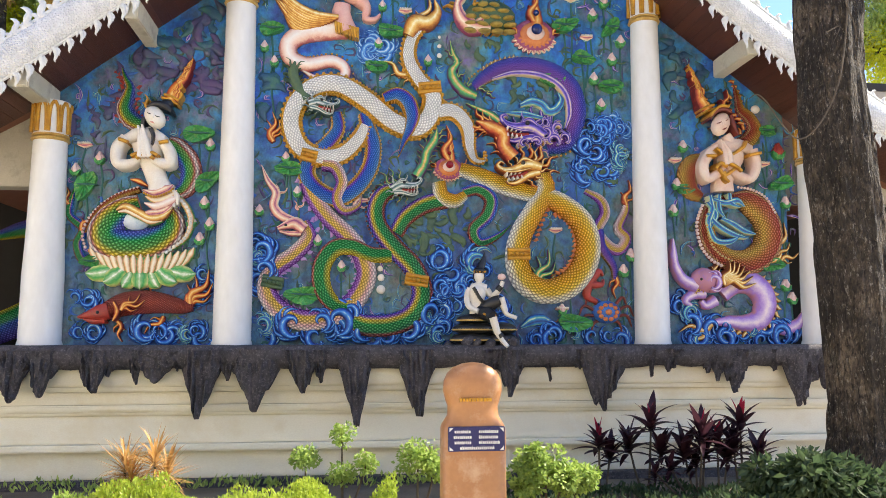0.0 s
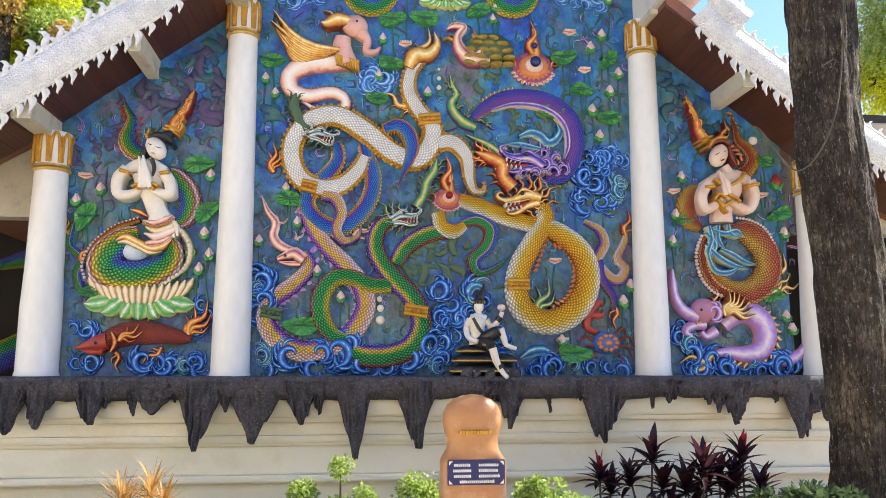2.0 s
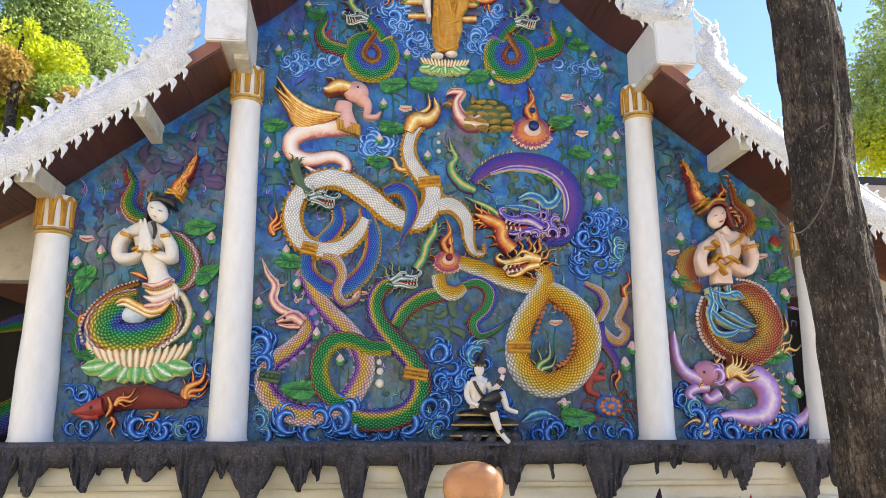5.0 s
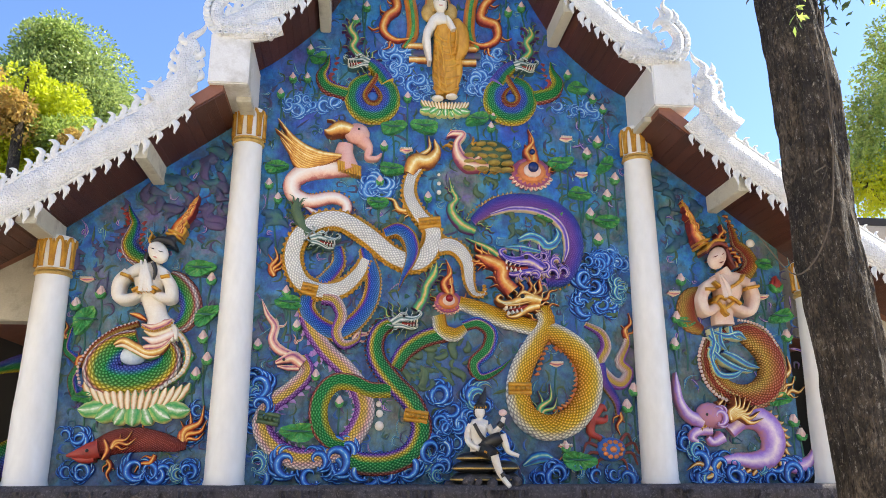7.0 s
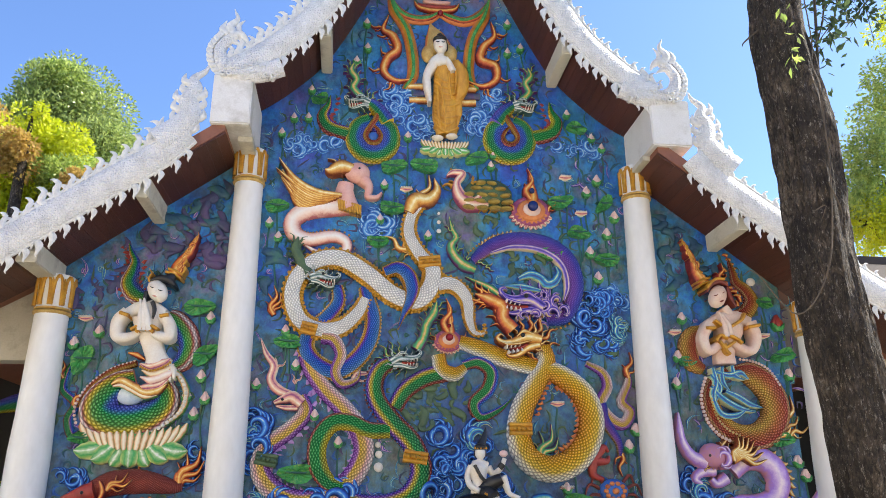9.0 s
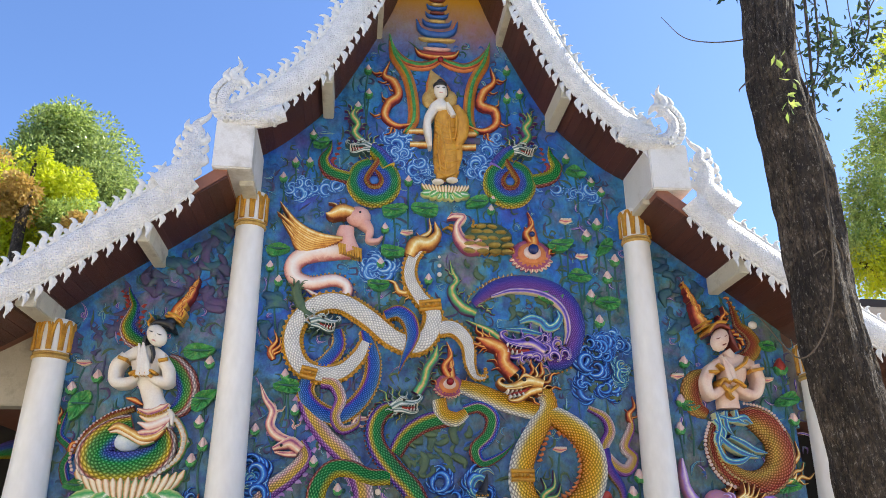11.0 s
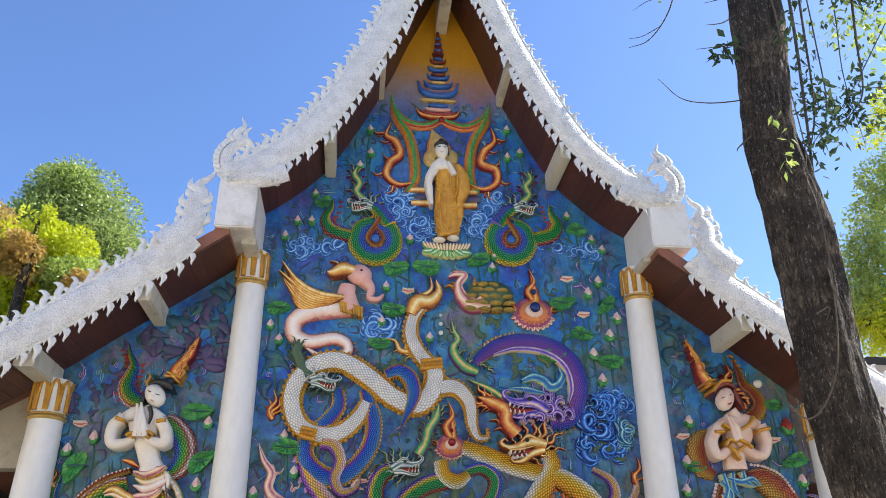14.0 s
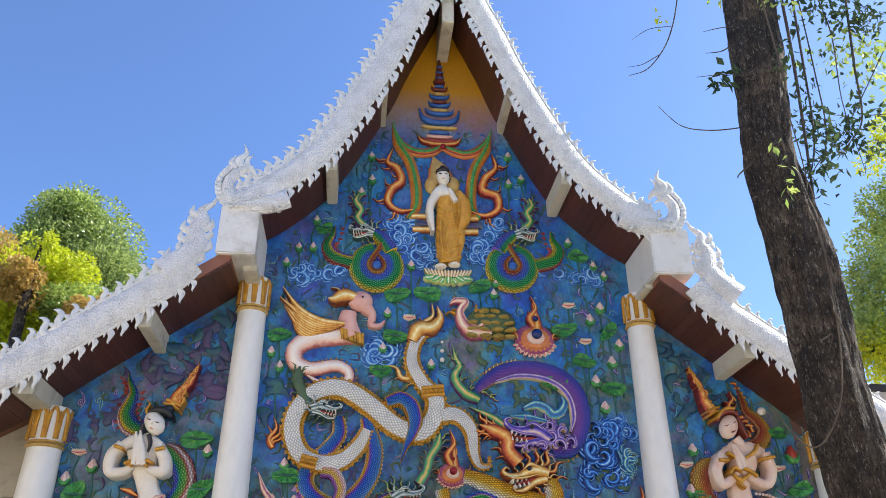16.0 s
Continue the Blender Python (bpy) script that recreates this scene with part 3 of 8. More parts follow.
def lathe(bm, rings, centre, sides=28, mat=0):
    """A turned solid: rings of (radius, z)."""
    cx, cy = centre
    rows = [[bm.verts.new((cx + r * math.cos(2 * math.pi * k / sides), cy + r * math.sin(2 * math.pi * k / sides), z)) for k in range(sides)] for r, z in rings]
    for a, b in zip(rows, rows[1:]):
        for k in range(sides):
            bm.faces.new((a[k], a[(k + 1) % sides], b[(k + 1) % sides], b[k])).material_index = mat
    bm.faces.new(rows[0]).material_index = mat
    bm.faces.new(rows[-1]).material_index = mat


def leaves_mesh(name, places, normals, lengths, widths, material, parent=None, label="", droop=0.25):
    """Many small folded leaves as one mesh: four corners each, pointed at the tip."""
    n = len(places)
    rng = np.random.default_rng(n)
    d = normals + rng.normal(0, 0.45, (n, 3))
    d[:, 2] -= droop
    d /= np.linalg.norm(d, axis=1)[:, None]
    s = np.cross(d, rng.normal(0, 1, (n, 3)))
    s /= np.linalg.norm(s, axis=1)[:, None] + 1e-9
    up = np.cross(s, d)
    L, W = lengths[:, None], widths[:, None]
    p0, p3 = places, places + d * L
    mid = places + d * L * 0.45
    p1, p2 = mid + s * W + up * W * 0.35, mid - s * W + up * W * 0.35
    v = np.stack([p0, p1, p3, p2], 1).reshape(-1, 3)
    base = np.arange(n)[:, None] * 4
    f = np.concatenate([base + np.array([0, 1, 2]), base + np.array([0, 2, 3])], 0)
    me = bpy.data.meshes.new(name)
    me.from_pydata(v.tolist(), [], f.tolist())
    me.materials.append(material)
    ob = new(name, me)
    ob.parent = parent
    if label:
        ob["label"] = label
    return ob


def clump_points(rng, centre, size, n, clumps=10, spread=0.42):
    """Leaf places and outward directions over uneven clumps that fill an ellipsoid's shell."""
    c, s = np.array(centre), np.array(size)
    k = rng.normal(0, 1, (clumps, 3))
    k /= np.linalg.norm(k, axis=1)[:, None]
    heads = k * rng.uniform(0.45, 0.85, (clumps, 1))
    which = rng.integers(0, clumps, n)
    q = rng.normal(0, 1, (n, 3))
    q /= np.linalg.norm(q, axis=1)[:, None]
    rad = spread * rng.uniform(0.7, 1.25, clumps)[which][:, None] * rng.uniform(0.75, 1.05, (n, 1))
    return c + s * (heads[which] + q * rad), q


# ---- ground and the bounce walls added behind and beside the camera ----
bm = bmesh.new()
box(bm, -400, 400, -400, 400, -0.5, 0.0)
tagged(part("ground", bm, M_PAVING, smooth=False), "pale concrete courtyard round the temple hall", "ground", kind="structure")
bm = bmesh.new()
box(bm, -9, 9, 5.4, 8.3, 0.0, 0.06, 0.02)
tagged(part("garden_bed", bm, M_SOIL), "dark soil bed along the foot of the wall", "garden bed", kind="structure")
# unseen pale walls, added to bounce warm sunlight onto the shaded gable
for nm, q in (("bounce_wall", (-11, 12, -7.4, -7.0, 0.0, 7.5)), ("bounce_wall_side", (-11.4, -11.0, -7.4, 4.5, 0.0, 7.5))):
    bm = bmesh.new()
    box(bm, *q)
    tagged(part(nm, bm, M_BOUNCE, smooth=False), "unseen cream wall added to bounce sunlight onto the gable", "wall", kind="structure")

# ---- roof profile: underside height by distance from the ridge ----
UPPER = [(0.0, 10.2), (0.16, 9.72), (0.5, 8.92), (0.72, 8.33), (1.1, 7.52), (1.45, 6.9), (1.8, 6.52), (2.1, 6.27), (2.35, 6.12)]
LOWER = [(2.40, 5.50), (2.94, 5.09), (3.3, 4.82), (3.65, 4.56), (4.1, 4.21), (4.5, 3.92), (5.0, 3.62), (5.6, 3.32)]


def mirror(profile, s):
    return [(s * x, z) for x, z in profile]


# ---- gable wall: the mural's ground ----
bm = bmesh.new()
outline = mirror(LOWER[::-1][3:], -1) + [(-2.36, 5.55)] + mirror(UPPER[::-1], -1) + UPPER[1:] + [(2.36, 5.55)] + LOWER[:5]
outline = [(-4.1, 1.40)] + [q for q in outline] + [(4.1, 1.40)]
prism(bm, outline, WALL, WALL + 0.35)
tagged(part("wall_gable", bm, M_WALL, smooth=False), "gable wall painted in clouded blue, violet and green", "wall", kind="structure")

# plinth with mouldings
plinth = thing("plinth", "cream plastered plinth with stepped mouldings", "plinth", kind="structure")
for z0, z1, y0, nm in ((0.0, 0.115, 8.22, "base_course"), (0.115, 0.40, 8.34, "lower_panel"), (0.40, 0.47, 8.22, "moulding"), (0.47, 0.76, 8.32, "middle_panel"), (0.76, 0.80, 8.27, "moulding"),
                       (0.80, 0.86, 8.24, "moulding"), (0.86, 1.00, 8.31, "frieze"), (1.00, 1.06, 8.22, "moulding"), (1.06, 1.24, 8.17, "top_course")):
    bm = bmesh.new()
    box(bm, -6.5, 6.5, y0, 8.9, z0, z1, 0.015)
    part(nm, bm, M_ROCK if nm == "base_course" else M_CREAM, plinth, "dark course at the foot of the wall" if nm == "base_course" else "")

plinth.location.z = 0.022

# ledge of dark cement rock with hanging drips
ledge = thing("rock_ledge", "dark grey cement rock ledge with dripping stalactites", "ledge")
rng = random.Random(4)
bm = bmesh.new()
xs = [-6.5 + 0.09 * i for i in range(145)]
rows = []
for x in xs:
    low = 1.225 + 0.035 * noise.noise((x * 2.3, 0, 3)) + 0.02 * noise.noise((x * 9, 1, 3))
    fr = 8.0 + 0.05 * noise.noise((x * 3, 5, 1))
    prof = [(8.5, 1.452), (8.3, 1.46), (fr + 0.03, 1.455 + 0.01 * noise.noise((x * 6, 2, 2))), (fr, 1.43), (fr - 0.015 + 0.03 * noise.noise((x * 7, 9, 1)), 1.36), (fr + 0.02, low + 0.05), (fr + 0.09, low), (8.3, low + 0.02)]
    rows.append([bm.verts.new((x, y, z)) for y, z in prof])
for a, b in zip(rows, rows[1:]):
    for k in range(len(a) - 1):
        bm.faces.new((a[k], a[k + 1], b[k + 1], b[k]))
part("slab", bm, M_ROCK, ledge)
ledge.location.z = 0.026
DRIPS = [(-4.23, 0.90), (-3.94, 0.95), (-3.48, 0.99), (-2.87, 1.08), (-2.43, 0.73), (-1.91, 0.79), (-1.48, 0.97), (-0.93, 0.63), (-0.30, 0.73), (0.71, 0.92), (1.68, 0.76), (2.44, 1.17), (2.88, 1.15), (3.18, 0.94), (3.92, 0.79), (4.14, 0.97)]
WIDE = [0.22, 0.20, 0.22, 0.30, 0.24, 0.30, 0.20, 0.20, 0.23, 0.20, 0.30, 0.16, 0.14, 0.20, 0.28, 0.12]
SMALL = [(-4.9 + 0.37 * k + 0.12 * math.sin(k * 3.7), 1.13 + 0.07 * math.sin(k * 2.3), 0.10 + 0.05 * math.sin(k * 1.9)) for k in range(26)]
for x, zt, w in [(p[0], p[1], w) for p, w in zip(DRIPS, WIDE)] + SMALL:
    bm = bmesh.new()
    n, m = 22, 19
    grid = []
    bend = rng.uniform(-0.05, 0.05)
    for i in range(n + 1):
        f = i / n
        row = []
        for k in range(m):
            u = k / (m - 1) * 2 - 1
            # each strand of the curtain has its own length and thickness
            strand = noise.noise((x * 7 + u * 2.6, 3, 1)) * 0.22 + noise.noise((x * 3 + u * 7, 8, 2)) * 0.10
            reach = max(0.12, (1 - abs(u) ** 1.25) * (1 + strand) + 0.10 + strand * 0.5)
            reach = min(reach, 1.0) if k != m // 2 else 1.0
            g = min(f, reach)
            z = 1.41 + (zt - 1.41) * g + 0.012 * noise.noise((u * 5, f * 4, x))
            edge = 1 + 0.16 * noise.noise((f * 8, u * 2, x * 5)) + 0.07 * noise.noise((f * 21, u, x * 3))
            depth = (0.14 if w > 0.155 else 0.10) * math.sqrt(max(0.02, 1 - u * u)) * (1 - 0.45 * g) + 0.06 * noise.noise((u * 9 + x, f * 1.2, 4)) + 0.03 * noise.noise((u * 21, f * 9, x))
            row.append(bm.verts.new((x + bend * g + u * w * edge * (1 - 0.35 * g), 8.10 - depth * (1 if f < reach else 0.5), z)))
        grid.append(row)
    for a, b in zip(grid, grid[1:]):
        for k in range(m - 1):
            bm.faces.new((a[k], a[k + 1], b[k + 1], b[k]))
    part("drip", bm, M_ROCK, ledge)

# ---- columns ----


def column(x, top, foot, head):
    """A tapered white column with a gilt capital of upright petals."""
    c = thing("column", "white painted round column with a gilt petal capital", "column", "columns of the gable")
    cy = 8.42
    bm = bmesh.new()
    zc = top - 0.42
    lathe(bm, [(foot + 0.012, 1.45), (foot + 0.012, 1.49), (foot, 1.53), (foot * 0.985, 2.2), ((foot + head) / 2, (1.5 + zc) / 2), (head, zc - 0.04), (head, zc)], (x, cy))
    part("shaft", bm, M_COLUMN, c)
    bm = bmesh.new()
    for z, r in ((zc + 0.015, 0.035), (zc + 0.055, 0.022)):
        rows = [(head + r * math.cos(a) * 0.7, z + r * 0.6 * math.sin(a)) for a in (-1.57, -0.8, 0, 0.8, 1.57)]
        lathe(bm, rows, (x, cy))
    part("ring", bm, M_GOLD_PALE, c, "pale gilt ring moulding")
    bm = bmesh.new()
    lathe(bm, [(head, zc + 0.05), (head + 0.005, zc + 0.2), (head + 0.015, top - 0.03), (head + 0.01, top)], (x, cy))
    cap = part("capital", bm, M_COLUMN, c)
    bm = bmesh.new()
    count = 10
    for k in range(count):
        a = 2 * math.pi * k / count + 0.15
        hw = math.pi / count * 0.78
        line = []
        for j in range(13):
            f = j / 12
            b = a + hw * math.cos(math.pi * f)
            z = zc + 0.08 + (top - zc - 0.16) * min(1, 1.55 * math.sin(math.pi * f)) + 0.06 * math.sin(math.pi * f) ** 6
            r = head + 0.018
            line.append((x + r * math.cos(b), cy + r * math.sin(b), z))
        tube(bm, line, 0.017, 6, 14)
        b = a + math.pi / count
        tube(bm, [(x + (head + 0.015) * math.cos(b), cy + (head + 0.015) * math.sin(b), z) for z in (zc + 0.08, zc + 0.2, top - 0.05)], [0.026, 0.022, 0.008], 6, 6)
    part("petal_border", bm, M_GOLD, cap, "gilt arched petal outlines")
    return c


for x, top, foot, head in ((-2.215, 5.62, 0.20, 0.16), (2.39, 5.62, 0.195, 0.158), (-4.14, 4.03, 0.205, 0.168), (4.40, 4.00, 0.20, 0.168)):
    column(x, top, foot, head)

# ---- roof ----


def roof_slab(name, profile, s, thick, y0, y1, material):
    bm = bmesh.new()
    pts = mirror(profile, s)
    up = [(x, z + thick) for x, z in pts[::-1]]
    prism(bm, pts + up, y0, y1)
    return part(name, bm, material, smooth=False)


for s in (-1, 1):
    for prof, nm in ((UPPER, "upper"), (LOWER, "lower")):
        tagged(roof_slab("roof_" + nm, prof, s, 0.16, EAVE + 0.06, 20.0, M_ROOF), "curved tiled roof behind the white gable edge", "roof", kind="structure")
        # soffit boards run from the wall to the eave
        so = thing("soffit_" + nm, "dark red-brown wooden soffit of narrow boards", "soffit", kind="structure")
        path = smooth_path([(x, z, 0) for x, z in mirror(prof, s)], 200)
        acc, last = 0.0, 0
        for i in range(1, 200):
            acc += (path[i] - path[i - 1]).length
            if acc > 0.105 or i == 199:
                a, b = path[last], path[i]
                t = (b - a).normalized()
                nrm = Vector((-t.y, t.x, 0))
                nrm = nrm if nrm.y < 0 else -nrm
                a, b = a + t * 0.0015, b - t * 0.0015
                q = [a + nrm * 0.004, b + nrm * 0.004, b + nrm * 0.022, a + nrm * 0.022]
                bm = bmesh.new()
                prism(bm, [(v.x, v.y) for v in q], EAVE + 0.07, WALL + 0.02)
                part("board", bm, M_BOARD, so, smooth=False)
                acc, last = 0.0, i

# purlins
for x, z, w, h in ((-4.2, 4.13, 0.20, 0.15), (-3.18, 4.86, 0.135, 0.145), (3.33, 4.76, 0.135, 0.145), (4.45, 3.92, 0.20, 0.15), (-1.40, 6.97, 0.13, 0.20), (1.43, 6.95, 0.13, 0.20),
                   (-0.83, 8.20, 0.13, 0.18), (0.82, 8.20, 0.13, 0.18), (0.0, 9.72, 0.16, 0.5)):
    bm = bmesh.new()
    box(bm, x - w / 2, x + w / 2, EAVE + 0.10, WALL + 0.02, z - h, z + 0.08, 0.012)
    tagged(part("purlin", bm, M_BEAM), "cream painted purlin end under the eaves", "purlin", "purlins")

# blocks at the feet of the upper roof, each on a beam over its column
for x0, x1, bx0, bx1, s in ((-2.56, -2.14, -2.32, -2.12, -1), (2.33, 2.80, 2.29, 2.50, 1)):
    bt = thing("roof_block", "white plastered block at the foot of the upper gable", "roof block", "roof blocks")
    bm = bmesh.new()
    box(bm, x0, x1, EAVE, WALL, 5.56, 6.15, 0.015)
    part("body", bm, M_WHITE, bt)
    bm = bmesh.new()
    box(bm, bx0 + 0.02, bx1 - 0.02, EAVE + 0.3, WALL + 0.01, 5.50, 5.563, 0.006)
    part("beam", bm, M_BEAM, bt)

# gable edges: scaly white serpent bodies with hooked flames below and crests above


def offset_line(profile, s, shift, n=80):
    line = smooth_path([(s * x, z, 0) for x, z in profile], n)
    out = []
    for i, c in enumerate(line):
        t = (line[min(i + 1, n - 1)] - line[max(i - 1, 0)]).normalized()
        nrm = Vector((-t.y, t.x, 0))
        nrm = nrm if nrm.y > 0 else -nrm
        out.append((c + nrm * shift, t if t.x * s > 0 else -t, nrm))
    return out


def flat_flame(bm, pts, widths, y=0.0):
    """A flame tongue carved on both faces, in the x, z plane."""
    sweep(bm, pts, widths, -0.004, 0.55, 9, 5, y=y)
    sweep(bm, pts, widths, -0.004, -0.55, 9, 5, y=y)


def hook_mesh(bm, size, flip):
    """A leafy flame that hangs from the edge: one long curled tongue and two short ones."""
    f = -1 if flip else 1
    for pts, w in ((((0.05, 0.35), (0.14, -0.1), (0.06, -0.50), (-0.16, -0.82), (-0.10, -1.05)), (0.24, 0.24, 0.17, 0.09, 0.01)), (((0.25, 0.2), (0.42, -0.12), (0.30, -0.38), (0.34, -0.55)), (0.13, 0.12, 0.08, 0.01)), (((-0.2, 0.2), (-0.34, -0.05), (-0.42, -0.35)), (0.14, 0.11, 0.01))):
        flat_flame(bm, [(u * f * size, v * size) for u, v in pts], [a * size for a in w])


def crest_mesh(bm, size, flip):
    """An upright scroll with a curled tip and a bud beside it."""
    f = -1 if flip else 1
    for pts, w in ((((0, -0.25), (-0.28, 0.2), (-0.12, 0.55), (0.12, 0.75), (0.02, 1.1), (-0.2, 1.25)), (0.3, 0.26, 0.22, 0.2, 0.12, 0.02)), (((0.2, -0.1), (0.40, 0.25), (0.26, 0.55), (0.1, 0.5)), (0.2, 0.18, 0.12, 0.03)), (((-0.3, 0.0), (-0.55, 0.2), (-0.5, 0.45)), (0.16, 0.13, 0.02))):
        flat_flame(bm, [(u * f * size, v * size) for u, v in pts], [a * size for a in w])


def shared(name, build, *args):
    bm = bmesh.new()
    build(bm, *args)
    bmesh.ops.recalc_face_normals(bm, faces=bm.faces)
    me = bpy.data.meshes.new(name)
    bm.to_mesh(me)
    bm.free()
    me.materials.append(M_STUCCO)
    me.shade_smooth()
    return me


HOOK = {f: shared("hook", hook_mesh, 0.125, f) for f in (False, True)}
CREST = {f: shared("crest", crest_mesh, 0.15, f) for f in (False, True)}


for s in (-1, 1):
    for prof, nm, th, step in ((UPPER, "upper", 0.15, 0.135), (LOWER, "lower", 0.16, 0.15)):
        edge = thing("gable_edge", "white stucco serpent-scaled gable edge with flame hooks and crests", "bargeboard", "gable edges")
        if nm == "lower":      # the lower edge rises into its finial before it meets the block
            prof = [(2.70, 5.36)] + LOWER[1:]
        line = offset_line(prof, s, th - 0.04)
        bm = bmesh.new()
        pts = [(c.x, c.y) for c, t, nrm in line[::5]] + [(line[-1][0].x, line[-1][0].y)]
        sweep(bm, pts, th, 0.0, 0.55, n=90, sides=8, y=EAVE + 0.05)
        sweep(bm, pts, th, 0.0, -0.5, n=90, sides=4, y=EAVE + 0.05)
        part("body", bm, M_STUCCO_SCALE, edge)
        bm = bmesh.new()
        for sh in (-0.03, 2 * th - 0.03):
            l2 = offset_line(prof, s, sh)
            tube(bm, [(c.x, EAVE + 0.03, c.y) for c, t, nrm in l2[::4]], 0.018, 6, 80)
        part("edge_roll", bm, M_STUCCO, edge)
        acc = 0.0
        for i in range(1, len(line)):
            acc += (line[i][0] - line[i - 1][0]).length
            if acc >= step:
                acc -= step
                c, t, nrm = line[i]
                turn = math.degrees(math.atan2(t.y, t.x if s > 0 else t.x))
                lean = math.degrees(math.atan2(nrm.x, nrm.y))
                for meshes, base, tilt in ((HOOK, c - nrm * (th + 0.02), lean * 0.4), (CREST, c + nrm * (th - 0.02), lean * 0.75)):
                    ob = new("hook" if meshes is HOOK else "crest", meshes[s > 0])
                    ob.parent = edge
                    ob.matrix_basis = Matrix.Translation((base.x, EAVE + 0.03, base.y)) @ Matrix.Rotation(radians(tilt + random.uniform(-5, 5)), 4, "Y") @ Matrix.Scale(random.uniform(0.8, 1.15) * (0.7 if s > 0 and meshes is CREST else 1.0), 4)


def edge_serpent(name, base, s, size, curl):
    """Serpent finial seen side on: a slim neck that rises in a hook, fringed with small flames, with a flame standing in its bend."""
    x, z = base
    e = thing(name, "white stucco serpent head finial with a flaming crest", "finial", "serpent finials")
    k, y0 = size, EAVE + 0.03

    def at(u, v):
        return (x + s * u * k, z + v * k)

    def both(bm, pts, widths, n=30, y=y0):
        sweep(bm, pts, widths, -0.004, 0.7, n, 8, y=y)
        sweep(bm, pts, widths, -0.004, -0.6, n, 8, y=y)
    neck = [at(-0.95, 0.10), at(-0.5, -0.08), at(-0.05, -0.10), at(0.27, 0.10), at(0.36, 0.42), at(0.22, 0.68), at(0.05, 0.80)]
    bm = bmesh.new()
    both(bm, neck, [0.22 * k, 0.22 * k, 0.20 * k, 0.16 * k, 0.13 * k, 0.12 * k, 0.10 * k], 40)
    part("neck", bm, M_STUCCO_SCALE, e)
    bm = bmesh.new()
    both(bm, [at(0.16, 0.76), at(0.0, 0.84), at(-0.14, 0.74), at(-0.20, 0.62)], [0.12 * k, 0.11 * k, 0.06 * k, 0.02 * k], 14)
    both(bm, [at(0.14, 0.66), at(0.02, 0.62), at(-0.08, 0.54)], [0.06 * k, 0.05 * k, 0.01 * k], 8)
    part("head", bm, M_STUCCO, e)
    bm = bmesh.new()
    for pts, w in (((at(0.10, 0.82), at(0.20, 1.02), at(0.06, 1.22), at(0.14, 1.46)), 0.11), ((at(0.22, 0.82), at(0.36, 0.96), at(0.28, 1.16)), 0.08), ((at(0.0, 0.88), at(0.02, 1.06), at(-0.10, 1.20)), 0.06)):
        both(bm, list(pts), [w * k, w * k * 0.9, w * k * 0.5, 0.004][:len(pts) - 1] + [0.004], 14)
    line = smooth_path([(p[0], p[1], 0) for p in neck], 26)
    for i in range(8, 25):
        t = (line[i + 1] - line[i - 1]).normalized() if i < 25 else Vector((0, 1, 0))
        out = Vector((t.y, -t.x, 0)) * s
        b = line[i] + out * 0.14 * k
        both(bm, [(b.x, b.y), (b.x + out.x * 0.10 * k + t.x * 0.05 * k, b.y + out.y * 0.10 * k + t.y * 0.05 * k), (b.x + out.x * 0.10 * k + t.x * 0.16 * k, b.y + out.y * 0.10 * k + t.y * 0.16 * k)], [0.07 * k, 0.055 * k, 0.006], 7)
    pieces("mane_lock", bm, M_STUCCO, e)
    bm = bmesh.new()
    both(bm, [at(-0.42, 0.02), at(-0.48, 0.30), at(-0.32, 0.46), at(-0.40, 0.66)], [0.15 * k, 0.13 * k, 0.08 * k, 0.004], 14)
    both(bm, [at(-0.22, 0.02), at(-0.14, 0.24), at(-0.22, 0.40)], [0.11 * k, 0.08 * k, 0.004], 10)
    for j in range(9):
        u = -0.85 + 0.13 * j
        for v, dy in ((-0.02, -0.15), (-0.18, -0.13)):
            q = at(u + 0.06 * (v < -0.1), v)
            wave_crest(bm, q[0], q[1], 0.055 * k, s, 40 * j, 0.12 * k, 1)
    for v in bm.verts:
        if v.co.y > EAVE + 0.4:
            v.co.y += y0 - WALL
    pieces("flame_ornament", bm, M_STUCCO, e)


edge_serpent("serpent_finial", (-2.34, 6.24), -1, 0.52, 1)
edge_serpent("serpent_finial", (2.50, 6.22), 1, 0.52, 1)


def hook_finial(x, z, s):
    """A slim S-shaped finial at the head of the lower gable edge, fringed with flames."""
    e = thing("hook_finial", "white stucco curled finial at the top of the lower roof edge", "finial", "hook finials")
    pts = [(x + s * u, z + v) for u, v in ((0.34, -0.42), (0.16, -0.26), (0.05, -0.08), (0.08, 0.10), (0.02, 0.24), (0.05, 0.36), (-0.06, 0.46), (-0.10, 0.56))]

    def both(bm, line, widths, n):
        sweep(bm, line, widths, -0.004, 0.7, n, 8, y=EAVE + 0.03)
        sweep(bm, line, widths, -0.004, -0.6, n, 8, y=EAVE + 0.03)
    bm = bmesh.new()
    both(bm, pts, [0.17, 0.15, 0.12, 0.10, 0.075, 0.05, 0.03, 0.006], 40)
    part("neck", bm, M_STUCCO_SCALE, e)
    bm = bmesh.new()
    for side, marks in ((1, ((0.20, -0.12), (0.20, 0.0), (0.19, 0.12), (0.13, 0.22), (0.12, 0.32), (0.30, -0.22))), (-1, ((-0.06, -0.10), (-0.05, 0.04), (-0.05, 0.16), (0.0, -0.24)))):
        for u, v in marks:
            both(bm, [(x + s * (u - side * 0.06), z + v - 0.03), (x + s * (u + side * 0.03), z + v + 0.02), (x + s * (u + side * 0.02), z + v + 0.11)], [0.05, 0.04, 0.005], 7)
    pieces("mane_lock", bm, M_STUCCO, e)


hook_finial(-2.72, 5.72, -1)
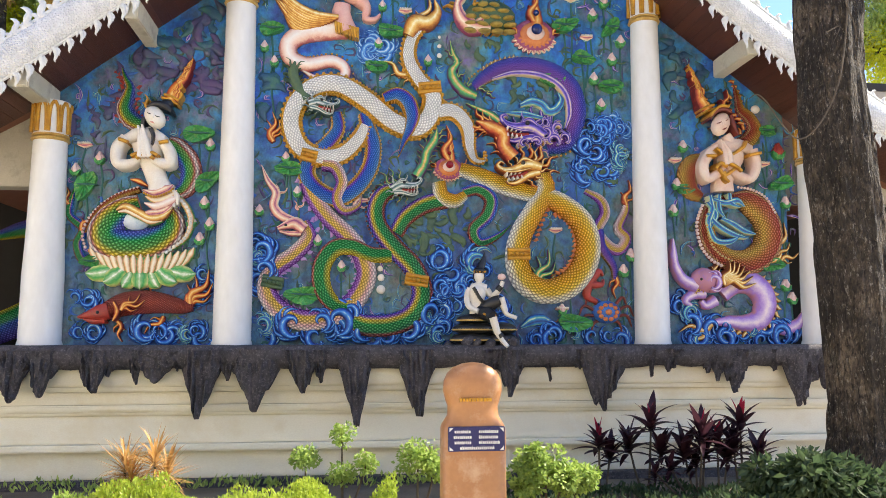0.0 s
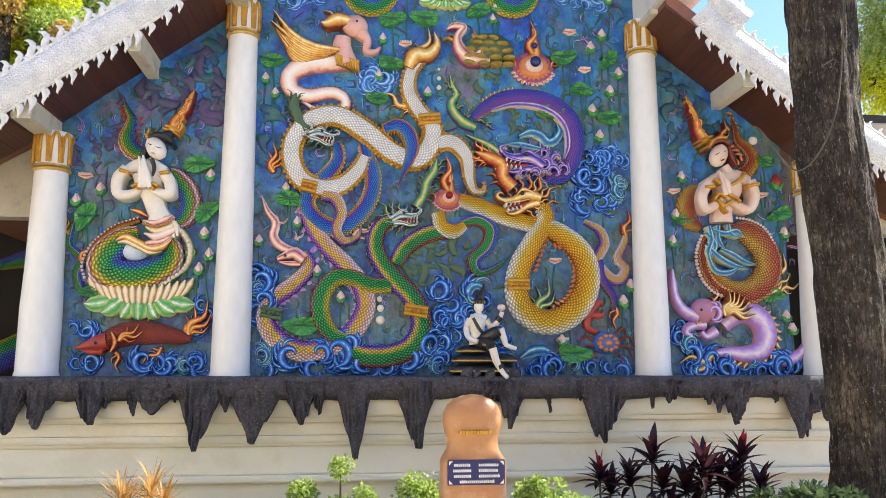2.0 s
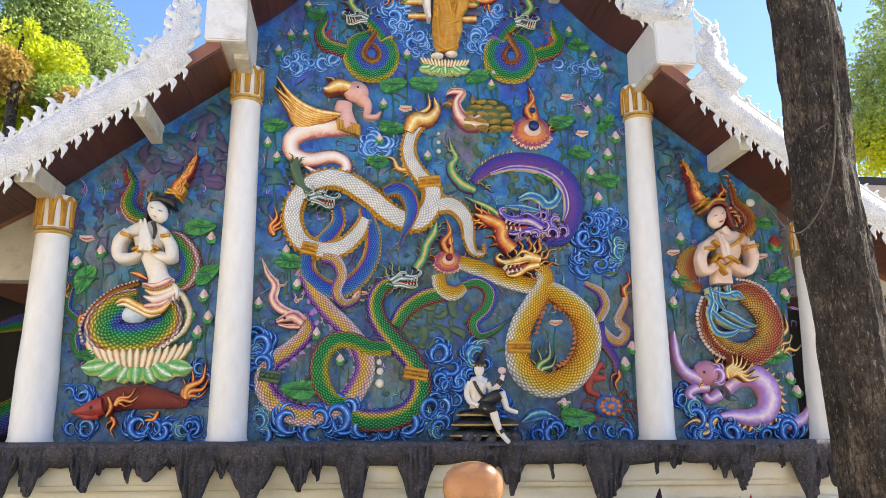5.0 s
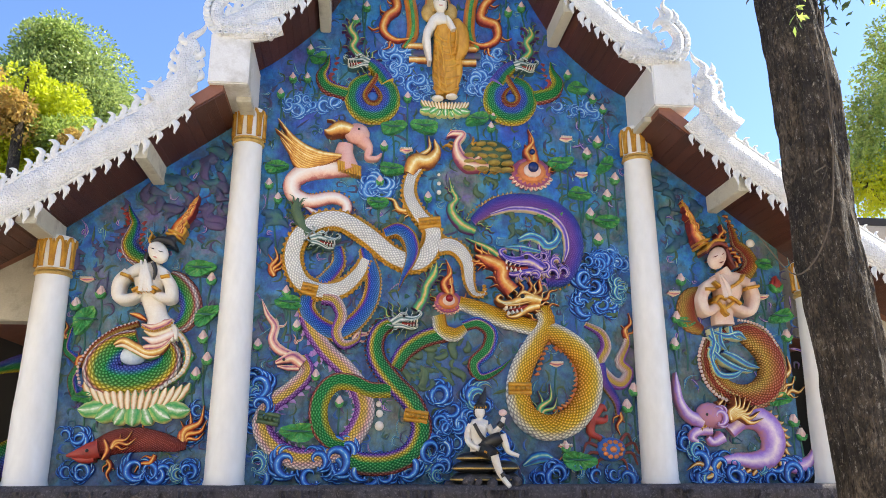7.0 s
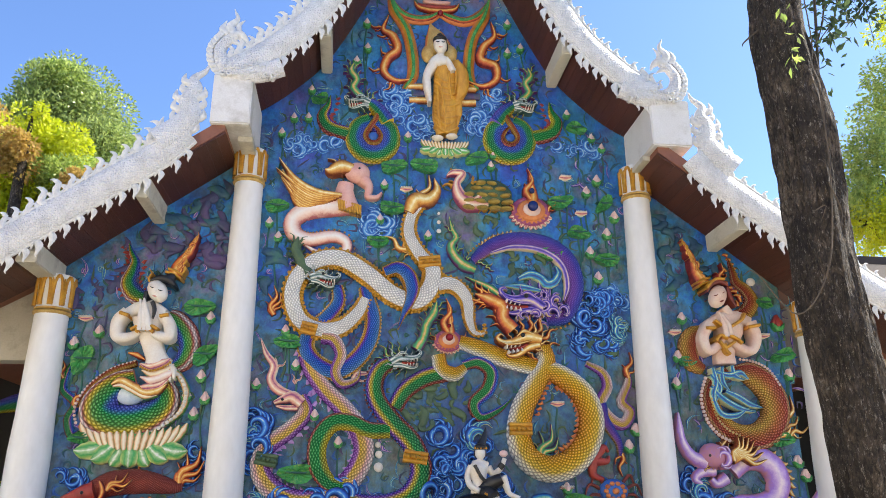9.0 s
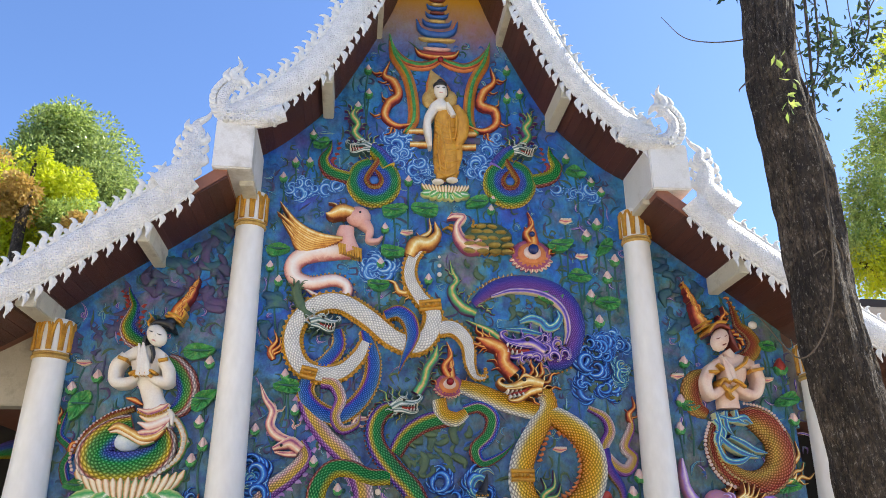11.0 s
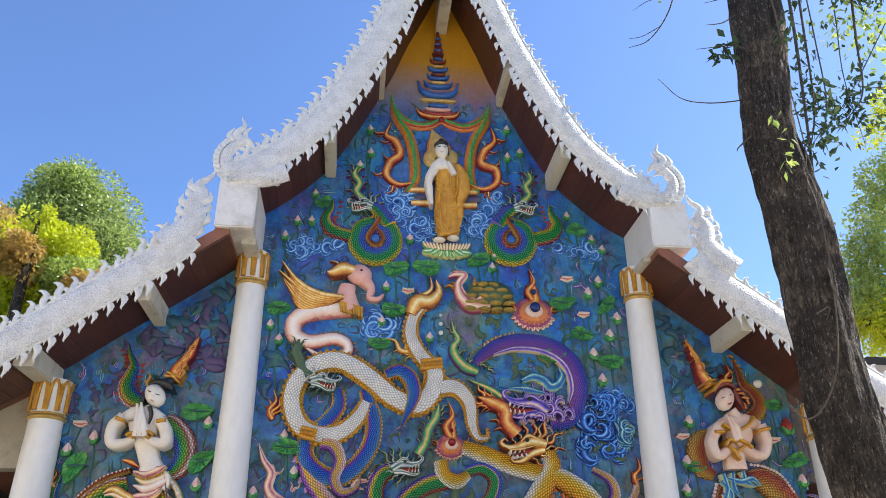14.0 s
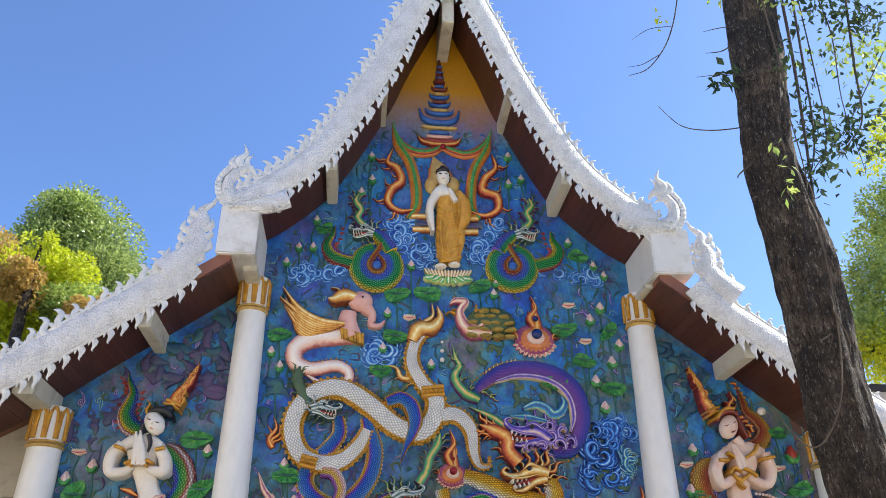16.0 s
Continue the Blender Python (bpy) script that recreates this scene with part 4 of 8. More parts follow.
hook_finial(2.92, 5.72, 1)

# apex ornament
bm = bmesh.new()
tube(bm, [(0, EAVE + 0.02, 9.75), (0, EAVE + 0.02, 10.1), (0.03, EAVE, 10.6), (-0.05, EAVE, 11.1)], [0.16, 0.17, 0.09, 0.02], 8, 16)
for u in (-0.1, 0.0, 0.1):
    tube(bm, [(u, EAVE - 0.05, 10.05), (u * 1.6, EAVE - 0.1, 9.85), (u * 1.2, EAVE - 0.06, 9.68)], [0.08, 0.06, 0.01], 6, 8)
tagged(part("apex_finial", bm, M_STUCCO), "white stucco finial where the gable edges meet", "finial")

# ---- side wings ----
for s in (-1, 1):
    bm = bmesh.new()
    a, b = sorted((s * 4.35, s * 9.0))
    box(bm, a, b, 8.7, 8.95, 3.18, 4.6, 0.01)
    tagged(part("lintel_wing", bm, M_LINTEL), "stained cream lintel over the open side gallery", "lintel", kind="structure")
    bm = bmesh.new()
    a, b = sorted((s * 4.5, s * 9.0))
    box(bm, a, b, 12.0, 12.2, 1.2, 4.6)
    box(bm, *sorted((s * 9.0, s * 9.2)), 8.7, 12.2, 0, 4.6)
    box(bm, a, b, 8.7, 12.2, 4.6, 4.7)
    box(bm, a, b, 8.6, 12.2, 1.2, 1.4)
    tagged(part("wall_gallery", bm, M_DARK, smooth=False), "side gallery walls with its deep shade put into their near-black colour", "wall", kind="structure")
bm = bmesh.new()
sweep(bm, [(-6.1, 1.5), (-5.2, 1.9), (-4.9, 2.5), (-5.2, 3.0), (-5.8, 2.9)], [0.2, 0.22, 0.2, 0.16, 0.05], 0, 0.7, y=11.0, n=40)
tagged(part("gallery_serpent", bm, M_S_COIL), "green and blue scaled serpent coil in the dark gallery", "sculpture")

# ---- donor's marker post ----
post = thing("marker_post", "tan painted marker post with a rounded head", "marker post", at=(0, 0, 0))
post.scale.z = 1.014
MX, MY = -0.165, 5.0
bm = bmesh.new()
sec = [(0.0, 0.212), (0.98, 0.205), (1.005, 0.20), (1.06, 0.165), (1.12, 0.163), (1.16, 0.178), (1.22, 0.192), (1.28, 0.188), (1.33, 0.165), (1.365, 0.125), (1.388, 0.07), (1.395, 0.02)]
rows = []
for z, r in sec:
    k = 4.6 if z < 1.0 else (3.4 if z < 1.1 else 2.4)
    d = 0.62
    rows.append([bm.verts.new((MX + r * abs(math.cos(a)) ** (2 / k) * (1 if math.cos(a) > 0 else -1), MY + 0.05 + d * r * abs(math.sin(a)) ** (2 / k) * (1 if math.sin(a) > 0 else -1), z)) for a in (2 * math.pi * (j + 0.5) / 40 for j in range(40))])
for a, b in zip(rows, rows[1:]):
    for j in range(40):
        bm.faces.new((a[j], a[(j + 1) % 40], b[(j + 1) % 40], b[j]))
bm.faces.new(rows[-1])
part("body", bm, M_SANDSTONE, post)
bm = bmesh.new()
fy = MY + 0.05 - 0.62 * 0.205
box(bm, MX - 0.175, MX + 0.185, fy - 0.012, fy + 0.01, 0.855, 1.005, 0.004)
plaque = part("plaque", bm, M_SIGN, post, "dark blue enamel plaque with white lettering")
bm = bmesh.new()
for row, (z, parts) in enumerate(((0.975, ((-0.135, -0.03), (0.02, 0.15))), (0.942, ((-0.14, -0.02), (0.02, 0.15))), (0.909, ((-0.135, -0.03), (0.02, 0.15))), (0.876, ((-0.10, 0.12),)))):
    for a, b in parts:
        x = a
        while x < b - 0.008:
            w = random.uniform(0.007, 0.011)
            box(bm, MX + x, MX + x + w, fy - 0.015, fy - 0.012, z - 0.009, z + 0.006)
            box(bm, MX + x, MX + x + 0.003, fy - 0.015, fy - 0.0125, z - 0.009, z + random.choice((0.008, 0.012)))
            x += w + 0.0035
part("lettering", bm, M_LETTER, plaque, "white bars of lettering", smooth=False)
bm = bmesh.new()
for u in (-1, 1):
    for v in (-1, 1):
        cx, cz = MX + 0.005 + u * 0.172, 0.93 + v * 0.068
        prism(bm, [(cx, cz), (cx - u * 0.025, cz), (cx - u * 0.012, cz - v * 0.012), (cx, cz - v * 0.025)], fy - 0.014, fy - 0.011)
part("corner_ornament", bm, M_LETTER, plaque, smooth=False)
bm = bmesh.new()
x = MX - 0.10
while x < MX + 0.10:
    w = random.uniform(0.012, 0.018)
    box(bm, x, x + w, MY - 0.085, MY - 0.05, 1.158, 1.178)
    x += w + 0.004
part("gilt_band", bm, M_GOLD, post, "row of worn gilt letter bars", smooth=False)
bm = bmesh.new()
for r in (0.045, 0.03):
    tube(bm, [(MX + r * math.cos(a), MY - 0.062, 1.245 + 0.75 * r * math.sin(a)) for a in np.linspace(0, 6.2, 16)], 0.004, 5, 30)
part("emblem", bm, M_SANDSTONE, post, "raised round emblem")
# ---- the mural's reliefs ----


def relief(name, label, category="relief", group=""):
    return thing(name, label, category, group)


def sweep_part(name, pts, widths, mat, parent, lift=0.0, label="", round_=0.55, n=None):
    bm = bmesh.new()
    sweep(bm, pts, widths, lift, round_, n)
    return part(name, bm, mat, parent, label)


def band(pts, parent, lift, name="band", mat=None):
    """A gilt clasp round a serpent's body."""
    bm = bmesh.new()
    (x0, z0), (x1, z1) = pts
    d = Vector((x1 - x0, z1 - z0)).normalized() * 0.035
    nrm = Vector((-d.y, d.x)) * 1.25
    for k in (-1, 0, 1):
        sweep(bm, [(x0 + nrm.x * k, z0 + nrm.y * k), ((x0 + x1) / 2 + nrm.x * k, (z0 + z1) / 2 + nrm.y * k), (x1 + nrm.x * k, z1 + nrm.y * k)], 0.024, lift, 0.9, 10, 6)
    for f in (0.2, 0.4, 0.6, 0.8):
        blob(bm, (x0 + (x1 - x0) * f, WALL - lift - 0.03, z0 + (z1 - z0) * f), (0.022, 0.02, 0.022), seg=8)
    return part(name, bm, mat or M_GOLD, parent, "gilt clasp")


def spikes(name, pts, side, size, step, mat, parent, lift=0.0):
    """A row of small fins along one side of a body."""
    bm = bmesh.new()
    line = smooth_path([(a, b, 0) for a, b in pts], 120)
    acc = 0.0
    for i in range(1, 120):
        acc += (line[i] - line[i - 1]).length
        if acc > step:
            acc = 0.0
            t = (line[i] - line[i - 1]).normalized()
            nrm = Vector((-t.y, t.x, 0)) * side[0]
            b = line[i] + nrm * side[1]
            e = b + nrm * size + t * size * 0.6
            sweep(bm, [(b.x, b.y), ((b.x + e.x) / 2 + t.x * 0.2 * size, (b.y + e.y) / 2 + t.y * 0.2 * size), (e.x, e.y)], [size * 0.42, size * 0.32, size * 0.04], lift, 0.6, 5, 4)
    return tagged(part(name, bm, mat, parent), kind="stuff")


def beads(name, pts, off, r, step, mat, parent, lift=0.0):
    """A corded rim of beads along one side of a body."""
    bm = bmesh.new()
    line = smooth_path([(a, b, 0) for a, b in pts], 160)
    acc = 0.0
    for i in range(1, 160):
        acc += (line[i] - line[i - 1]).length
        if acc > step:
            acc = 0.0
            t = (line[i] - line[i - 1]).normalized()
            b = line[i] + Vector((-t.y, t.x, 0)) * (width_at(off, i / 159) if isinstance(off, list) else off)
            blob(bm, (b.x, WALL - lift - r * 0.4, b.y), (r, r * 1.1, r), seg=6)
    return tagged(part(name, bm, mat, parent), kind="stuff")


def flame_tongues(bm, base, angle, length, count=3, lift=0.0, spread=28, mat=0, curl=1):
    """Flame tongues that fan from a base: S-shaped, tapering to a point."""
    for k in range(count):
        f = 0 if count == 1 else k / (count - 1) - 0.5
        a = radians(angle + spread * 2 * f)
        L = length * (1 - 0.9 * abs(f))
        d, s = Vector((math.cos(a), math.sin(a))), Vector((-math.sin(a), math.cos(a))) * curl
        b = Vector(base)
        pts = [b, b + d * L * 0.3 + s * L * 0.13, b + d * L * 0.62 - s * L * 0.07, b + d * L + s * L * 0.06]
        sweep(bm, [tuple(p) for p in pts], [L * 0.09, L * 0.105, L * 0.06, 0.003], lift, 0.8, 12, 6, mat=mat)


def crown(bm, base, tip, w, mat, lift=0.12):
    """A tall tiered crown: a tapering spire with small flames up both sides."""
    b, t = Vector(base), Vector(tip)
    d = (t - b).normalized()
    s = Vector((-d.y, d.x))
    L = (t - b).length
    a = math.degrees(math.atan2(d.y, d.x))
    sweep(bm, [tuple(b), tuple(b + d * L * 0.3 + s * 0.02), tuple(b + d * L * 0.65 - s * 0.02), tuple(t)], [w, w * 0.72, w * 0.42, 0.003], lift, 0.7, 18, 8, mat=mat)
    rng = random.Random(int(1000 * abs(b.x)))
    for k in range(26):
        f = 0.85 * k / 26
        u = rng.uniform(-0.8, 0.8)
        p = b + d * L * f + s * u * w * (1 - f)
        flame_tongues(bm, tuple(p), a - 16 * u + rng.uniform(-8, 8), rng.uniform(0.12, 0.2) * (1 - 0.3 * f), 1, lift + w * 0.55 * (1 - abs(u)) * (1 - f), mat=mat if k % 3 else 2, curl=rng.choice((-1, 1)))
    for f in (0.0, 0.08):
        p, ww = b + d * L * f, w * (1 - f) * 1.1
        sweep(bm, [tuple(p - s * ww), tuple(p + d * 0.01), tuple(p + s * ww)], 0.014, lift + w * 0.6, 0.9, 8, 5, mat=2)


def naga_head(parent, pos, face, size, tilt, skin, crest, lift=0.06, crest_pts=None):
    """A serpent's head in relief: upper jaw with curled snout, lower jaw, fangs, eye, brow, beard, layered mane and a flaming crest."""
    x, z = pos
    ca, sa = math.cos(radians(tilt)), math.sin(radians(tilt))

    def at(u, v):
        u, v = u * size, v * size
        return (x + face * (u * ca - v * sa), z + u * sa + v * ca)
    bm = bmesh.new()
    sweep(bm, [at(-0.6, -0.05), at(-0.1, 0.16), at(0.45, 0.08), at(0.82, 0.14), at(1.0, 0.34), at(0.86, 0.46), at(0.74, 0.36)], [0.20 * size, 0.24 * size, 0.15 * size, 0.11 * size, 0.08 * size, 0.05 * size, 0.01 * size], lift, 0.8, 30)
    sweep(bm, [at(-0.35, 0.2), at(0.0, 0.38), at(0.30, 0.24)], [0.03 * size, 0.10 * size, 0.02 * size], lift + 0.04, 0.8, 10)
    sweep(bm, [at(-0.2, -0.02), at(0.3, -0.04), at(0.72, 0.02), at(0.95, 0.16)], [0.02 * size, 0.05 * size, 0.05 * size, 0.01 * size], lift + 0.05, 0.9, 14)
    head = part("head", bm, skin, parent)
    bm = bmesh.new()
    sweep(bm, [at(-0.5, -0.2), at(-0.05, -0.24), at(0.4, -0.42), at(0.70, -0.40), at(0.80, -0.28)], [0.15 * size, 0.14 * size, 0.09 * size, 0.05 * size, 0.01 * size], lift, 0.7, 18)
    part("jaw", bm, skin, parent)
    bm = bmesh.new()
    for u in (0.25, 0.42, 0.58, 0.74):
        sweep(bm, [at(u, 0.0), at(u + 0.02, -0.14)], [0.045 * size, 0.008 * size], lift + 0.05, 0.8, 4, 4)
        sweep(bm, [at(u - 0.04, -0.32), at(u - 0.02, -0.20)], [0.04 * size, 0.008 * size], lift + 0.05, 0.8, 4, 4)
    pieces("fang", bm, M_SKIN, head, "white fangs")
    bm = bmesh.new()
    sweep(bm, [at(-0.05, -0.12), at(0.3, -0.18), at(0.62, -0.16)], [0.07 * size, 0.06 * size, 0.01], lift + 0.01, 0.7, 8)
    part("tongue", bm, M_RED, head, "red tongue")
    ex, ez = at(0.08, 0.24)
    bm = bmesh.new()
    blob(bm, (ex, WALL - lift - 0.20 * size, ez), (0.085 * size, 0.07 * size, 0.085 * size), seg=10)
    part("eye", bm, M_BLACK, head, "glossy black eye")
    for deep, locks in ((0.4, ((-0.50, 0.26, 0.95, 128), (-0.28, 0.40, 0.85, 112), (-0.02, 0.46, 0.65, 98), (-0.66, 0.06, 0.8, 160), (-0.66, -0.16, 0.7, 190), (-0.5, -0.34, 0.6, 222), (-0.2, -0.44, 0.5, 245), (0.15, -0.46, 0.4, 262))),
                        (1.0, ((-0.36, 0.24, 0.55, 118), (-0.5, 0.05, 0.5, 150), (-0.46, -0.12, 0.48, 185), (-0.3, -0.28, 0.42, 215), (0.0, -0.32, 0.3, 240), (0.5, 0.2, 0.28, 75), (0.25, 0.34, 0.36, 84)))):
        bm = bmesh.new()
        for u, v, L, a in locks:
            aa = a + tilt
            flame_tongues(bm, at(u, v), aa if face > 0 else 180 - aa, L * size, 1, lift * deep, curl=face)
        pieces("mane_lock", bm, crest if deep < 1 else skin, parent)
    if crest_pts:
        bm = bmesh.new()
        n = len(crest_pts)
        sweep(bm, crest_pts, [0.30 * size] + [0.26 * size] * (n - 2) + [0.01], lift * 0.7, 0.6, 8 * n)
        fine = [(v.x, v.y) for v in smooth_path([(p[0], p[1], 0) for p in crest_pts], 2 * n)]
        for i in range(1, 2 * n - 1):
            (x0, z0), (x1, z1) = fine[i - 1], fine[i + 1]
            a = math.degrees(math.atan2(z1 - z0, x1 - x0))
            for dv in (-48, 48):
                flame_tongues(bm, fine[i], a + dv, 0.66 * size, 1, lift * 0.6, curl=1 if dv > 0 else -1)
        pieces("crest_flame", bm, crest, parent)


# white serpent
wn1 = relief("white_naga", "white-scaled serpent relief with gold rims", "serpent relief", "serpents of the mural")
NECK = [(-0.22, 5.09), (-0.34, 4.90), (-0.36, 4.67), (-0.24, 4.44), (-0.09, 4.26), (-0.12, 4.03), (-0.28, 3.88), (-0.54, 3.95), (-0.83, 4.18), (-1.14, 4.35), (-1.41, 4.31), (-1.60, 4.12), (-1.65, 3.88), (-1.55, 3.63), (-1.34, 3.53), (-1.10, 3.56), (-0.92, 3.73), (-0.84, 3.90)]
ARM = [(-0.09, 4.07), (0.14, 4.09), (0.30, 3.93), (0.33, 3.68), (0.39, 3.54), (0.50, 3.54), (0.50, 3.65)]
NECK_W = [0.07, 0.075, 0.085, 0.095, 0.115, 0.125, 0.125, 0.12, 0.12, 0.12, 0.115, 0.11, 0.11, 0.105, 0.10, 0.085, 0.06]
sweep_part("body", NECK, NECK_W, M_S_WHITE, wn1, 0.05)
beads("rim", NECK, NECK_W, 0.022, 0.038, M_GOLD, wn1, 0.05)
beads("rim", NECK, [-w for w in NECK_W], 0.022, 0.038, M_GOLD, wn1, 0.05)
sweep_part("tail", ARM, [0.10, 0.095, 0.085, 0.06, 0.035, 0.02, 0.004], M_S_WHITE, wn1, 0.045)
for s in (1, -1):
    beads("rim", ARM, [s * w for w in (0.10, 0.095, 0.085, 0.06, 0.035, 0.02, 0.004)], 0.018, 0.036, M_GOLD, wn1, 0.045)
bm = bmesh.new()
sweep(bm, [(-0.37, 4.94), (-0.29, 5.09), (-0.14, 5.11), (-0.04, 5.24), (-0.07, 5.40)], [0.07, 0.11, 0.085, 0.055, 0.004], 0.06, 0.8)
flame_tongues(bm, (-0.22, 5.03), 75, 0.42, 3, 0.05)
flame_tongues(bm, (-0.37, 4.50), 150, 0.34, 3, 0.03)
flame_tongues(bm, (-0.37, 4.48), 215, 0.2, 2, 0.03)
pieces("head_plume", bm, M_FEATHER, wn1, "gold plumed head")
band([(-0.25, 4.33), (-0.00, 4.36)], wn1, 0.10)
band([(-1.53, 3.55), (-1.36, 3.51)], wn1, 0.12)

# blue serpent
bn = relief("blue_naga", "blue-scaled serpent relief with a silver-green head", "serpent relief", "serpents of the mural")
BLUE_A = [(-1.16, 4.04), (-1.14, 3.85), (-1.26, 3.67), (-1.44, 3.49), (-1.47, 3.32), (-1.35, 3.16), (-1.14, 3.08), (-0.93, 3.20), (-0.78, 3.43), (-0.75, 3.69), (-0.82, 3.91), (-0.86, 4.04)]
sweep_part("body", BLUE_A, [0.06, 0.075, 0.085, 0.09, 0.09, 0.095, 0.095, 0.095, 0.09, 0.085, 0.075, 0.06], M_S_BLUE, bn, 0.03)
for s in (1, -1):
    beads("rim", BLUE_A, [s * w for w in (0.06, 0.075, 0.085, 0.09, 0.09, 0.095, 0.095, 0.095, 0.09, 0.085, 0.075, 0.06)], 0.014, 0.03, M_GOLD_PALE, bn, 0.03)
BLUE_B = [(-0.64, 4.20), (-0.49, 4.25), (-0.37, 4.17), (-0.32, 4.01), (-0.35, 3.86), (-0.42, 3.71), (-0.47, 3.56)]
sweep_part("tail", BLUE_B, [0.06, 0.08, 0.09, 0.085, 0.06, 0.03, 0.006], M_S_BLUE, bn, 0.11)
naga_head(bn, (-1.34, 4.10), 1, 0.20, -8, M_SILVER, M_OLIVE, 0.12, [(-1.48, 4.17), (-1.57, 4.29), (-1.64, 4.46), (-1.62, 4.59)])

# pink and gold serpent
pn = relief("pink_naga", "pink and gold scaled serpent relief with a purple-finned back", "serpent relief", "serpents of the mural")
PINK = [(-1.49, 3.41), (-1.42, 3.14), (-1.24, 2.88), (-1.02, 2.67), (-0.86, 2.45), (-0.81, 2.21), (-0.94, 1.95), (-1.15, 1.80), (-1.47, 1.74), (-1.74, 1.86), (-1.88, 2.07), (-1.81, 2.29), (-1.60, 2.45), (-1.44, 2.64), (-1.50, 2.81)]
sweep_part("body", PINK, [0.085, 0.09, 0.095, 0.10, 0.105, 0.11, 0.115, 0.115, 0.115, 0.11, 0.10, 0.095, 0.09, 0.08, 0.065], M_S_PINK, pn, 0.02)
spikes("dorsal_fringe", PINK, (-1, 0.085), 0.06, 0.085, M_PURPLE, pn, 0.0)
TAILP = [(-1.30, 3.45), (-1.17, 3.42), (-1.09, 3.26), (-1.14, 3.07), (-1.06, 2.94), (-0.91, 2.99), (-0.87, 3.11)]
sweep_part("tail", TAILP, [0.07, 0.07, 0.065, 0.06, 0.05, 0.03, 0.005], M_S_PINK, pn, 0.07)
flm = bmesh.new()
flame_tongues(flm, (-0.95, 2.97), 40, 0.3, 3, 0.02)
pieces("tail_flame", flm, M_PINKRIB, pn)
bm = bmesh.new()
sweep(bm, [(-1.48, 2.72), (-1.58, 2.79), (-1.67, 2.77), (-1.77, 2.73)], [0.06, 0.07, 0.045, 0.02], 0.06, 0.75)
sweep(bm, [(-1.52, 2.68), (-1.64, 2.68), (-1.75, 2.70)], [0.03, 0.028, 0.01], 0.05, 0.7)
part("head", bm, M_PINKRIB, pn)
bm = bmesh.new()
blob(bm, ([(-1.68, 2.76)][0][0], WALL - 0.12, [(-1.68, 2.76)][0][1]), (0.016, 0.012, 0.016), seg=8)
part("eye", bm, M_BLACK, pn)
bm = bmesh.new()
sweep(bm, [(-1.57, 2.82), (-1.73, 2.87), (-1.82, 2.98), (-1.80, 3.13), (-1.89, 3.26), (-1.96, 3.43)], [0.03, 0.055, 0.05, 0.045, 0.03, 0.004], 0.03, 0.6)
flame_tongues(bm, (-1.77, 3.09), 70, 0.24, 2, 0.03)
flame_tongues(bm, (-1.56, 2.94), 80, 0.2, 2, 0.03)
pieces("crest_flame", bm, M_PINKRIB, pn)
band([(-1.92, 2.17), (-1.70, 2.13)], pn, 0.07, mat=M_OLIVE)

# green serpent
gn = relief("green_naga", "green-scaled serpent relief with blue and violet belly bands", "serpent relief", "serpents of the mural")
GREEN_A = [(-0.43, 3.20), (-0.62, 3.14), (-0.71, 2.98), (-0.68, 2.77), (-0.50, 2.53), (-0.30, 2.32), (-0.20, 2.05), (-0.30, 1.81), (-0.53, 1.70), (-0.80, 1.69), (-0.95, 1.74)]
sweep_part("body", GREEN_A, [0.07, 0.085, 0.095, 0.10, 0.11, 0.115, 0.115, 0.12, 0.12, 0.12, 0.11], M_S_GREEN2, gn, 0.05)
GREEN_B = [(0.07, 3.09), (-0.18, 3.02), (-0.38, 2.88), (-0.49, 2.70)]
sweep_part("body", GREEN_B, [0.10, 0.10, 0.095, 0.085], M_S_GREEN2, gn, 0.02)
GREEN_C = [(-0.54, 2.46), (-0.76, 2.46), (-0.97, 2.54), (-1.16, 2.52), (-1.29, 2.33), (-1.28, 2.09), (-1.16, 1.92), (-1.01, 1.88)]
sweep_part("body", GREEN_C, [0.08, 0.085, 0.09, 0.095, 0.10, 0.10, 0.085, 0.06], M_S_GREEN3, gn, 0.06)
beads("rim", GREEN_A, 0.11, 0.013, 0.03, M_BLUE, gn, 0.03)
beads("rim", GREEN_A, -0.11, 0.013, 0.03, M_DARKRED, gn, 0.03)
naga_head(gn, (-0.42, 3.20), 1, 0.21, 6, M_SILVER, M_MULTI, 0.10, [(-0.27, 3.33), (-0.19, 3.47), (-0.15, 3.62), (-0.07, 3.75), (-0.04, 3.88)])
band([(-0.39, 2.20), (-0.14, 2.16)], gn, 0.10)
GT = [(0.25, 3.17), (0.43, 3.21), (0.57, 3.10), (0.53, 2.91), (0.38, 2.75), (0.45, 2.61), (0.65, 2.69), (0.80, 2.82)]
sweep_part("tail", GT, [0.06, 0.07, 0.08, 0.08, 0.075, 0.055, 0.035, 0.005], M_S_GREEN, gn, 0.03)

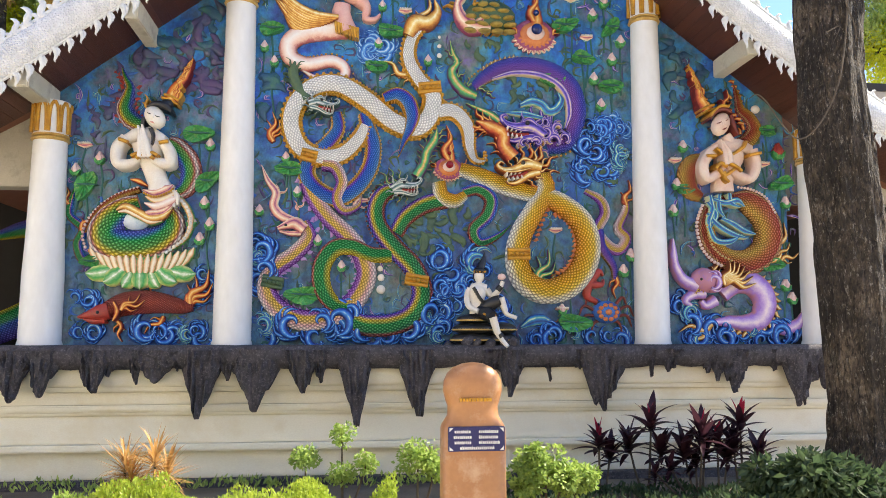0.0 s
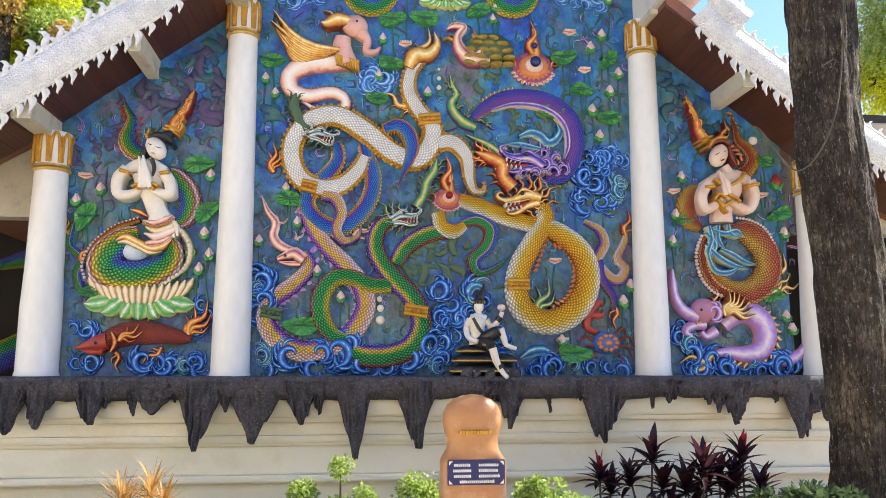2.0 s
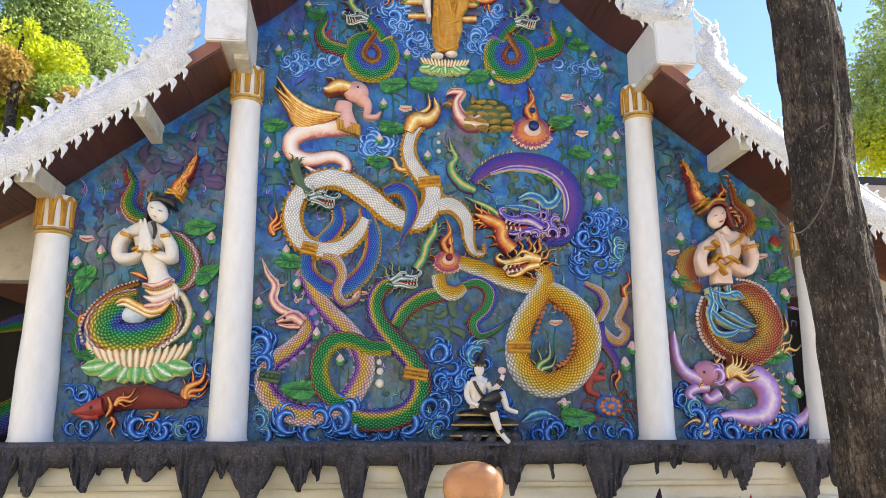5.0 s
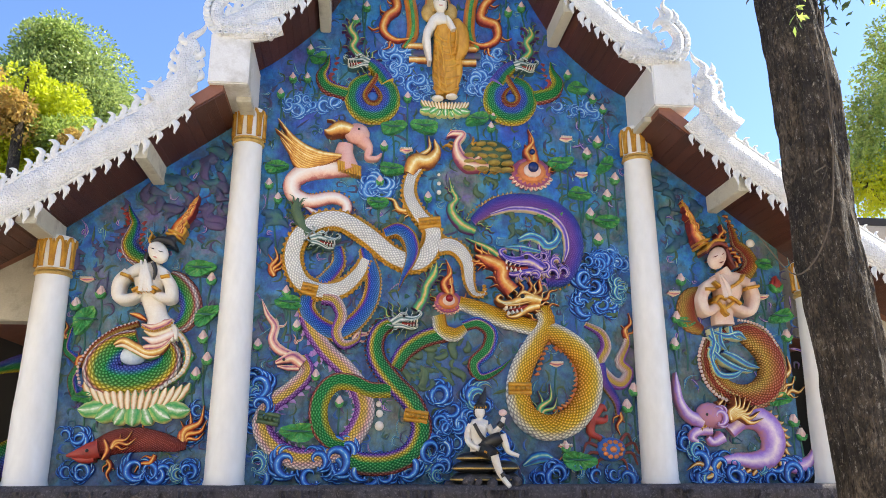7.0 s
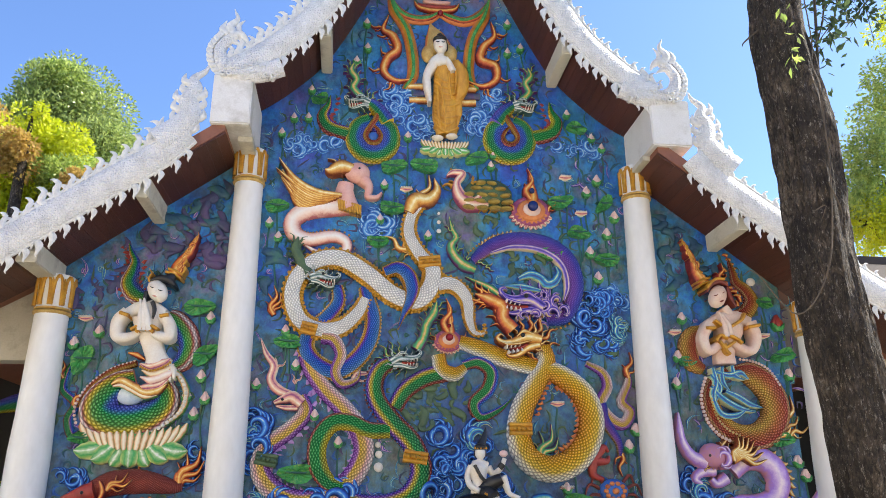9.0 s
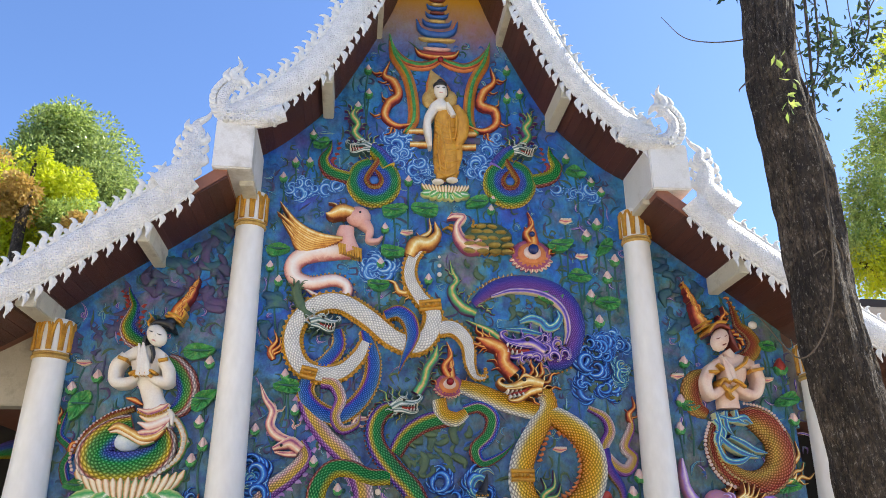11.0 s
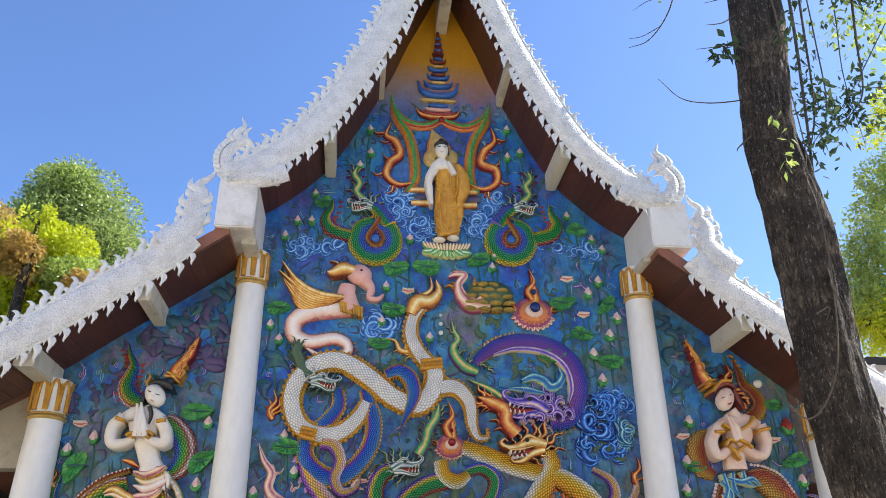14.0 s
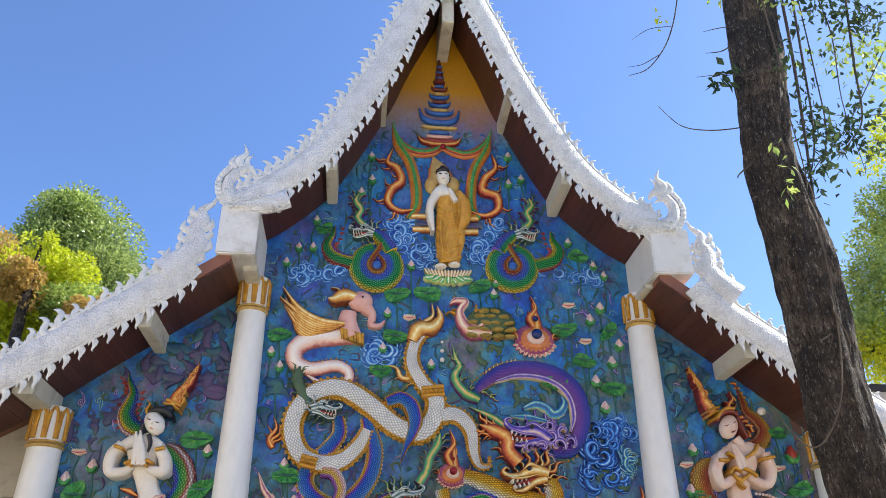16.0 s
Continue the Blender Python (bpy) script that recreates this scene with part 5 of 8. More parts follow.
# golden serpent
yn = relief("golden_naga", "golden-scaled serpent relief with a white belly and an orange dragon head", "serpent relief", "serpents of the mural")
GOLD_1 = [(-0.02, 3.28), (0.02, 3.12), (0.16, 3.07), (0.28, 3.14)]
sweep_part("neck", [(0.22, 3.44), (0.46, 3.36), (0.72, 3.26), (0.97, 3.19), (1.17, 3.14)], [0.075, 0.095, 0.10, 0.095, 0.08], M_S_GOLD, yn, 0.03)
sweep_part("body", [(1.16, 3.16), (1.39, 3.05), (1.60, 2.86), (1.68, 2.60), (1.61, 2.33), (1.42, 2.13), (1.16, 2.07), (0.94, 2.19), (0.86, 2.42), (0.91, 2.70), (1.06, 2.97), (1.20, 3.21), (1.16, 3.40)], [0.10, 0.12, 0.135, 0.14, 0.145, 0.145, 0.14, 0.135, 0.13, 0.125, 0.115, 0.10, 0.085], M_S_GOLD2, yn, 0.06)
spikes("dorsal_fringe", [(1.24, 2.98), (1.45, 2.89), (1.55, 2.64), (1.47, 2.36), (1.29, 2.24)], (-1, 0.0), 0.05, 0.055, M_ORANGE, yn, 0.03)
spikes("dorsal_fringe", [(1.16, 3.40), (1.22, 3.19), (1.09, 2.89), (1.01, 2.67)], (-1, -0.09), 0.045, 0.06, M_ORANGE, yn, 0.03)
sweep_part("throat", GOLD_1, [0.075, 0.085, 0.08, 0.05], M_S_GOLD, yn, 0.05)
naga_head(yn, (0.95, 3.43), -1, 0.30, -12, M_FEATHER, M_FLAME, 0.12, [(0.82, 3.57), (0.71, 3.70), (0.70, 3.84), (0.55, 3.92), (0.40, 3.98)])
band([(0.74, 2.48), (0.99, 2.48)], yn, 0.12)
bm = bmesh.new()
flame_tongues(bm, (1.10, 2.14), 70, 0.42, 5, 0.05, 40)
pieces("tail_flame", bm, M_MULTI, yn)

# jewelled crest heads


def jewel(centre, size, tip, gem, name="jewel_crest"):
    """A jewelled crown: layered petal plates round a polished stone, with a flaming spire."""
    x, z = centre
    j = relief(name, "gold and pink jewelled crown relief with a polished stone", "ornament", "jewelled crowns")
    for k, (r, mat, nm) in enumerate(((1.0, M_PINKRIB, "outer_plate"), (0.74, M_ORANGE, "inner_plate"), (0.46, M_PINKWHITE, "collar"))):
        bm = bmesh.new()
        count = 11 - 2 * k
        for i in range(count):
            a = radians(200 + 140 * i / (count - 1))
            p0 = (x + 0.25 * r * size * math.cos(a), z + 0.25 * r * size * math.sin(a))
            p1 = (x + r * size * math.cos(a) * 1.05, z + r * size * math.sin(a) * 0.85)
            sweep(bm, [p0, ((p0[0] + p1[0]) / 2, (p0[1] + p1[1]) / 2), p1], [0.12 * size, 0.2 * size, 0.03 * size], 0.03 + 0.03 * k, 0.5, 7, 5)
        blob(bm, (x, WALL - 0.04 - 0.03 * k, z), (r * size * 0.9, 0.05, r * size * 0.72), seg=16)
        pieces(nm, bm, mat, j)
    bm = bmesh.new()
    for s in (-1, 1):
        flame_tongues(bm, (x + s * 0.8 * size, z), 90 - s * 35, 0.7 * size, 3, 0.05, 30, curl=s)
    flame_tongues(bm, (x, z + 0.5 * size), 90, tip, 3, 0.06, 14)
    sweep(bm, [(x, z + 0.3 * size), (x + 0.03, z + 0.7 * size), (x, z + 0.5 * size + tip * 0.9)], [0.35 * size, 0.26 * size, 0.01], 0.05, 0.6, 12)
    pieces("flame", bm, M_FLAME, j)
    bm = bmesh.new()
    blob(bm, (x, WALL - 0.17, z + 0.08 * size), (0.24 * size, 0.05, 0.24 * size), seg=14)
    blob(bm, (x, WALL - 0.14, z + 0.85 * size), (0.13 * size, 0.04, 0.13 * size), seg=10)
    pieces("jewel", bm, gem, j, "polished round stone")


jewel((0.09, 3.44), 0.175, 0.40, M_JEWEL_RED)
jewel((1.09, 5.03), 0.265, 0.42, M_JEWEL_BLUE)

# purple serpent
un = relief("purple_naga", "violet and blue serpent relief coiled round green rocks", "serpent relief", "serpents of the mural")
PUR = [(0.38, 4.39), (0.50, 4.50), (0.67, 4.61), (0.88, 4.66), (1.14, 4.65), (1.37, 4.56), (1.53, 4.39), (1.58, 4.14), (1.53, 3.91), (1.42, 3.75), (1.22, 3.70)]
sweep_part("body", PUR, [0.05, 0.075, 0.09, 0.10, 0.105, 0.11, 0.11, 0.11, 0.10, 0.09, 0.06], M_S_PURPLE, un, 0.03)
beads("rim", PUR, 0.105, 0.014, 0.035, M_GOLD, un, 0.0)
sweep_part("belly_band", [(0.58, 4.48), (0.83, 4.56), (1.12, 4.55), (1.33, 4.46), (1.45, 4.31), (1.48, 4.10), (1.43, 3.93)], [0.01, 0.028, 0.032, 0.034, 0.034, 0.03, 0.01], M_VIOLETRIB, un, 0.08)
spikes("dorsal_fringe", [(0.47, 4.53), (0.67, 4.66), (0.84, 4.71)], (1, 0.03), 0.05, 0.05, M_FEATHER, un, 0.02)
naga_head(un, (0.99, 3.88), -1, 0.32, 8, M_VIOLETRIB, M_VIOLETRIB, 0.08)
bm = bmesh.new()
for (x, z), r, s, a0 in zip([(1.19, 3.87), (1.34, 3.92), (1.27, 3.77), (1.09, 3.75), (1.40, 3.81), (1.18, 3.99), (0.94, 3.73)], (0.075, 0.07, 0.075, 0.06, 0.06, 0.05, 0.05), (1, -1, 1, -1, 1, 1, 1), (0, 40, 90, 130, 60, 20, 150)):
    wave_crest(bm, x, z, r, s, a0, 0.10, 3)
pieces("mane_curl", bm, M_VIOLETRIB, un)
bm = bmesh.new()
sweep(bm, [(0.67, 3.99), (0.56, 4.07), (0.43, 4.13), (0.29, 4.19)], [0.05, 0.045, 0.03, 0.004], 0.05, 0.7)
sweep(bm, [(0.41, 4.28), (0.28, 4.33), (0.17, 4.44), (0.13, 4.56), (0.19, 4.67), (0.14, 4.78), (0.11, 4.93)], [0.05, 0.07, 0.06, 0.055, 0.04, 0.03, 0.004], 0.03, 0.6)
for q, a in zip([(0.32, 4.39), (0.21, 4.49), (0.17, 4.63), (0.44, 4.36), (0.53, 4.31), (0.25, 4.36), (0.14, 4.74)], (60, 70, 65, 20, 5, 100, 110)):
    flame_tongues(bm, q, a, 0.2, 2, 0.04)
pieces("crest_flame", bm, M_MULTI, un)
bm = bmesh.new()
sweep(bm, [(0.91, 4.19), (1.04, 4.24), (1.16, 4.21), (1.24, 4.13), (1.33, 4.16), (1.39, 4.26), (1.36, 4.35)], [0.02, 0.05, 0.05, 0.055, 0.05, 0.04, 0.01], 0.05, 0.7)
sweep(bm, [(0.75, 4.10), (0.95, 4.09), (1.17, 4.05)], [0.01, 0.04, 0.02], 0.05, 0.7)
part("inner_curl", bm, M_TEAL, un)

# elephant-headed bird
eb = relief("elephant_bird", "winged elephant-headed creature relief with a pale pink tail", "creature relief")
EB = [(-1.05, 5.00), (-1.27, 4.99), (-1.53, 4.94), (-1.69, 4.82), (-1.68, 4.66), (-1.50, 4.58), (-1.23, 4.63), (-1.08, 4.56), (-1.11, 4.44), (-1.35, 4.41), (-1.54, 4.51)]
sweep_part("body", EB, [0.10, 0.12, 0.115, 0.10, 0.09, 0.08, 0.07, 0.06, 0.055, 0.04, 0.01], M_PINKSOFT, eb, 0.03)
beads("rim", EB[2:], 0.09, 0.014, 0.04, M_GOLD, eb, 0.0)
bm = bmesh.new()
for i in range(10):
    f = i / 9
    (ax, az), (bx, bz), (cx, cz), (dx, dz) = [(-1.15, 5.10), (-1.86, 5.51), (-1.44, 4.98), (-1.76, 5.23)]
    sx, sz = ax + (cx - ax) * f, az + (cz - az) * f
    ex, ez = bx + (dx - bx) * f, bz + (dz - bz) * f
    sweep(bm, [(sx, sz), (sx * 0.6 + ex * 0.4, sz * 0.6 + ez * 0.4 - 0.13), (sx * 0.25 + ex * 0.75, sz * 0.25 + ez * 0.75 - 0.13), (ex - 0.03 + 0.05 * math.sin(i * 2.4), ez + 0.03 * math.cos(i * 1.7))], [0.03, 0.042, 0.036, 0.004], 0.06 + 0.008 * (9 - i), 0.7, 14, 5)
pieces("feather", bm, M_FEATHER, eb, "spread golden wing")
bm = bmesh.new()
ex, ez = (-0.98, 5.41)
blob(bm, (ex, WALL - 0.08, ez), (0.15, 0.10, 0.13))
sweep(bm, [(-0.93, 5.36), (-0.84, 5.25), (-0.85, 5.13), (-0.75, 5.12), (-0.69, 5.18)], [0.085, 0.05, 0.035, 0.028, 0.012], 0.07, 0.9)
sweep(bm, [(-1.11, 5.28), (-1.12, 5.14), (-1.05, 4.96)], [0.09, 0.11, 0.11], 0.06, 0.7)
part("head", bm, M_PINK, eb, "pink elephant head with a curled trunk")
bm = bmesh.new()
sweep(bm, [(-0.99, 5.43), (-1.16, 5.46), (-1.29, 5.41), (-1.36, 5.42)], [0.05, 0.09, 0.06, 0.005], 0.13, 0.5)
flame_tongues(bm, (-1.14, 5.48), 150, 0.22, 3, 0.08)
part("ear", bm, M_FEATHER, eb)
bm = bmesh.new()
for i in range(9):
    px = [(-1.18, 4.98), (-0.94, 4.92)]
    x = px[0][0] + (px[1][0] - px[0][0]) * i / 8
    z = px[0][1] + (px[1][1] - px[0][1]) * i / 8
    sweep(bm, [(x, z + 0.07), (x + 0.01, z - 0.05)], [0.02, 0.012], 0.12, 0.8, 4, 5)
pieces("collar", bm, M_GOLD, eb)
bm = bmesh.new()
blob(bm, (ex + 0.02, WALL - 0.18, ez + 0.02), (0.014, 0.01, 0.014), seg=8, mat=0)
part("eye", bm, M_BLACK, eb)

# tortoise of golden rocks with a swan neck
tr = relief("rock_tortoise", "olive-gold stacked-stone shell with a pink crested neck", "creature relief")
rng = random.Random(9)
for r_i, (zc, hw) in enumerate(((288, 47), (276, 48), (264, 43), (252, 34), (242, 20))):
    count = max(2, round(hw / 11))
    for i in range(count):
        px = 875 - hw + 2 * hw * (i + 0.5 + rng.uniform(-0.12, 0.12)) / count
        bm = bmesh.new()
        a, z = (px - 784) * 0.00635 - 0.02, 5.37 + (238 - zc) * 0.0068
        blob(bm, (a, WALL - 0.10, z), (hw / count * 0.0066, 0.07, 0.031 * rng.uniform(0.85, 1.15)), rng.uniform(-12, 12), seg=10)
        part("stone", bm, M_BRICKGOLD, tr)
bm = bmesh.new()
blob(bm, (0.575, WALL - 0.03, 5.23), (0.30, 0.10, 0.20))
part("mound", bm, M_OLIVE, tr)
bm = bmesh.new()
sweep(bm, [(0.57, 5.08), (0.35, 5.09), (0.23, 5.20), (0.20, 5.35), (0.27, 5.47), (0.15, 5.48), (0.08, 5.44)], [0.05, 0.10, 0.075, 0.045, 0.045, 0.04, 0.008], 0.06, 0.75)
sweep(bm, [(0.40, 5.09), (0.47, 5.19), (0.41, 5.26)], [0.05, 0.045, 0.01], 0.08, 0.8)
part("neck", bm, M_PINKRIB, tr, "pink and gold crested neck")
bm = bmesh.new()
flame_tongues(bm, (0.20, 5.35), 190, 0.18, 3, 0.05)
flame_tongues(bm, (0.39, 5.33), 60, 0.2, 2, 0.1)
flame_tongues(bm, (0.15, 5.48), 80, 0.12, 2, 0.06)
for q in [(0.45, 5.05), (0.57, 5.04), (0.69, 5.04), (0.79, 5.06)]:
    flame_tongues(bm, q, 200, 0.12, 1, 0.07)
pieces("plume", bm, M_GOLD, tr)

# coiled serpents under the standing figure


def coil(cx, cz, s):
    c = relief("coiled_naga", "coiled green and blue serpent relief with a yellow rim", "serpent relief", "coiled serpents")
    ring = [(cx + s * 0.20 * math.cos(radians(a)), cz + 0.204 * math.sin(radians(a))) for a in (80, 30, -20, -70, -120, -170, -220, -262)]
    sweep_part("body", ring, 0.13, M_S_COIL if s > 0 else M_S_COIL2, c, 0.04, round_=0.4, n=60)
    beads("rim", [(cx + (q[0] - cx) * 1.6, cz + (q[1] - cz) * 1.6) for q in ring], 0, 0.019, 0.036, M_GOLD_PALE, c, 0.02)
    eye = [(cx + s * u, cz + v) for u, v in ((0.07, 0.38), (0.03, 0.24), (-0.05, 0.10), (-0.09, 0.0), (-0.04, -0.08), (0.05, -0.08), (0.09, 0.0), (0.05, 0.09), (-0.02, 0.16))]
    sweep_part("inner_coil", eye, [0.02, 0.035, 0.035, 0.032, 0.03, 0.03, 0.028, 0.022, 0.006], M_S_RED, c, 0.10)
    bm = bmesh.new()
    blob(bm, (cx, WALL - 0.08, cz), (0.06, 0.035, 0.06))
    part("centre", bm, M_BLUE, c)
    neck = [(cx + s * u, cz + v) for u, v in ((0.17, 0.20), (0.09, 0.32), (0.02, 0.40), (-0.06, 0.46))]
    sweep_part("neck", neck, [0.09, 0.085, 0.08, 0.06], M_S_COIL if s > 0 else M_S_COIL2, c, 0.08)
    tail = [(cx + s * u, cz + v) for u, v in ((-0.16, 0.04), (-0.36, 0.06), (-0.54, 0.13), (-0.61, 0.27), (-0.55, 0.42), (-0.53, 0.56))]
    sweep_part("tail", tail, [0.09, 0.095, 0.09, 0.075, 0.04, 0.004], M_S_GREEN2 if s > 0 else M_S_GREEN3, c, 0.02)
    spikes("dorsal_fringe", tail[1:], (-s, 0.08), 0.05, 0.06, M_RED, c, 0.0)
    hx, hz = cx - s * 0.16, cz + 0.45
    naga_head(c, (hx, hz), -s, 0.19, -4, M_SILVER, M_MULTI, 0.09, [(hx + s * a, hz + b) for a, b in ((0.0, 0.08), (-0.10, 0.20), (-0.06, 0.32), (-0.13, 0.44), (-0.10, 0.56))])


for (cx, cz), s in zip([(-0.81, 5.90), (0.86, 5.97)], (1, -1)):
    coil(cx, cz, s)

# flame scrolls, arch and tower over the standing figure
for pts, s in (([(-0.33, 6.73), (-0.55, 6.69), (-0.70, 6.81), (-0.66, 7.00), (-0.54, 7.14), (-0.60, 7.33), (-0.72, 7.42), (-0.66, 7.63)], -1), ([(0.32, 6.75), (0.54, 6.68), (0.71, 6.79), (0.70, 6.98), (0.52, 7.06), (0.56, 7.25), (0.70, 7.42), (0.66, 7.64)], 1)):
    f = relief("flame_scroll", "orange flame scroll relief with a blue back", "ornament", "flame scrolls")
    sweep_part("scroll", pts, [0.01, 0.035, 0.05, 0.058, 0.06, 0.055, 0.035, 0.004], M_FLAME, f, 0.06)
    bm = bmesh.new()
    for i in range(1, 7):
        (x0, z0), (x1, z1) = pts[i - 1], pts[i + 1]
        a = math.degrees(math.atan2(z1 - z0, x1 - x0))
        flame_tongues(bm, pts[i], a - 55 * s, 0.20, 3, 0.03, 24, curl=s)
    pieces("flame", bm, M_FLAME, f)
    bm = bmesh.new()
    sweep(bm, [(x + s * 0.06, z - 0.02) for x, z in pts], [0.02, 0.05, 0.06, 0.065, 0.065, 0.06, 0.04, 0.01], 0.0, 0.4)
    part("shadow_band", bm, M_BLUE, f, "blue backing band")
arch = relief("arch_frame", "green and gold painted arch relief with upturned tips", "ornament")
for tip in ([(-0.67, 8.07), (-0.59, 7.75), (-0.43, 7.46), (-0.35, 7.12), (-0.34, 6.80), (-0.44, 6.60)], [(0.66, 8.03), (0.58, 7.72), (0.43, 7.40), (0.37, 7.04), (0.38, 6.78), (0.48, 6.64)]):
    for w, lift, mt, nm in ((0.075, 0.01, M_ORANGE, "rib"), (0.05, 0.035, M_GOLD, "rib"), (0.022, 0.06, M_GREEN, "inner_rib")):
        sweep_part(nm, tip, [0.008, w, w, w, w, w * 0.5], mt, arch, lift)
for top in ([(-0.67, 8.00), (-0.52, 7.72), (-0.35, 7.63), (-0.16, 7.64), (-0.00, 7.74)], [(0.66, 8.00), (0.52, 7.75), (0.33, 7.64), (0.15, 7.67), (-0.00, 7.74)]):
    for w, lift, mt, nm in ((0.07, 0.01, M_ORANGE, "lintel"), (0.045, 0.035, M_FLAME, "lintel"), (0.02, 0.06, M_GREEN, "inner_rib")):
        sweep_part(nm, top, [0.006, w, w, w, w * 0.6], mt, arch, lift)
bm = bmesh.new()
jx, jz = (-0.00, 7.69)
blob(bm, (jx, WALL - 0.10, jz), (0.04, 0.03, 0.04))
part("jewel", bm, M_JEWEL_RED, arch, "small red stone")
tower = relief("tower_relief", "tiered temple spire relief in blue, red and gold", "ornament")
tx = [(-0.04, 8.43)][0][0]
for (_, z), half, mt, tip, w in (((-0.04, 7.76), 0.36, M_FLAME, 0.14, 0.035), ((-0.04, 7.82), 0.30, M_RED, 0.05, 0.03), ((-0.04, 7.89), 0.22, M_PINK, 0.02, 0.028), ((-0.04, 7.96), 0.16, M_BLUE, 0.0, 0.03), ((-0.04, 8.04), 0.30, M_GOLD_PALE, 0.02, 0.026),
                          ((-0.04, 8.12), 0.34, M_BLUE, 0.24, 0.045), ((-0.04, 8.16), 0.31, M_ORANGE, 0.20, 0.02), ((-0.04, 8.27), 0.24, M_BLUE, 0.10, 0.03), ((-0.04, 8.34), 0.14, M_GOLD_PALE, 0.0, 0.025), ((-0.04, 8.41), 0.19, M_BLUE, 0.08, 0.026), ((-0.04, 8.48), 0.12, M_DARKRED, 0.0, 0.024),
                          ((-0.04, 8.55), 0.17, M_BLUE, 0.07, 0.024), ((-0.04, 8.62), 0.10, M_GOLD_PALE, 0.0, 0.022), ((-0.04, 8.69), 0.14, M_DARKRED, 0.06, 0.022), ((-0.04, 8.75), 0.08, M_BLUE, 0.0, 0.022), ((-0.04, 8.81), 0.10, M_DARKRED, 0.04, 0.02)):
    bm = bmesh.new()
    half, w = half * 0.82, w * 0.85
    sweep(bm, [(tx - half, z + tip), (tx - half * 0.75, z + tip * 0.25), (tx, z), (tx + half * 0.75, z + tip * 0.25), (tx + half, z + tip)], [0.004, w, w * 1.2, w, 0.004], 0.03, 0.9, 20)
    part("tier", bm, mt, tower)
sweep_part("spire", [(tx, [(-0.04, 8.79)][0][1]), (tx, [(-0.04, 8.99)][0][1]), (tx - 0.01, [(-0.04, 9.33)][0][1])], [0.07, 0.045, 0.006], M_DARKRED, tower, 0.03)
for (_, z), r in zip([(-0.04, 8.89), (-0.04, 8.99), (-0.04, 9.09)], (0.06, 0.048, 0.036)):
    sweep_part("ring", [(tx - r, z), (tx, z - 0.01), (tx + r, z)], [0.006, 0.014, 0.006], M_BLUE, tower, 0.06)

# standing figure: one plain robed shape, with halo and lotus seat as things of their own
halo = relief("halo_relief", "gold flame-edged halo plate behind the figure's head", "ornament")
HL = [(-0.03, 7.09), (-0.03, 7.23), (-0.07, 7.38), (-0.13, 7.54)]
sweep_part("plate", HL, [0.17, 0.17, 0.12, 0.008], M_ORANGE, halo, 0.05, round_=0.25)
sweep_part("field", HL, [0.145, 0.145, 0.095, 0.006], M_GOLD_PALE, halo, 0.07, round_=0.25)
for q in [(-0.14, 7.10), (0.12, 7.12)]:
    bm = bmesh.new()
    blob(bm, (q[0], WALL - 0.05, q[1]), (0.10, 0.06, 0.13), seg=14)
    part("lobe", bm, M_GOLD_PALE, halo)
bm = bmesh.new()
sweep(bm, [(0.06, 6.93), (0.07, 6.73), (0.06, 6.46), (0.07, 6.22), (0.08, 5.96)], [0.13, 0.145, 0.15, 0.16, 0.12], 0.08, 0.55, 30, 12, mat=0)
sweep(bm, [(0.18, 6.97), (0.26, 6.80), (0.26, 6.59), (0.19, 6.41)], [0.05, 0.085, 0.085, 0.02], 0.13, 0.6, 20, mat=0)
sweep(bm, [(0.21, 6.51), (0.21, 6.27), (0.18, 6.05)], [0.05, 0.06, 0.02], 0.10, 0.6, 20, mat=0)
for k in range(9):
    (x0, z0), (x1, z1) = [(-0.06, 6.76), (0.22, 6.67)]
    dz = 0.085 * k
    sweep(bm, [(x0 - 0.02, z0 - dz), ((x0 + x1) / 2 - 0.02, (z0 + z1) / 2 - 0.06 - dz), (x1 - 0.05 * (k % 2), z1 - dz * 0.92)], [0.004, 0.022, 0.004], 0.155, 0.9, 10, 5, mat=0)
for pts in ([(0.12, 6.92), (0.10, 6.67), (0.13, 6.42)], [(0.18, 6.92), (0.19, 6.67), (0.16, 6.47)], [(-0.01, 6.66), (0.03, 6.34), (0.06, 5.99)], [(-0.04, 6.58), (-0.03, 6.25), (-0.01, 5.99)]):
    sweep(bm, pts, [0.006, 0.018, 0.006], 0.17, 0.9, 14, 5, mat=0)
sweep(bm, [(-0.10, 6.90), (-0.17, 6.75), (-0.16, 6.57), (-0.13, 6.38)], [0.06, 0.05, 0.042, 0.018], 0.14, 0.7, 20, mat=1)
sweep(bm, [(-0.13, 6.90), (-0.03, 6.96), (0.09, 6.95)], [0.045, 0.085, 0.05], 0.15, 0.5, 12, mat=1)
sweep(bm, [(0.00, 6.98), (-0.01, 7.06)], [0.05, 0.05], 0.14, 0.7, 6, mat=1)
hx, hz = (-0.01, 7.16)
blob(bm, (hx, WALL - 0.17, hz), (0.088, 0.075, 0.115), 8, 1)
blob(bm, (hx - 0.005, WALL - 0.165, hz + 0.085), (0.094, 0.09, 0.05), 8, 2)
blob(bm, (hx + 0.075, WALL - 0.14, hz + 0.02), (0.025, 0.06, 0.075), 8, 2)
blob(bm, (hx - 0.005, WALL - 0.165, hz + 0.135), (0.045, 0.05, 0.04), 8, 2)
for u in (-0.035, 0.03):
    sweep(bm, [(hx + u - 0.02, hz + 0.015), (hx + u, hz + 0.008), (hx + u + 0.02, hz + 0.015)], [0.002, 0.006, 0.002], 0.238, 0.8, 6, mat=2)
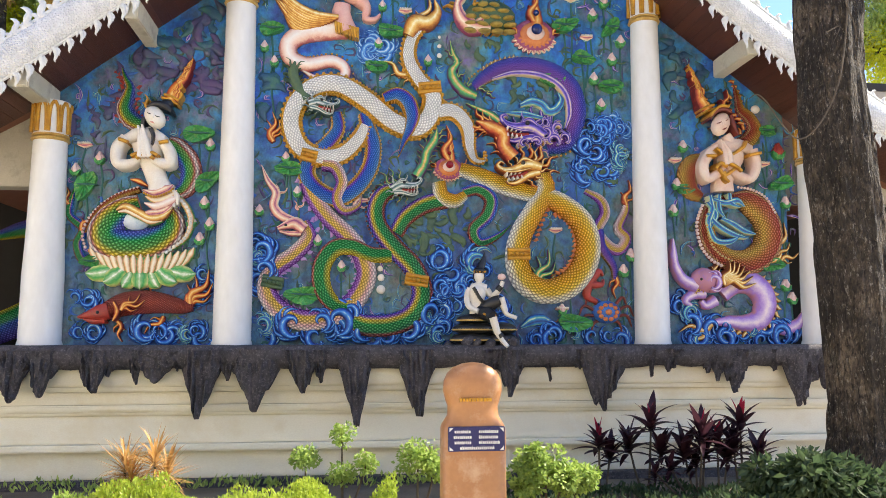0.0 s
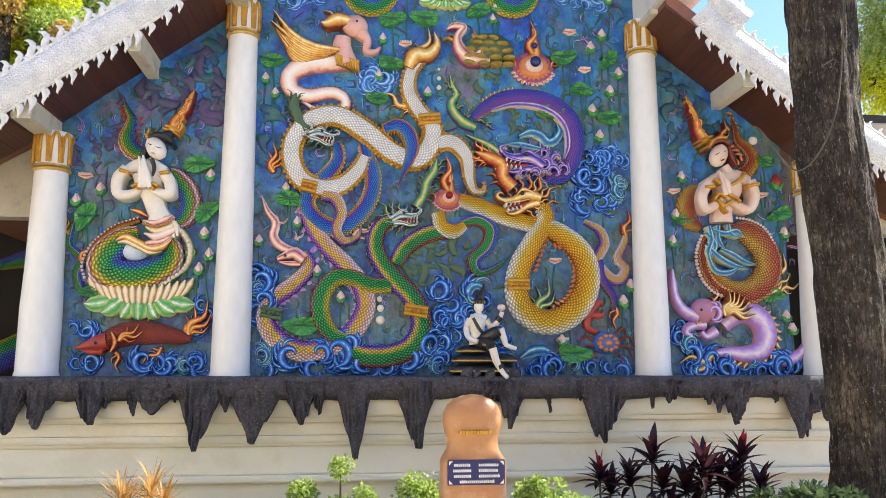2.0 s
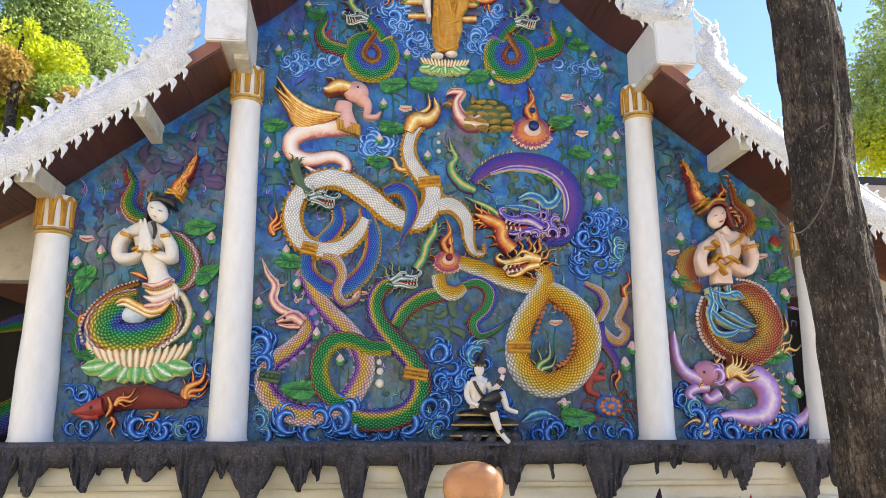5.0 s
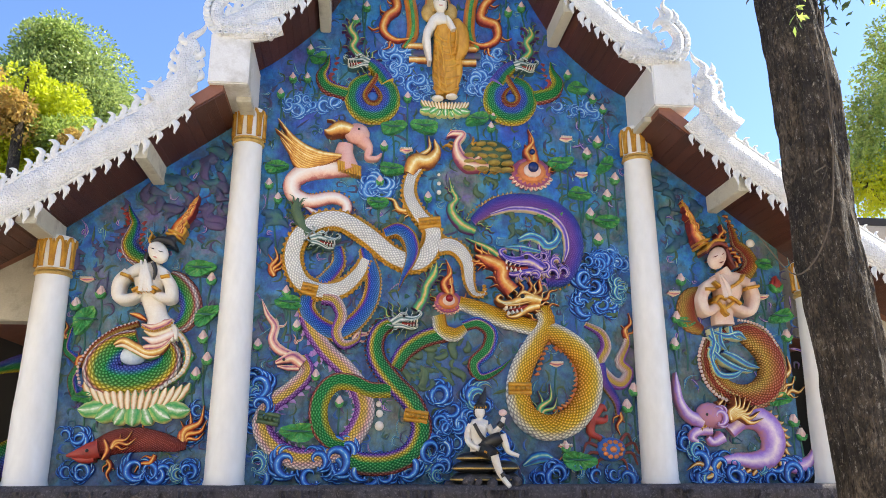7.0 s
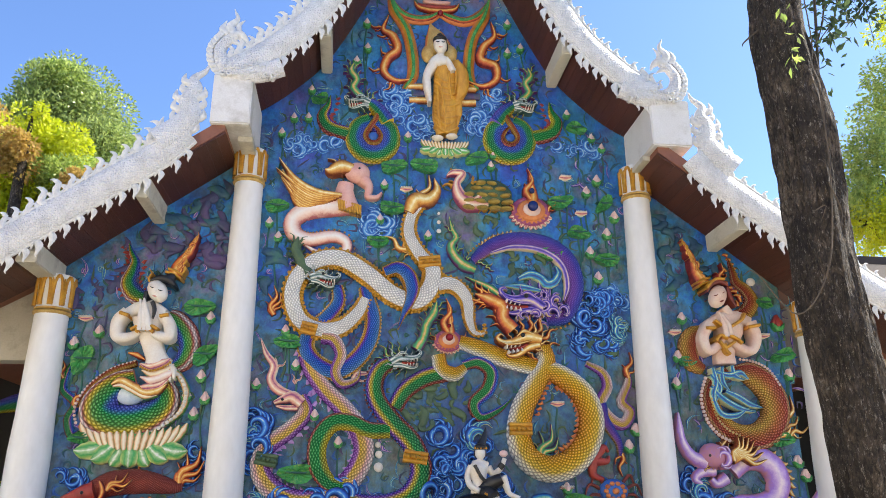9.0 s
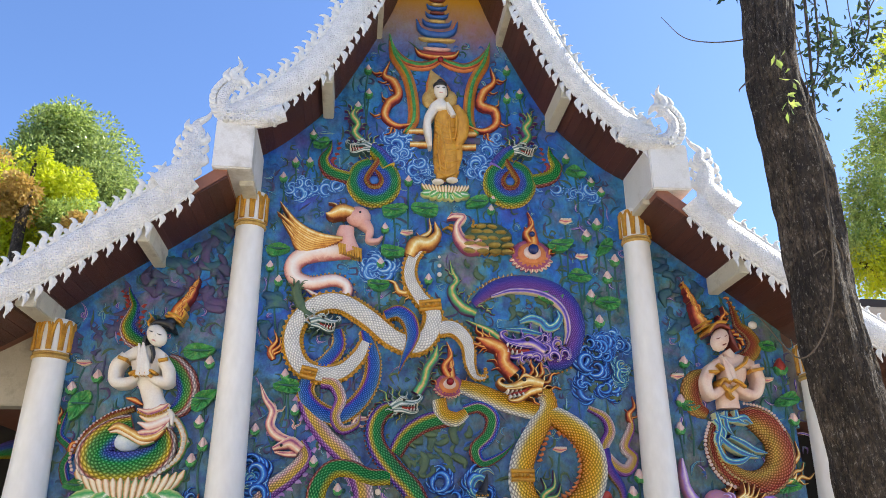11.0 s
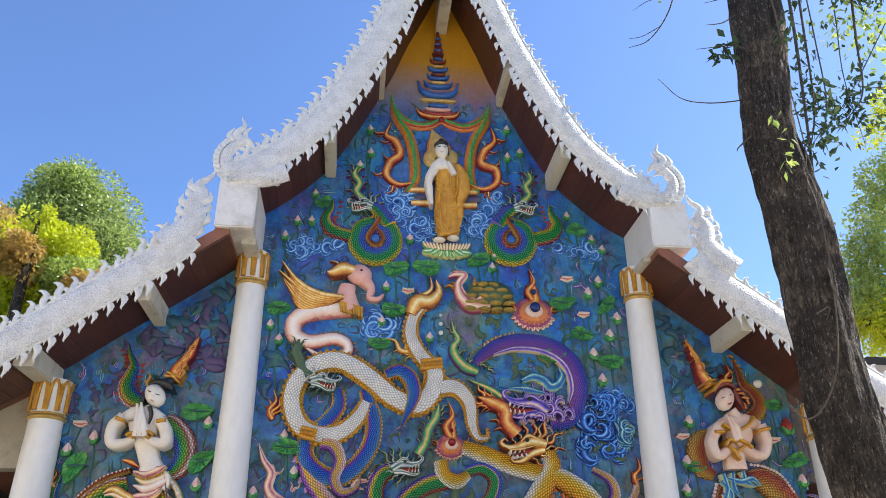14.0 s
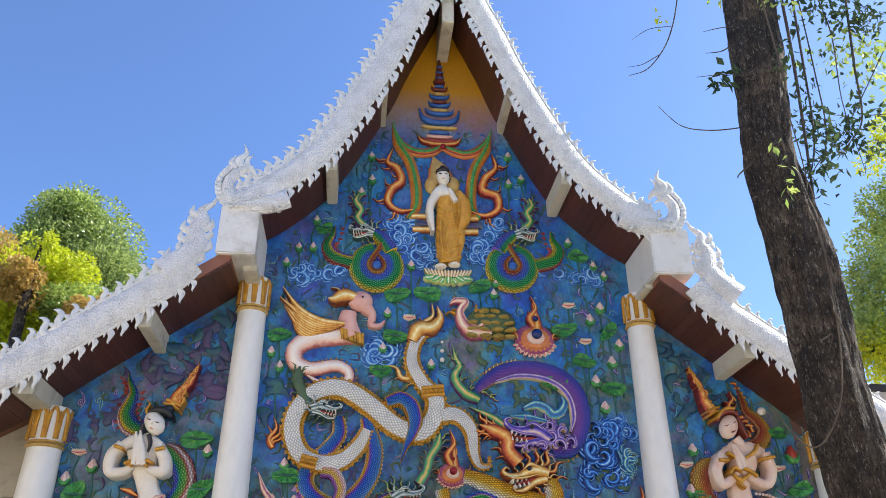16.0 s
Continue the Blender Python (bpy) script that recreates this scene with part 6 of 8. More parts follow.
sweep(bm, [(hx - 0.022, hz - 0.055), (hx, hz - 0.06), (hx + 0.022, hz - 0.055)], [0.003, 0.008, 0.003], 0.232, 0.8, 6, mat=3)
sweep(bm, [(0.15, 6.79), (0.10, 6.90), (0.07, 6.98)], [0.035, 0.035, 0.012], 0.2, 0.7, 10, mat=1)
for q in [(-0.04, 5.89), (0.13, 5.92)]:
    blob(bm, (q[0], WALL - 0.14, q[1]), (0.075, 0.07, 0.03), 0, 1)
tagged(part("standing_figure", bm, [M_ROBE, M_SKIN, M_BLACK, M_PINK]), "robed standing figure relief in saffron and white", "figure relief")


def lotus_seat(cx, cz, w, h, rows, name, label):
    """A lotus pedestal: a row of upright cream petals over spread green sepals."""
    l = relief(name, label, "ornament")
    bm = bmesh.new()
    blob(bm, (cx, WALL - 0.02, cz + h * 0.02), (w * 0.85, 0.09, h * 0.36), seg=20)
    part("disc", bm, M_GREEN, l)
    for i in range(15):
        f = i / 7 - 1
        bm = bmesh.new()
        x0, z0 = cx + f * w * 0.80, cz - h * 0.20 + h * 0.20 * f * f
        e = (cx + f * w * 1.06, z0 + h * 0.50)
        sweep(bm, [(x0, z0), (x0 * 0.7 + e[0] * 0.3 + f * 0.01, z0 * 0.7 + e[1] * 0.3), (x0 * 0.3 + e[0] * 0.7 + f * 0.01, z0 * 0.3 + e[1] * 0.7), e], [w * 0.05, w * 0.075, w * 0.075, 0.01], 0.10 - 0.05 * f * f, 0.45, 11, 8)
        part("petal", bm, M_PETAL, l)
    for i in range(7):
        f = i / 3 - 1
        bm = bmesh.new()
        x0, z0 = cx + f * w * 0.55, cz - h * 0.10
        e = (cx + f * w * 1.12, cz - h * (0.62 - 0.42 * f * f))
        sweep(bm, [(x0, z0), (x0 * 0.6 + e[0] * 0.4, z0 * 0.6 + e[1] * 0.4 - h * 0.05), (x0 * 0.25 + e[0] * 0.75, z0 * 0.25 + e[1] * 0.75 - h * 0.04), e], [w * 0.12, w * 0.19, w * 0.15, 0.008], 0.06 + 0.02 * (i % 2), 0.4, 11, 8)
        part("sepal", bm, M_SEPAL, l)
    return l


lotus_seat(*(0.06, 5.81), 0.27, 0.19, 2, "lotus_pedestal", "green and white lotus seat relief")
steps = relief("stepped_rock", "brown and violet layered rock relief", "ornament")
for py, x0, x1 in ((325, 725, 758), (338, 732, 760), (350, 728, 762), (325, 820, 850), (338, 818, 858), (350, 822, 850)):
    z = [(0.02, 6.54)][0][1] + (338 - py) * 0.0075
    bm = bmesh.new()
    k = 0.0068
    sweep(bm, [(tx + (x0 - 778) * k, z), (tx + (x1 - 778) * k, z + 0.01)], [0.045, 0.045], 0.02, 0.6, 8)
    part("layer", bm, M_ROCKPAINT if py == 338 else M_FEATHER, steps)


# waves and clouds


def curls(name, label, areas, mat, size, seed, group, density=1.0):
    """Crests heaped over areas (x0, z0, x1, z1) of the wall: one thing an area, each crest a part."""
    rng = random.Random(seed)
    for x0, z0, x1, z1 in areas:
        w = relief(name, label, "wave relief" if "wave" in name else "cloud relief", group)
        count = max(3, int(density * (x1 - x0) * (z1 - z0) / (size * size * 2.0)))
        for i in range(count):
            cx, cz = rng.uniform(x0, x1), rng.uniform(z0, z1)
            bm = bmesh.new()
            wave_crest(bm, cx, cz, size * rng.uniform(0.6, 1.2), rng.choice((-1, 1)), rng.uniform(-50, 60), 0.008 * (i % 6) if "wave" in name else 0.003 * (i % 5), 6 if "wave" in name else 4, 0.6 if "wave" in name else 0.28)
            pieces("crest" if "wave" in name else "curl", bm, M_TEAL if "wave" in name and i % 9 == 5 else mat, w)


def area(a, b):
    return (min(a[0], b[0]), min(a[1], b[1]), max(a[0], b[0]), max(a[1], b[1]))


curls("wave_relief", "heaped blue wave crests in relief", [area(*[(-1.94, 1.73), (-1.06, 1.56)]), area(*[(-1.06, 1.70), (0.07, 1.54)]), area(*[(-2.00, 2.60), (-1.82, 1.76)]), area(*[(-0.02, 2.47), (0.50, 1.87)]), area(*[(-0.26, 1.87), (0.13, 1.58)]),
      area(*[(1.57, 4.02), (2.14, 3.39)]), area(*[(0.93, 1.64), (2.14, 1.52)]), area(*[(-3.90, 2.01), (-3.69, 1.87)]), area(*[(-3.86, 1.67), (-3.43, 1.55)]), area(*[(-3.45, 1.67), (-2.43, 1.54)]), area(*[(-2.62, 2.39), (-2.46, 1.98)]), area(*[(2.71, 2.15), (2.88, 1.55)]), area(*[(2.93, 1.72), (4.06, 1.51)]), area(*[(0.62, 1.93), (0.77, 1.64)])],
      M_WAVE, 0.10, 3, "wave reliefs", 1.5)
curls("cloud_relief", "pale blue curled cloud relief", [area(*[(-1.81, 5.88), (-1.17, 5.71)]), area(*[(1.24, 5.99), (1.98, 5.84)]), area(*[(-0.66, 6.69), (-0.33, 6.14)]), area(*[(-0.33, 6.26), (-0.09, 5.92)]), area(*[(0.28, 6.29), (0.70, 6.00)]), area(*[(0.54, 6.72), (0.75, 6.36)]),
      area(*[(-0.98, 4.93), (-0.58, 4.70)]), area(*[(1.99, 4.13), (2.21, 3.93)])], M_CLOUD, 0.085, 8, "cloud reliefs", 1.9)
bw = relief("great_wave", "large curled blue wave crest relief", "wave relief", "wave reliefs")
for (x, z), r, s, a0 in zip([(-1.11, 1.74), (-0.99, 1.84), (-1.59, 1.70), (-1.29, 1.73), (-1.94, 2.49), (-1.91, 2.28), (-0.82, 1.63), (-0.35, 1.68), (-0.09, 1.83)], (0.15, 0.10, 0.13, 0.10, 0.12, 0.10, 0.10, 0.12, 0.12), (1, 1, -1, 1, 1, 1, -1, 1, -1), (30, 10, 0, 40, 20, 60, 10, 0, 30)):
    bm = bmesh.new()
    wave_crest(bm, x, z, r, s, a0, 0.07, 7)
    pieces("crest", bm, M_WAVE, bw)

# rocks painted at the upper edges


def rocks(label, areas, mat, seed, size=0.09):
    rng = random.Random(seed)
    for x0, z0, x1, z1 in areas:
        bm = bmesh.new()
        for i in range(max(6, int((x1 - x0) * (z1 - z0) / (size * size * 2.2)))):
            sx = size * rng.uniform(0.5, 1.3)
            x, z = rng.uniform(x0, x1), rng.uniform(z0, z1)
            if abs(x) > 2.6 and z > 5.28 - 0.74 * (abs(x) - 2.6) - 0.12:
                continue
            t = rng.uniform(-180, 180)
            pts = [(x + sx * math.cos(radians(t)) * u + sx * 0.4 * math.sin(3 * u + t), z + sx * math.sin(radians(t)) * u + sx * 0.4 * math.cos(2.2 * u + t)) for u in (-1.2, -0.5, 0.2, 0.9)]
            sweep(bm, pts, [0.01, sx * 0.55, sx * 0.5, 0.01], 0.004 * (i % 5), 0.5, 12, 6)
        tagged(part("rock_relief", bm, mat), label, "rock relief", "rock reliefs", "stuff")


rocks("violet and green painted rock relief", [area(*[(-3.17, 5.25), (-2.44, 4.26)]), area(*[(-4.03, 4.17), (-3.23, 3.97)]), area(*[(-3.52, 4.69), (-3.03, 4.42)]), area(*[(-4.00, 3.95), (-3.53, 3.71)])], M_ROCKPAINT, 5)
rocks("dark blue-green painted rock relief", [area(*[(2.69, 5.16), (3.17, 4.17)]), area(*[(3.27, 4.49), (3.72, 4.29)]), area(*[(-3.10, 5.15), (-2.47, 4.73)]), area(*[(-1.98, 4.38), (-1.65, 4.02)])], M_BLUEROCK, 6)
rocks("mossy green rock relief", [area(*[(0.81, 4.54), (1.21, 4.28)]), area(*[(-0.49, 3.02), (0.32, 2.47)]), area(*[(0.25, 4.92), (0.68, 4.75)]), area(*[(-0.71, 4.45), (-0.41, 4.26)]), area(*[(1.72, 3.58), (2.10, 3.32)])], M_OLIVE, 7, 0.07)

# low brushed swirls all over the ground: weed, rock and water strokes


def strokes(label, areas, mats, seed, count):
    rng = random.Random(seed)
    for x0, z0, x1, z1 in areas:
        for mat in mats:
            bm = bmesh.new()
            for i in range(int(count * (x1 - x0) * (z1 - z0))):
                x, z = rng.uniform(x0, x1), rng.uniform(z0, z1)
                top = np.interp(abs(x), [q[0] for q in UPPER], [q[1] for q in UPPER]) if abs(x) < 2.3 else np.interp(abs(x), [q[0] for q in LOWER], [q[1] for q in LOWER])
                if z > top - 0.15:
                    continue
                L, a = rng.uniform(0.04, 0.13), rng.uniform(0, 6.28) if rng.random() < 0.6 else 1.57
                b = rng.uniform(-1.6, 1.6)
                pts = [(x + L * u * math.cos(a + b * u), z + L * u * math.sin(a + b * u)) for u in (-1, -0.3, 0.4, 1)]
                sweep(bm, pts, [0.002, rng.uniform(0.007, 0.02), rng.uniform(0.007, 0.016), 0.002], 0.0, 0.8, 7, 4)
            tagged(part("brushed_swirl", bm, mat), label, "relief texture", "brushed swirls", "stuff")


strokes("low modelled swirls of weed and water", [(-2.05, 1.5, 2.2, 8.0), (-4.0, 1.5, -2.5, 5.4), (2.7, 1.5, 4.2, 5.2)], (M_OLIVE, M_ROCKPAINT, M_BLUEROCK, M_STEM, M_BLUE, M_TEAL), 21, 7)
strokes("low modelled violet and ochre rock folds", [(-4.0, 2.2, -2.5, 5.4), (2.7, 2.2, 4.2, 5.2), (-2.05, 1.6, -0.4, 4.6), (0.9, 4.6, 2.2, 6.2)], (M_ROCKPAINT, M_VIOLETRIB, M_OLIVE), 22, 7)

# lotus buds, pods and leaves on stems


def bud(p, size, pod=False, stem=0.6, mat=None):
    b = relief("lotus_pod" if pod else "lotus_bud", "pale seed pod relief on a green stem" if pod else "pink lotus bud relief on a dark green stem", "lotus relief", "lotus buds")
    x, z = p
    bm = bmesh.new()
    if pod:
        sweep(bm, [(x - size, z + 0.01), (x, z), (x + size, z + 0.01)], [0.01, size * 0.45, 0.01], 0.03, 0.8, 10)
        seeds = bmesh.new()
        for k in range(-3, 4):
            blob(seeds, (x + k * size * 0.26, WALL - 0.06, z + size * 0.25), (size * 0.14, 0.02, size * 0.16), seg=6)
        pieces("seed", seeds, M_SKIN, b)
    else:
        for dx, w in ((-0.28, 0.36), (0.28, 0.36), (0, 0.44)):
            sweep(bm, [(x + dx * size * 0.6, z - size * 0.75), (x + dx * size * 1.25, z), (x + dx * size * 0.25, z + size)], [size * 0.2, size * w, 0.004], 0.035 if dx else 0.055, 0.8, 10, 6)
    part("pod" if pod else "bud", bm, M_PINKRIB if pod else (mat or M_BUD), b)
    if not pod:
        bm = bmesh.new()
        for dx in (-0.5, 0.0, 0.5):
            sweep(bm, [(x + dx * size * 0.3, z - size * 0.95), (x + dx * size * 0.9, z - size * 0.5), (x + dx * size * 1.5, z - size * 0.02 - size * 0.2 * (dx == 0))], [size * 0.16, size * 0.26, 0.003], 0.06, 0.8, 7, 5)
        part("cup", bm, M_GREEN, b, "green sepals")
    bm = bmesh.new()
    s = stem * random.uniform(0.7, 1.3)
    w = random.uniform(-0.05, 0.05)
    sweep(bm, [(x, z - size * 0.6), (x + w, z - s * 0.5), (x - w * 0.5, max(1.5, z - s))], 0.011, 0.0, 0.8, 12, 4)
    part("stem", bm, M_STEM, b)


def pad(p, size, tilt=0.0):
    """A lotus leaf seen from the side: a wavy dish with a rolled rim and ribs."""
    l = relief("lotus_leaf", "green lotus leaf relief with a rolled wavy rim", "lotus relief", "lotus leaves")
    x, z = p
    bm = bmesh.new()
    m = 40
    c = bm.verts.new((x, WALL - 0.05, z + 0.1 * size))
    inner, rim, foot = [], [], []
    for k in range(m):
        a = 2 * math.pi * k / m
        wv = 1 + 0.10 * math.sin(3 * a + x * 9) + 0.06 * abs(math.sin(6 * a + z * 7))
        u, v = size * math.cos(a) * wv, 0.52 * size * math.sin(a) * wv
        t = radians(tilt)
        ux, vz = u * math.cos(t) - v * math.sin(t), u * math.sin(t) + v * math.cos(t)
        inner.append(bm.verts.new((x + ux * 0.6, WALL - 0.055 - 0.03 * (k % 4 in (1, 2)), z + vz * 0.6)))
        rim.append(bm.verts.new((x + ux, WALL - 0.085 - 0.02 * math.sin(3 * a + x), z + vz)))
        foot.append(bm.verts.new((x + ux * 0.95, WALL + 0.002, z + vz * 0.95)))
    for k in range(m):
        q = (k + 1) % m
        bm.faces.new((c, inner[k], inner[q]))
        bm.faces.new((inner[k], rim[k], rim[q], inner[q]))
        bm.faces.new((rim[k], foot[k], foot[q], rim[q]))
    leaf = part("leaf", bm, M_GREEN, l)
    bm = bmesh.new()
    sweep(bm, [(v.x, v.z) for v in [Vector((x - size * 0.8, 0, z + 0.02)), Vector((x, 0, z + 0.05 * size)), Vector((x + size * 0.8, 0, z + 0.01))]], [0.004, 0.012, 0.004], 0.075, 0.8, 8, 4)
    sweep(bm, [(x, z - 0.4 * size), (x + 0.02, z - 0.3), (x, max(1.5, z - 0.55))], 0.011, 0.0, 0.8, 10, 4)
    part("stem", bm, M_STEM, l)


for p in [(-1.96, 4.77), (-1.85, 4.60), (-0.66, 5.30), (1.79, 5.31), (1.93, 5.47), (2.12, 5.00), (2.01, 4.78), (1.79, 4.54), (1.87, 4.23), (-1.70, 3.52), (-1.57, 3.14), (-1.97, 2.93), (-1.34, 2.61), (-1.08, 2.33), (2.18, 2.49), (2.09, 2.31), (-0.14, 4.68), (0.62, 5.60), (-0.70, 4.86), (1.37, 1.87)]:
    bud(p, 0.062 if p[0] < 1.7 else 0.074)
for p in [(-1.57, 6.51), (-1.59, 6.13), (-1.76, 6.12), (-1.89, 5.91), (1.60, 6.36), (1.90, 6.04), (2.02, 5.91)]:
    bud(p, 0.06, stem=0.4)
for p in [(-0.93, 7.51), (-0.91, 7.15), (-1.04, 6.95), (0.88, 7.63), (1.04, 7.28), (0.87, 7.20), (-0.39, 5.94), (0.65, 5.76)]:
    bud(p, 0.065, stem=0.75)
for p in [(-3.89, 3.33), (-3.65, 3.46), (-2.51, 3.64), (-2.55, 3.00), (-2.68, 2.79), (-2.49, 2.77), (-2.59, 2.61), (2.84, 3.77), (2.75, 3.32), (2.70, 3.01), (4.07, 3.13), (4.03, 2.16), (4.10, 2.01)]:
    bud(p, 0.07)
for p in [(4.01, 3.74)]:
    bud(p, 0.10, mat=M_RED)
for p in [(-0.40, 5.25), (1.54, 5.49), (1.71, 5.03), (1.31, 2.76), (-3.81, 3.60), (2.74, 3.60), (3.82, 3.58), (1.37, 1.87)]:
    bud(p, 0.075, True)
for p, s, t in zip([(-1.89, 4.97), (-0.57, 5.00), (-0.72, 4.58), (1.45, 5.16), (1.66, 4.78), (2.00, 5.16), (1.99, 4.45), (1.30, 4.50), (-1.66, 3.39), (-1.49, 2.01), (1.46, 2.16), (1.50, 1.72), (-0.56, 5.53), (-0.18, 5.56), (0.45, 5.69), (-1.46, 6.39), (1.71, 6.17)],
                   (0.13, 0.14, 0.12, 0.15, 0.13, 0.13, 0.14, 0.14, 0.14, 0.18, 0.17, 0.18, 0.15, 0.16, 0.14, 0.10, 0.12),
                   (8, -8, -5, 15, -12, 50, 0, 0, -3, 0, 35, -5, 12, -8, 20, 20, -15)):
    pad(p, s, t)
for p, s, t in zip([(-3.78, 3.16), (-2.64, 3.75), (-2.53, 3.23), (2.84, 3.26), (3.87, 3.98), (4.02, 3.35), (3.87, 2.39), (-3.69, 2.35)], (0.16, 0.16, 0.15, 0.10, 0.10, 0.14, 0.13, 0.10), (65, 5, 40, -5, -15, 20, 15, 0)):
    pad(p, s, t)

# pearls
for q, r in zip([(-0.66, 2.31), (-0.65, 2.21), (-0.65, 2.08), (-0.01, 4.97), (-0.01, 4.86), (-0.01, 4.75)], (0.032, 0.04, 0.05, 0.018, 0.024, 0.028)):
    bm = bmesh.new()
    blob(bm, (q[0], WALL - 0.01, q[1]), (r, r * 0.7, r), seg=14)
    tagged(part("pearl", bm, M_SKIN), "white round pearl relief on the wall", "pearl", "pearls")

bm = bmesh.new()
q = (3.75, 4.24)
blob(bm, (q[0], WALL - 0.03, q[1]), (0.055, 0.035, 0.05), seg=14)
tagged(part("wall_lamp", bm, M_SKIN), "small round white lamp on the painted wall", "lamp")

# left panel: mermaid figure, tail, lotus and carp
tl = relief("rainbow_tail", "rainbow-scaled serpent tail relief coiled in a ring", "serpent relief")
CX, CZ = (-3.22, 2.74)
COIL = [(CX + 0.345 * math.cos(radians(a)) - 0.02 * math.sin(radians(2 * a)), CZ + 0.235 * math.sin(radians(a)) + 0.05 * math.cos(radians(a))) for a in range(60, -271, -30)]
sweep_part("coil", COIL, [0.09, 0.10, 0.12, 0.15, 0.175, 0.185, 0.19, 0.185, 0.18, 0.17, 0.14, 0.10], M_S_TAIL, tl, 0.03, round_=0.45, n=90)
EDGE = [(CX + (x - CX) * 1.56, CZ + (z - CZ) * 1.66) for x, z in COIL]
sweep_part("pale_rim", EDGE[:5], [0.02, 0.035, 0.035, 0.03, 0.004], M_PETAL, tl, 0.06)
sweep_part("red_rim", EDGE[8:], [0.004, 0.03, 0.035, 0.03], M_S_RED, tl, 0.06)
beads("rim", EDGE[:5], 0.0, 0.02, 0.042, M_SKIN, tl, 0.08)
beads("rim", EDGE[7:], 0.02, 0.016, 0.036, M_PINKWHITE, tl, 0.06)
sweep_part("bend", [(-2.86, 3.08), (-2.75, 3.16), (-2.70, 3.32), (-2.75, 3.48), (-2.86, 3.61), (-2.95, 3.67)], [0.07, 0.10, 0.115, 0.115, 0.10, 0.06], M_S_TAIL2, tl, 0.02)
beads("rim", [(-2.81, 3.07), (-2.68, 3.18), (-2.63, 3.34), (-2.68, 3.52), (-2.82, 3.66)], 0.0, 0.017, 0.036, M_PINKWHITE, tl, 0.03)
sweep_part("tip", [(-3.21, 3.82), (-3.35, 3.89), (-3.42, 4.01), (-3.39, 4.16), (-3.38, 4.26), (-3.43, 4.36), (-3.47, 4.47)], [0.09, 0.10, 0.09, 0.065, 0.045, 0.03, 0.005], M_S_TAIL, tl, 0.02)
spikes("dorsal_fringe", [(-3.32, 3.83), (-3.46, 3.91), (-3.51, 4.05), (-3.46, 4.19), (-3.44, 4.30), (-3.49, 4.41)], (1, 0.0), 0.06, 0.06, M_RED, tl, 0.0)
spikes("dorsal_fringe", [(-3.19, 3.87), (-3.29, 3.95), (-3.33, 4.07), (-3.30, 4.18), (-3.31, 4.30)], (-1, 0.0), 0.05, 0.06, M_RED, tl, 0.0)
bm = bmesh.new()
px, pz = (-3.25, 2.80)
blob(bm, (px, WALL - 0.03, pz), (0.15, 0.08, 0.11), seg=18)
tagged(part("pearl", bm, M_PEARL), "large pale blue-white pearl in the coil", "pearl", "pearls")
bm = bmesh.new()
sweep(bm, [(-3.00, 3.12), (-3.04, 3.22), (-3.09, 3.36), (-3.13, 3.50), (-3.15, 3.63)], [0.125, 0.10, 0.105, 0.14, 0.17], 0.09, 0.5, 24, 10, mat=0)
for pts in ([(-3.35, 3.66), (-3.44, 3.55), (-3.43, 3.39), (-3.31, 3.38), (-3.21, 3.44)], [(-2.98, 3.63), (-2.91, 3.52), (-2.90, 3.40), (-2.99, 3.40), (-3.08, 3.44)]):
    sweep(bm, pts, [0.06, 0.062, 0.058, 0.05, 0.032], 0.16, 0.8, 24, mat=0)
sweep(bm, [(-3.37, 3.65), (-3.25, 3.70), (-3.10, 3.70), (-2.97, 3.65)], [0.045, 0.075, 0.08, 0.05], 0.13, 0.6, 14, mat=0)
for pts in ([(-3.19, 3.44), (-3.19, 3.58), (-3.22, 3.78)], [(-3.09, 3.44), (-3.13, 3.59), (-3.18, 3.79)], [(-3.14, 3.44), (-3.16, 3.60), (-3.19, 3.75)]):
    sweep(bm, pts, [0.03, 0.034, 0.008], 0.23, 0.7, 12, mat=0)
sweep(bm, [(-3.12, 3.68), (-3.10, 3.78)], [0.05, 0.045], 0.13, 0.8, 6, mat=0)
hx, hz = (-3.06, 3.88)
blob(bm, (hx, WALL - 0.19, hz), (0.10, 0.09, 0.135), 34, 0)
sweep(bm, [(-3.14, 3.98), (-3.06, 4.02), (-2.95, 4.00), (-2.89, 3.94)], [0.012, 0.03, 0.04, 0.012], 0.22, 0.8, 14, mat=1)
blob(bm, ([(-2.96, 4.02)][0][0], WALL - 0.17, [(-2.96, 4.02)][0][1]), (0.085, 0.08, 0.06), 30, 1)
for pts in ([(-3.17, 3.87), (-3.18, 3.78), (-3.15, 3.68)], [(-3.10, 3.76), (-3.07, 3.68), (-3.08, 3.58)]):
    sweep(bm, pts, [0.022, 0.02, 0.006], 0.20, 0.7, 10, mat=1)
flame_tongues(bm, (-3.14, 3.98), 100, 0.16, 3, 0.18, 30, mat=2)
sweep(bm, [(hx + 0.012, hz + 0.02), (hx - 0.004, hz - 0.03)], [0.008, 0.016], 0.265, 1.0, 5, mat=0)
for u, v in ((-0.036, 0.022), (0.042, -0.006)):
    sweep(bm, [(hx + u - 0.026, hz + v + 0.008), (hx + u, hz + v - 0.006), (hx + u + 0.026, hz + v - 0.008)], [0.002, 0.006, 0.002], 0.268, 0.8, 6, mat=1)
sweep(bm, [(hx - 0.03, hz - 0.066), (hx - 0.008, hz - 0.072), (hx + 0.014, hz - 0.082)], [0.003, 0.009, 0.003], 0.262, 0.8, 6, mat=4)
crown(bm, *[(-2.92, 4.07), (-2.71, 4.55)], 0.085, 3)
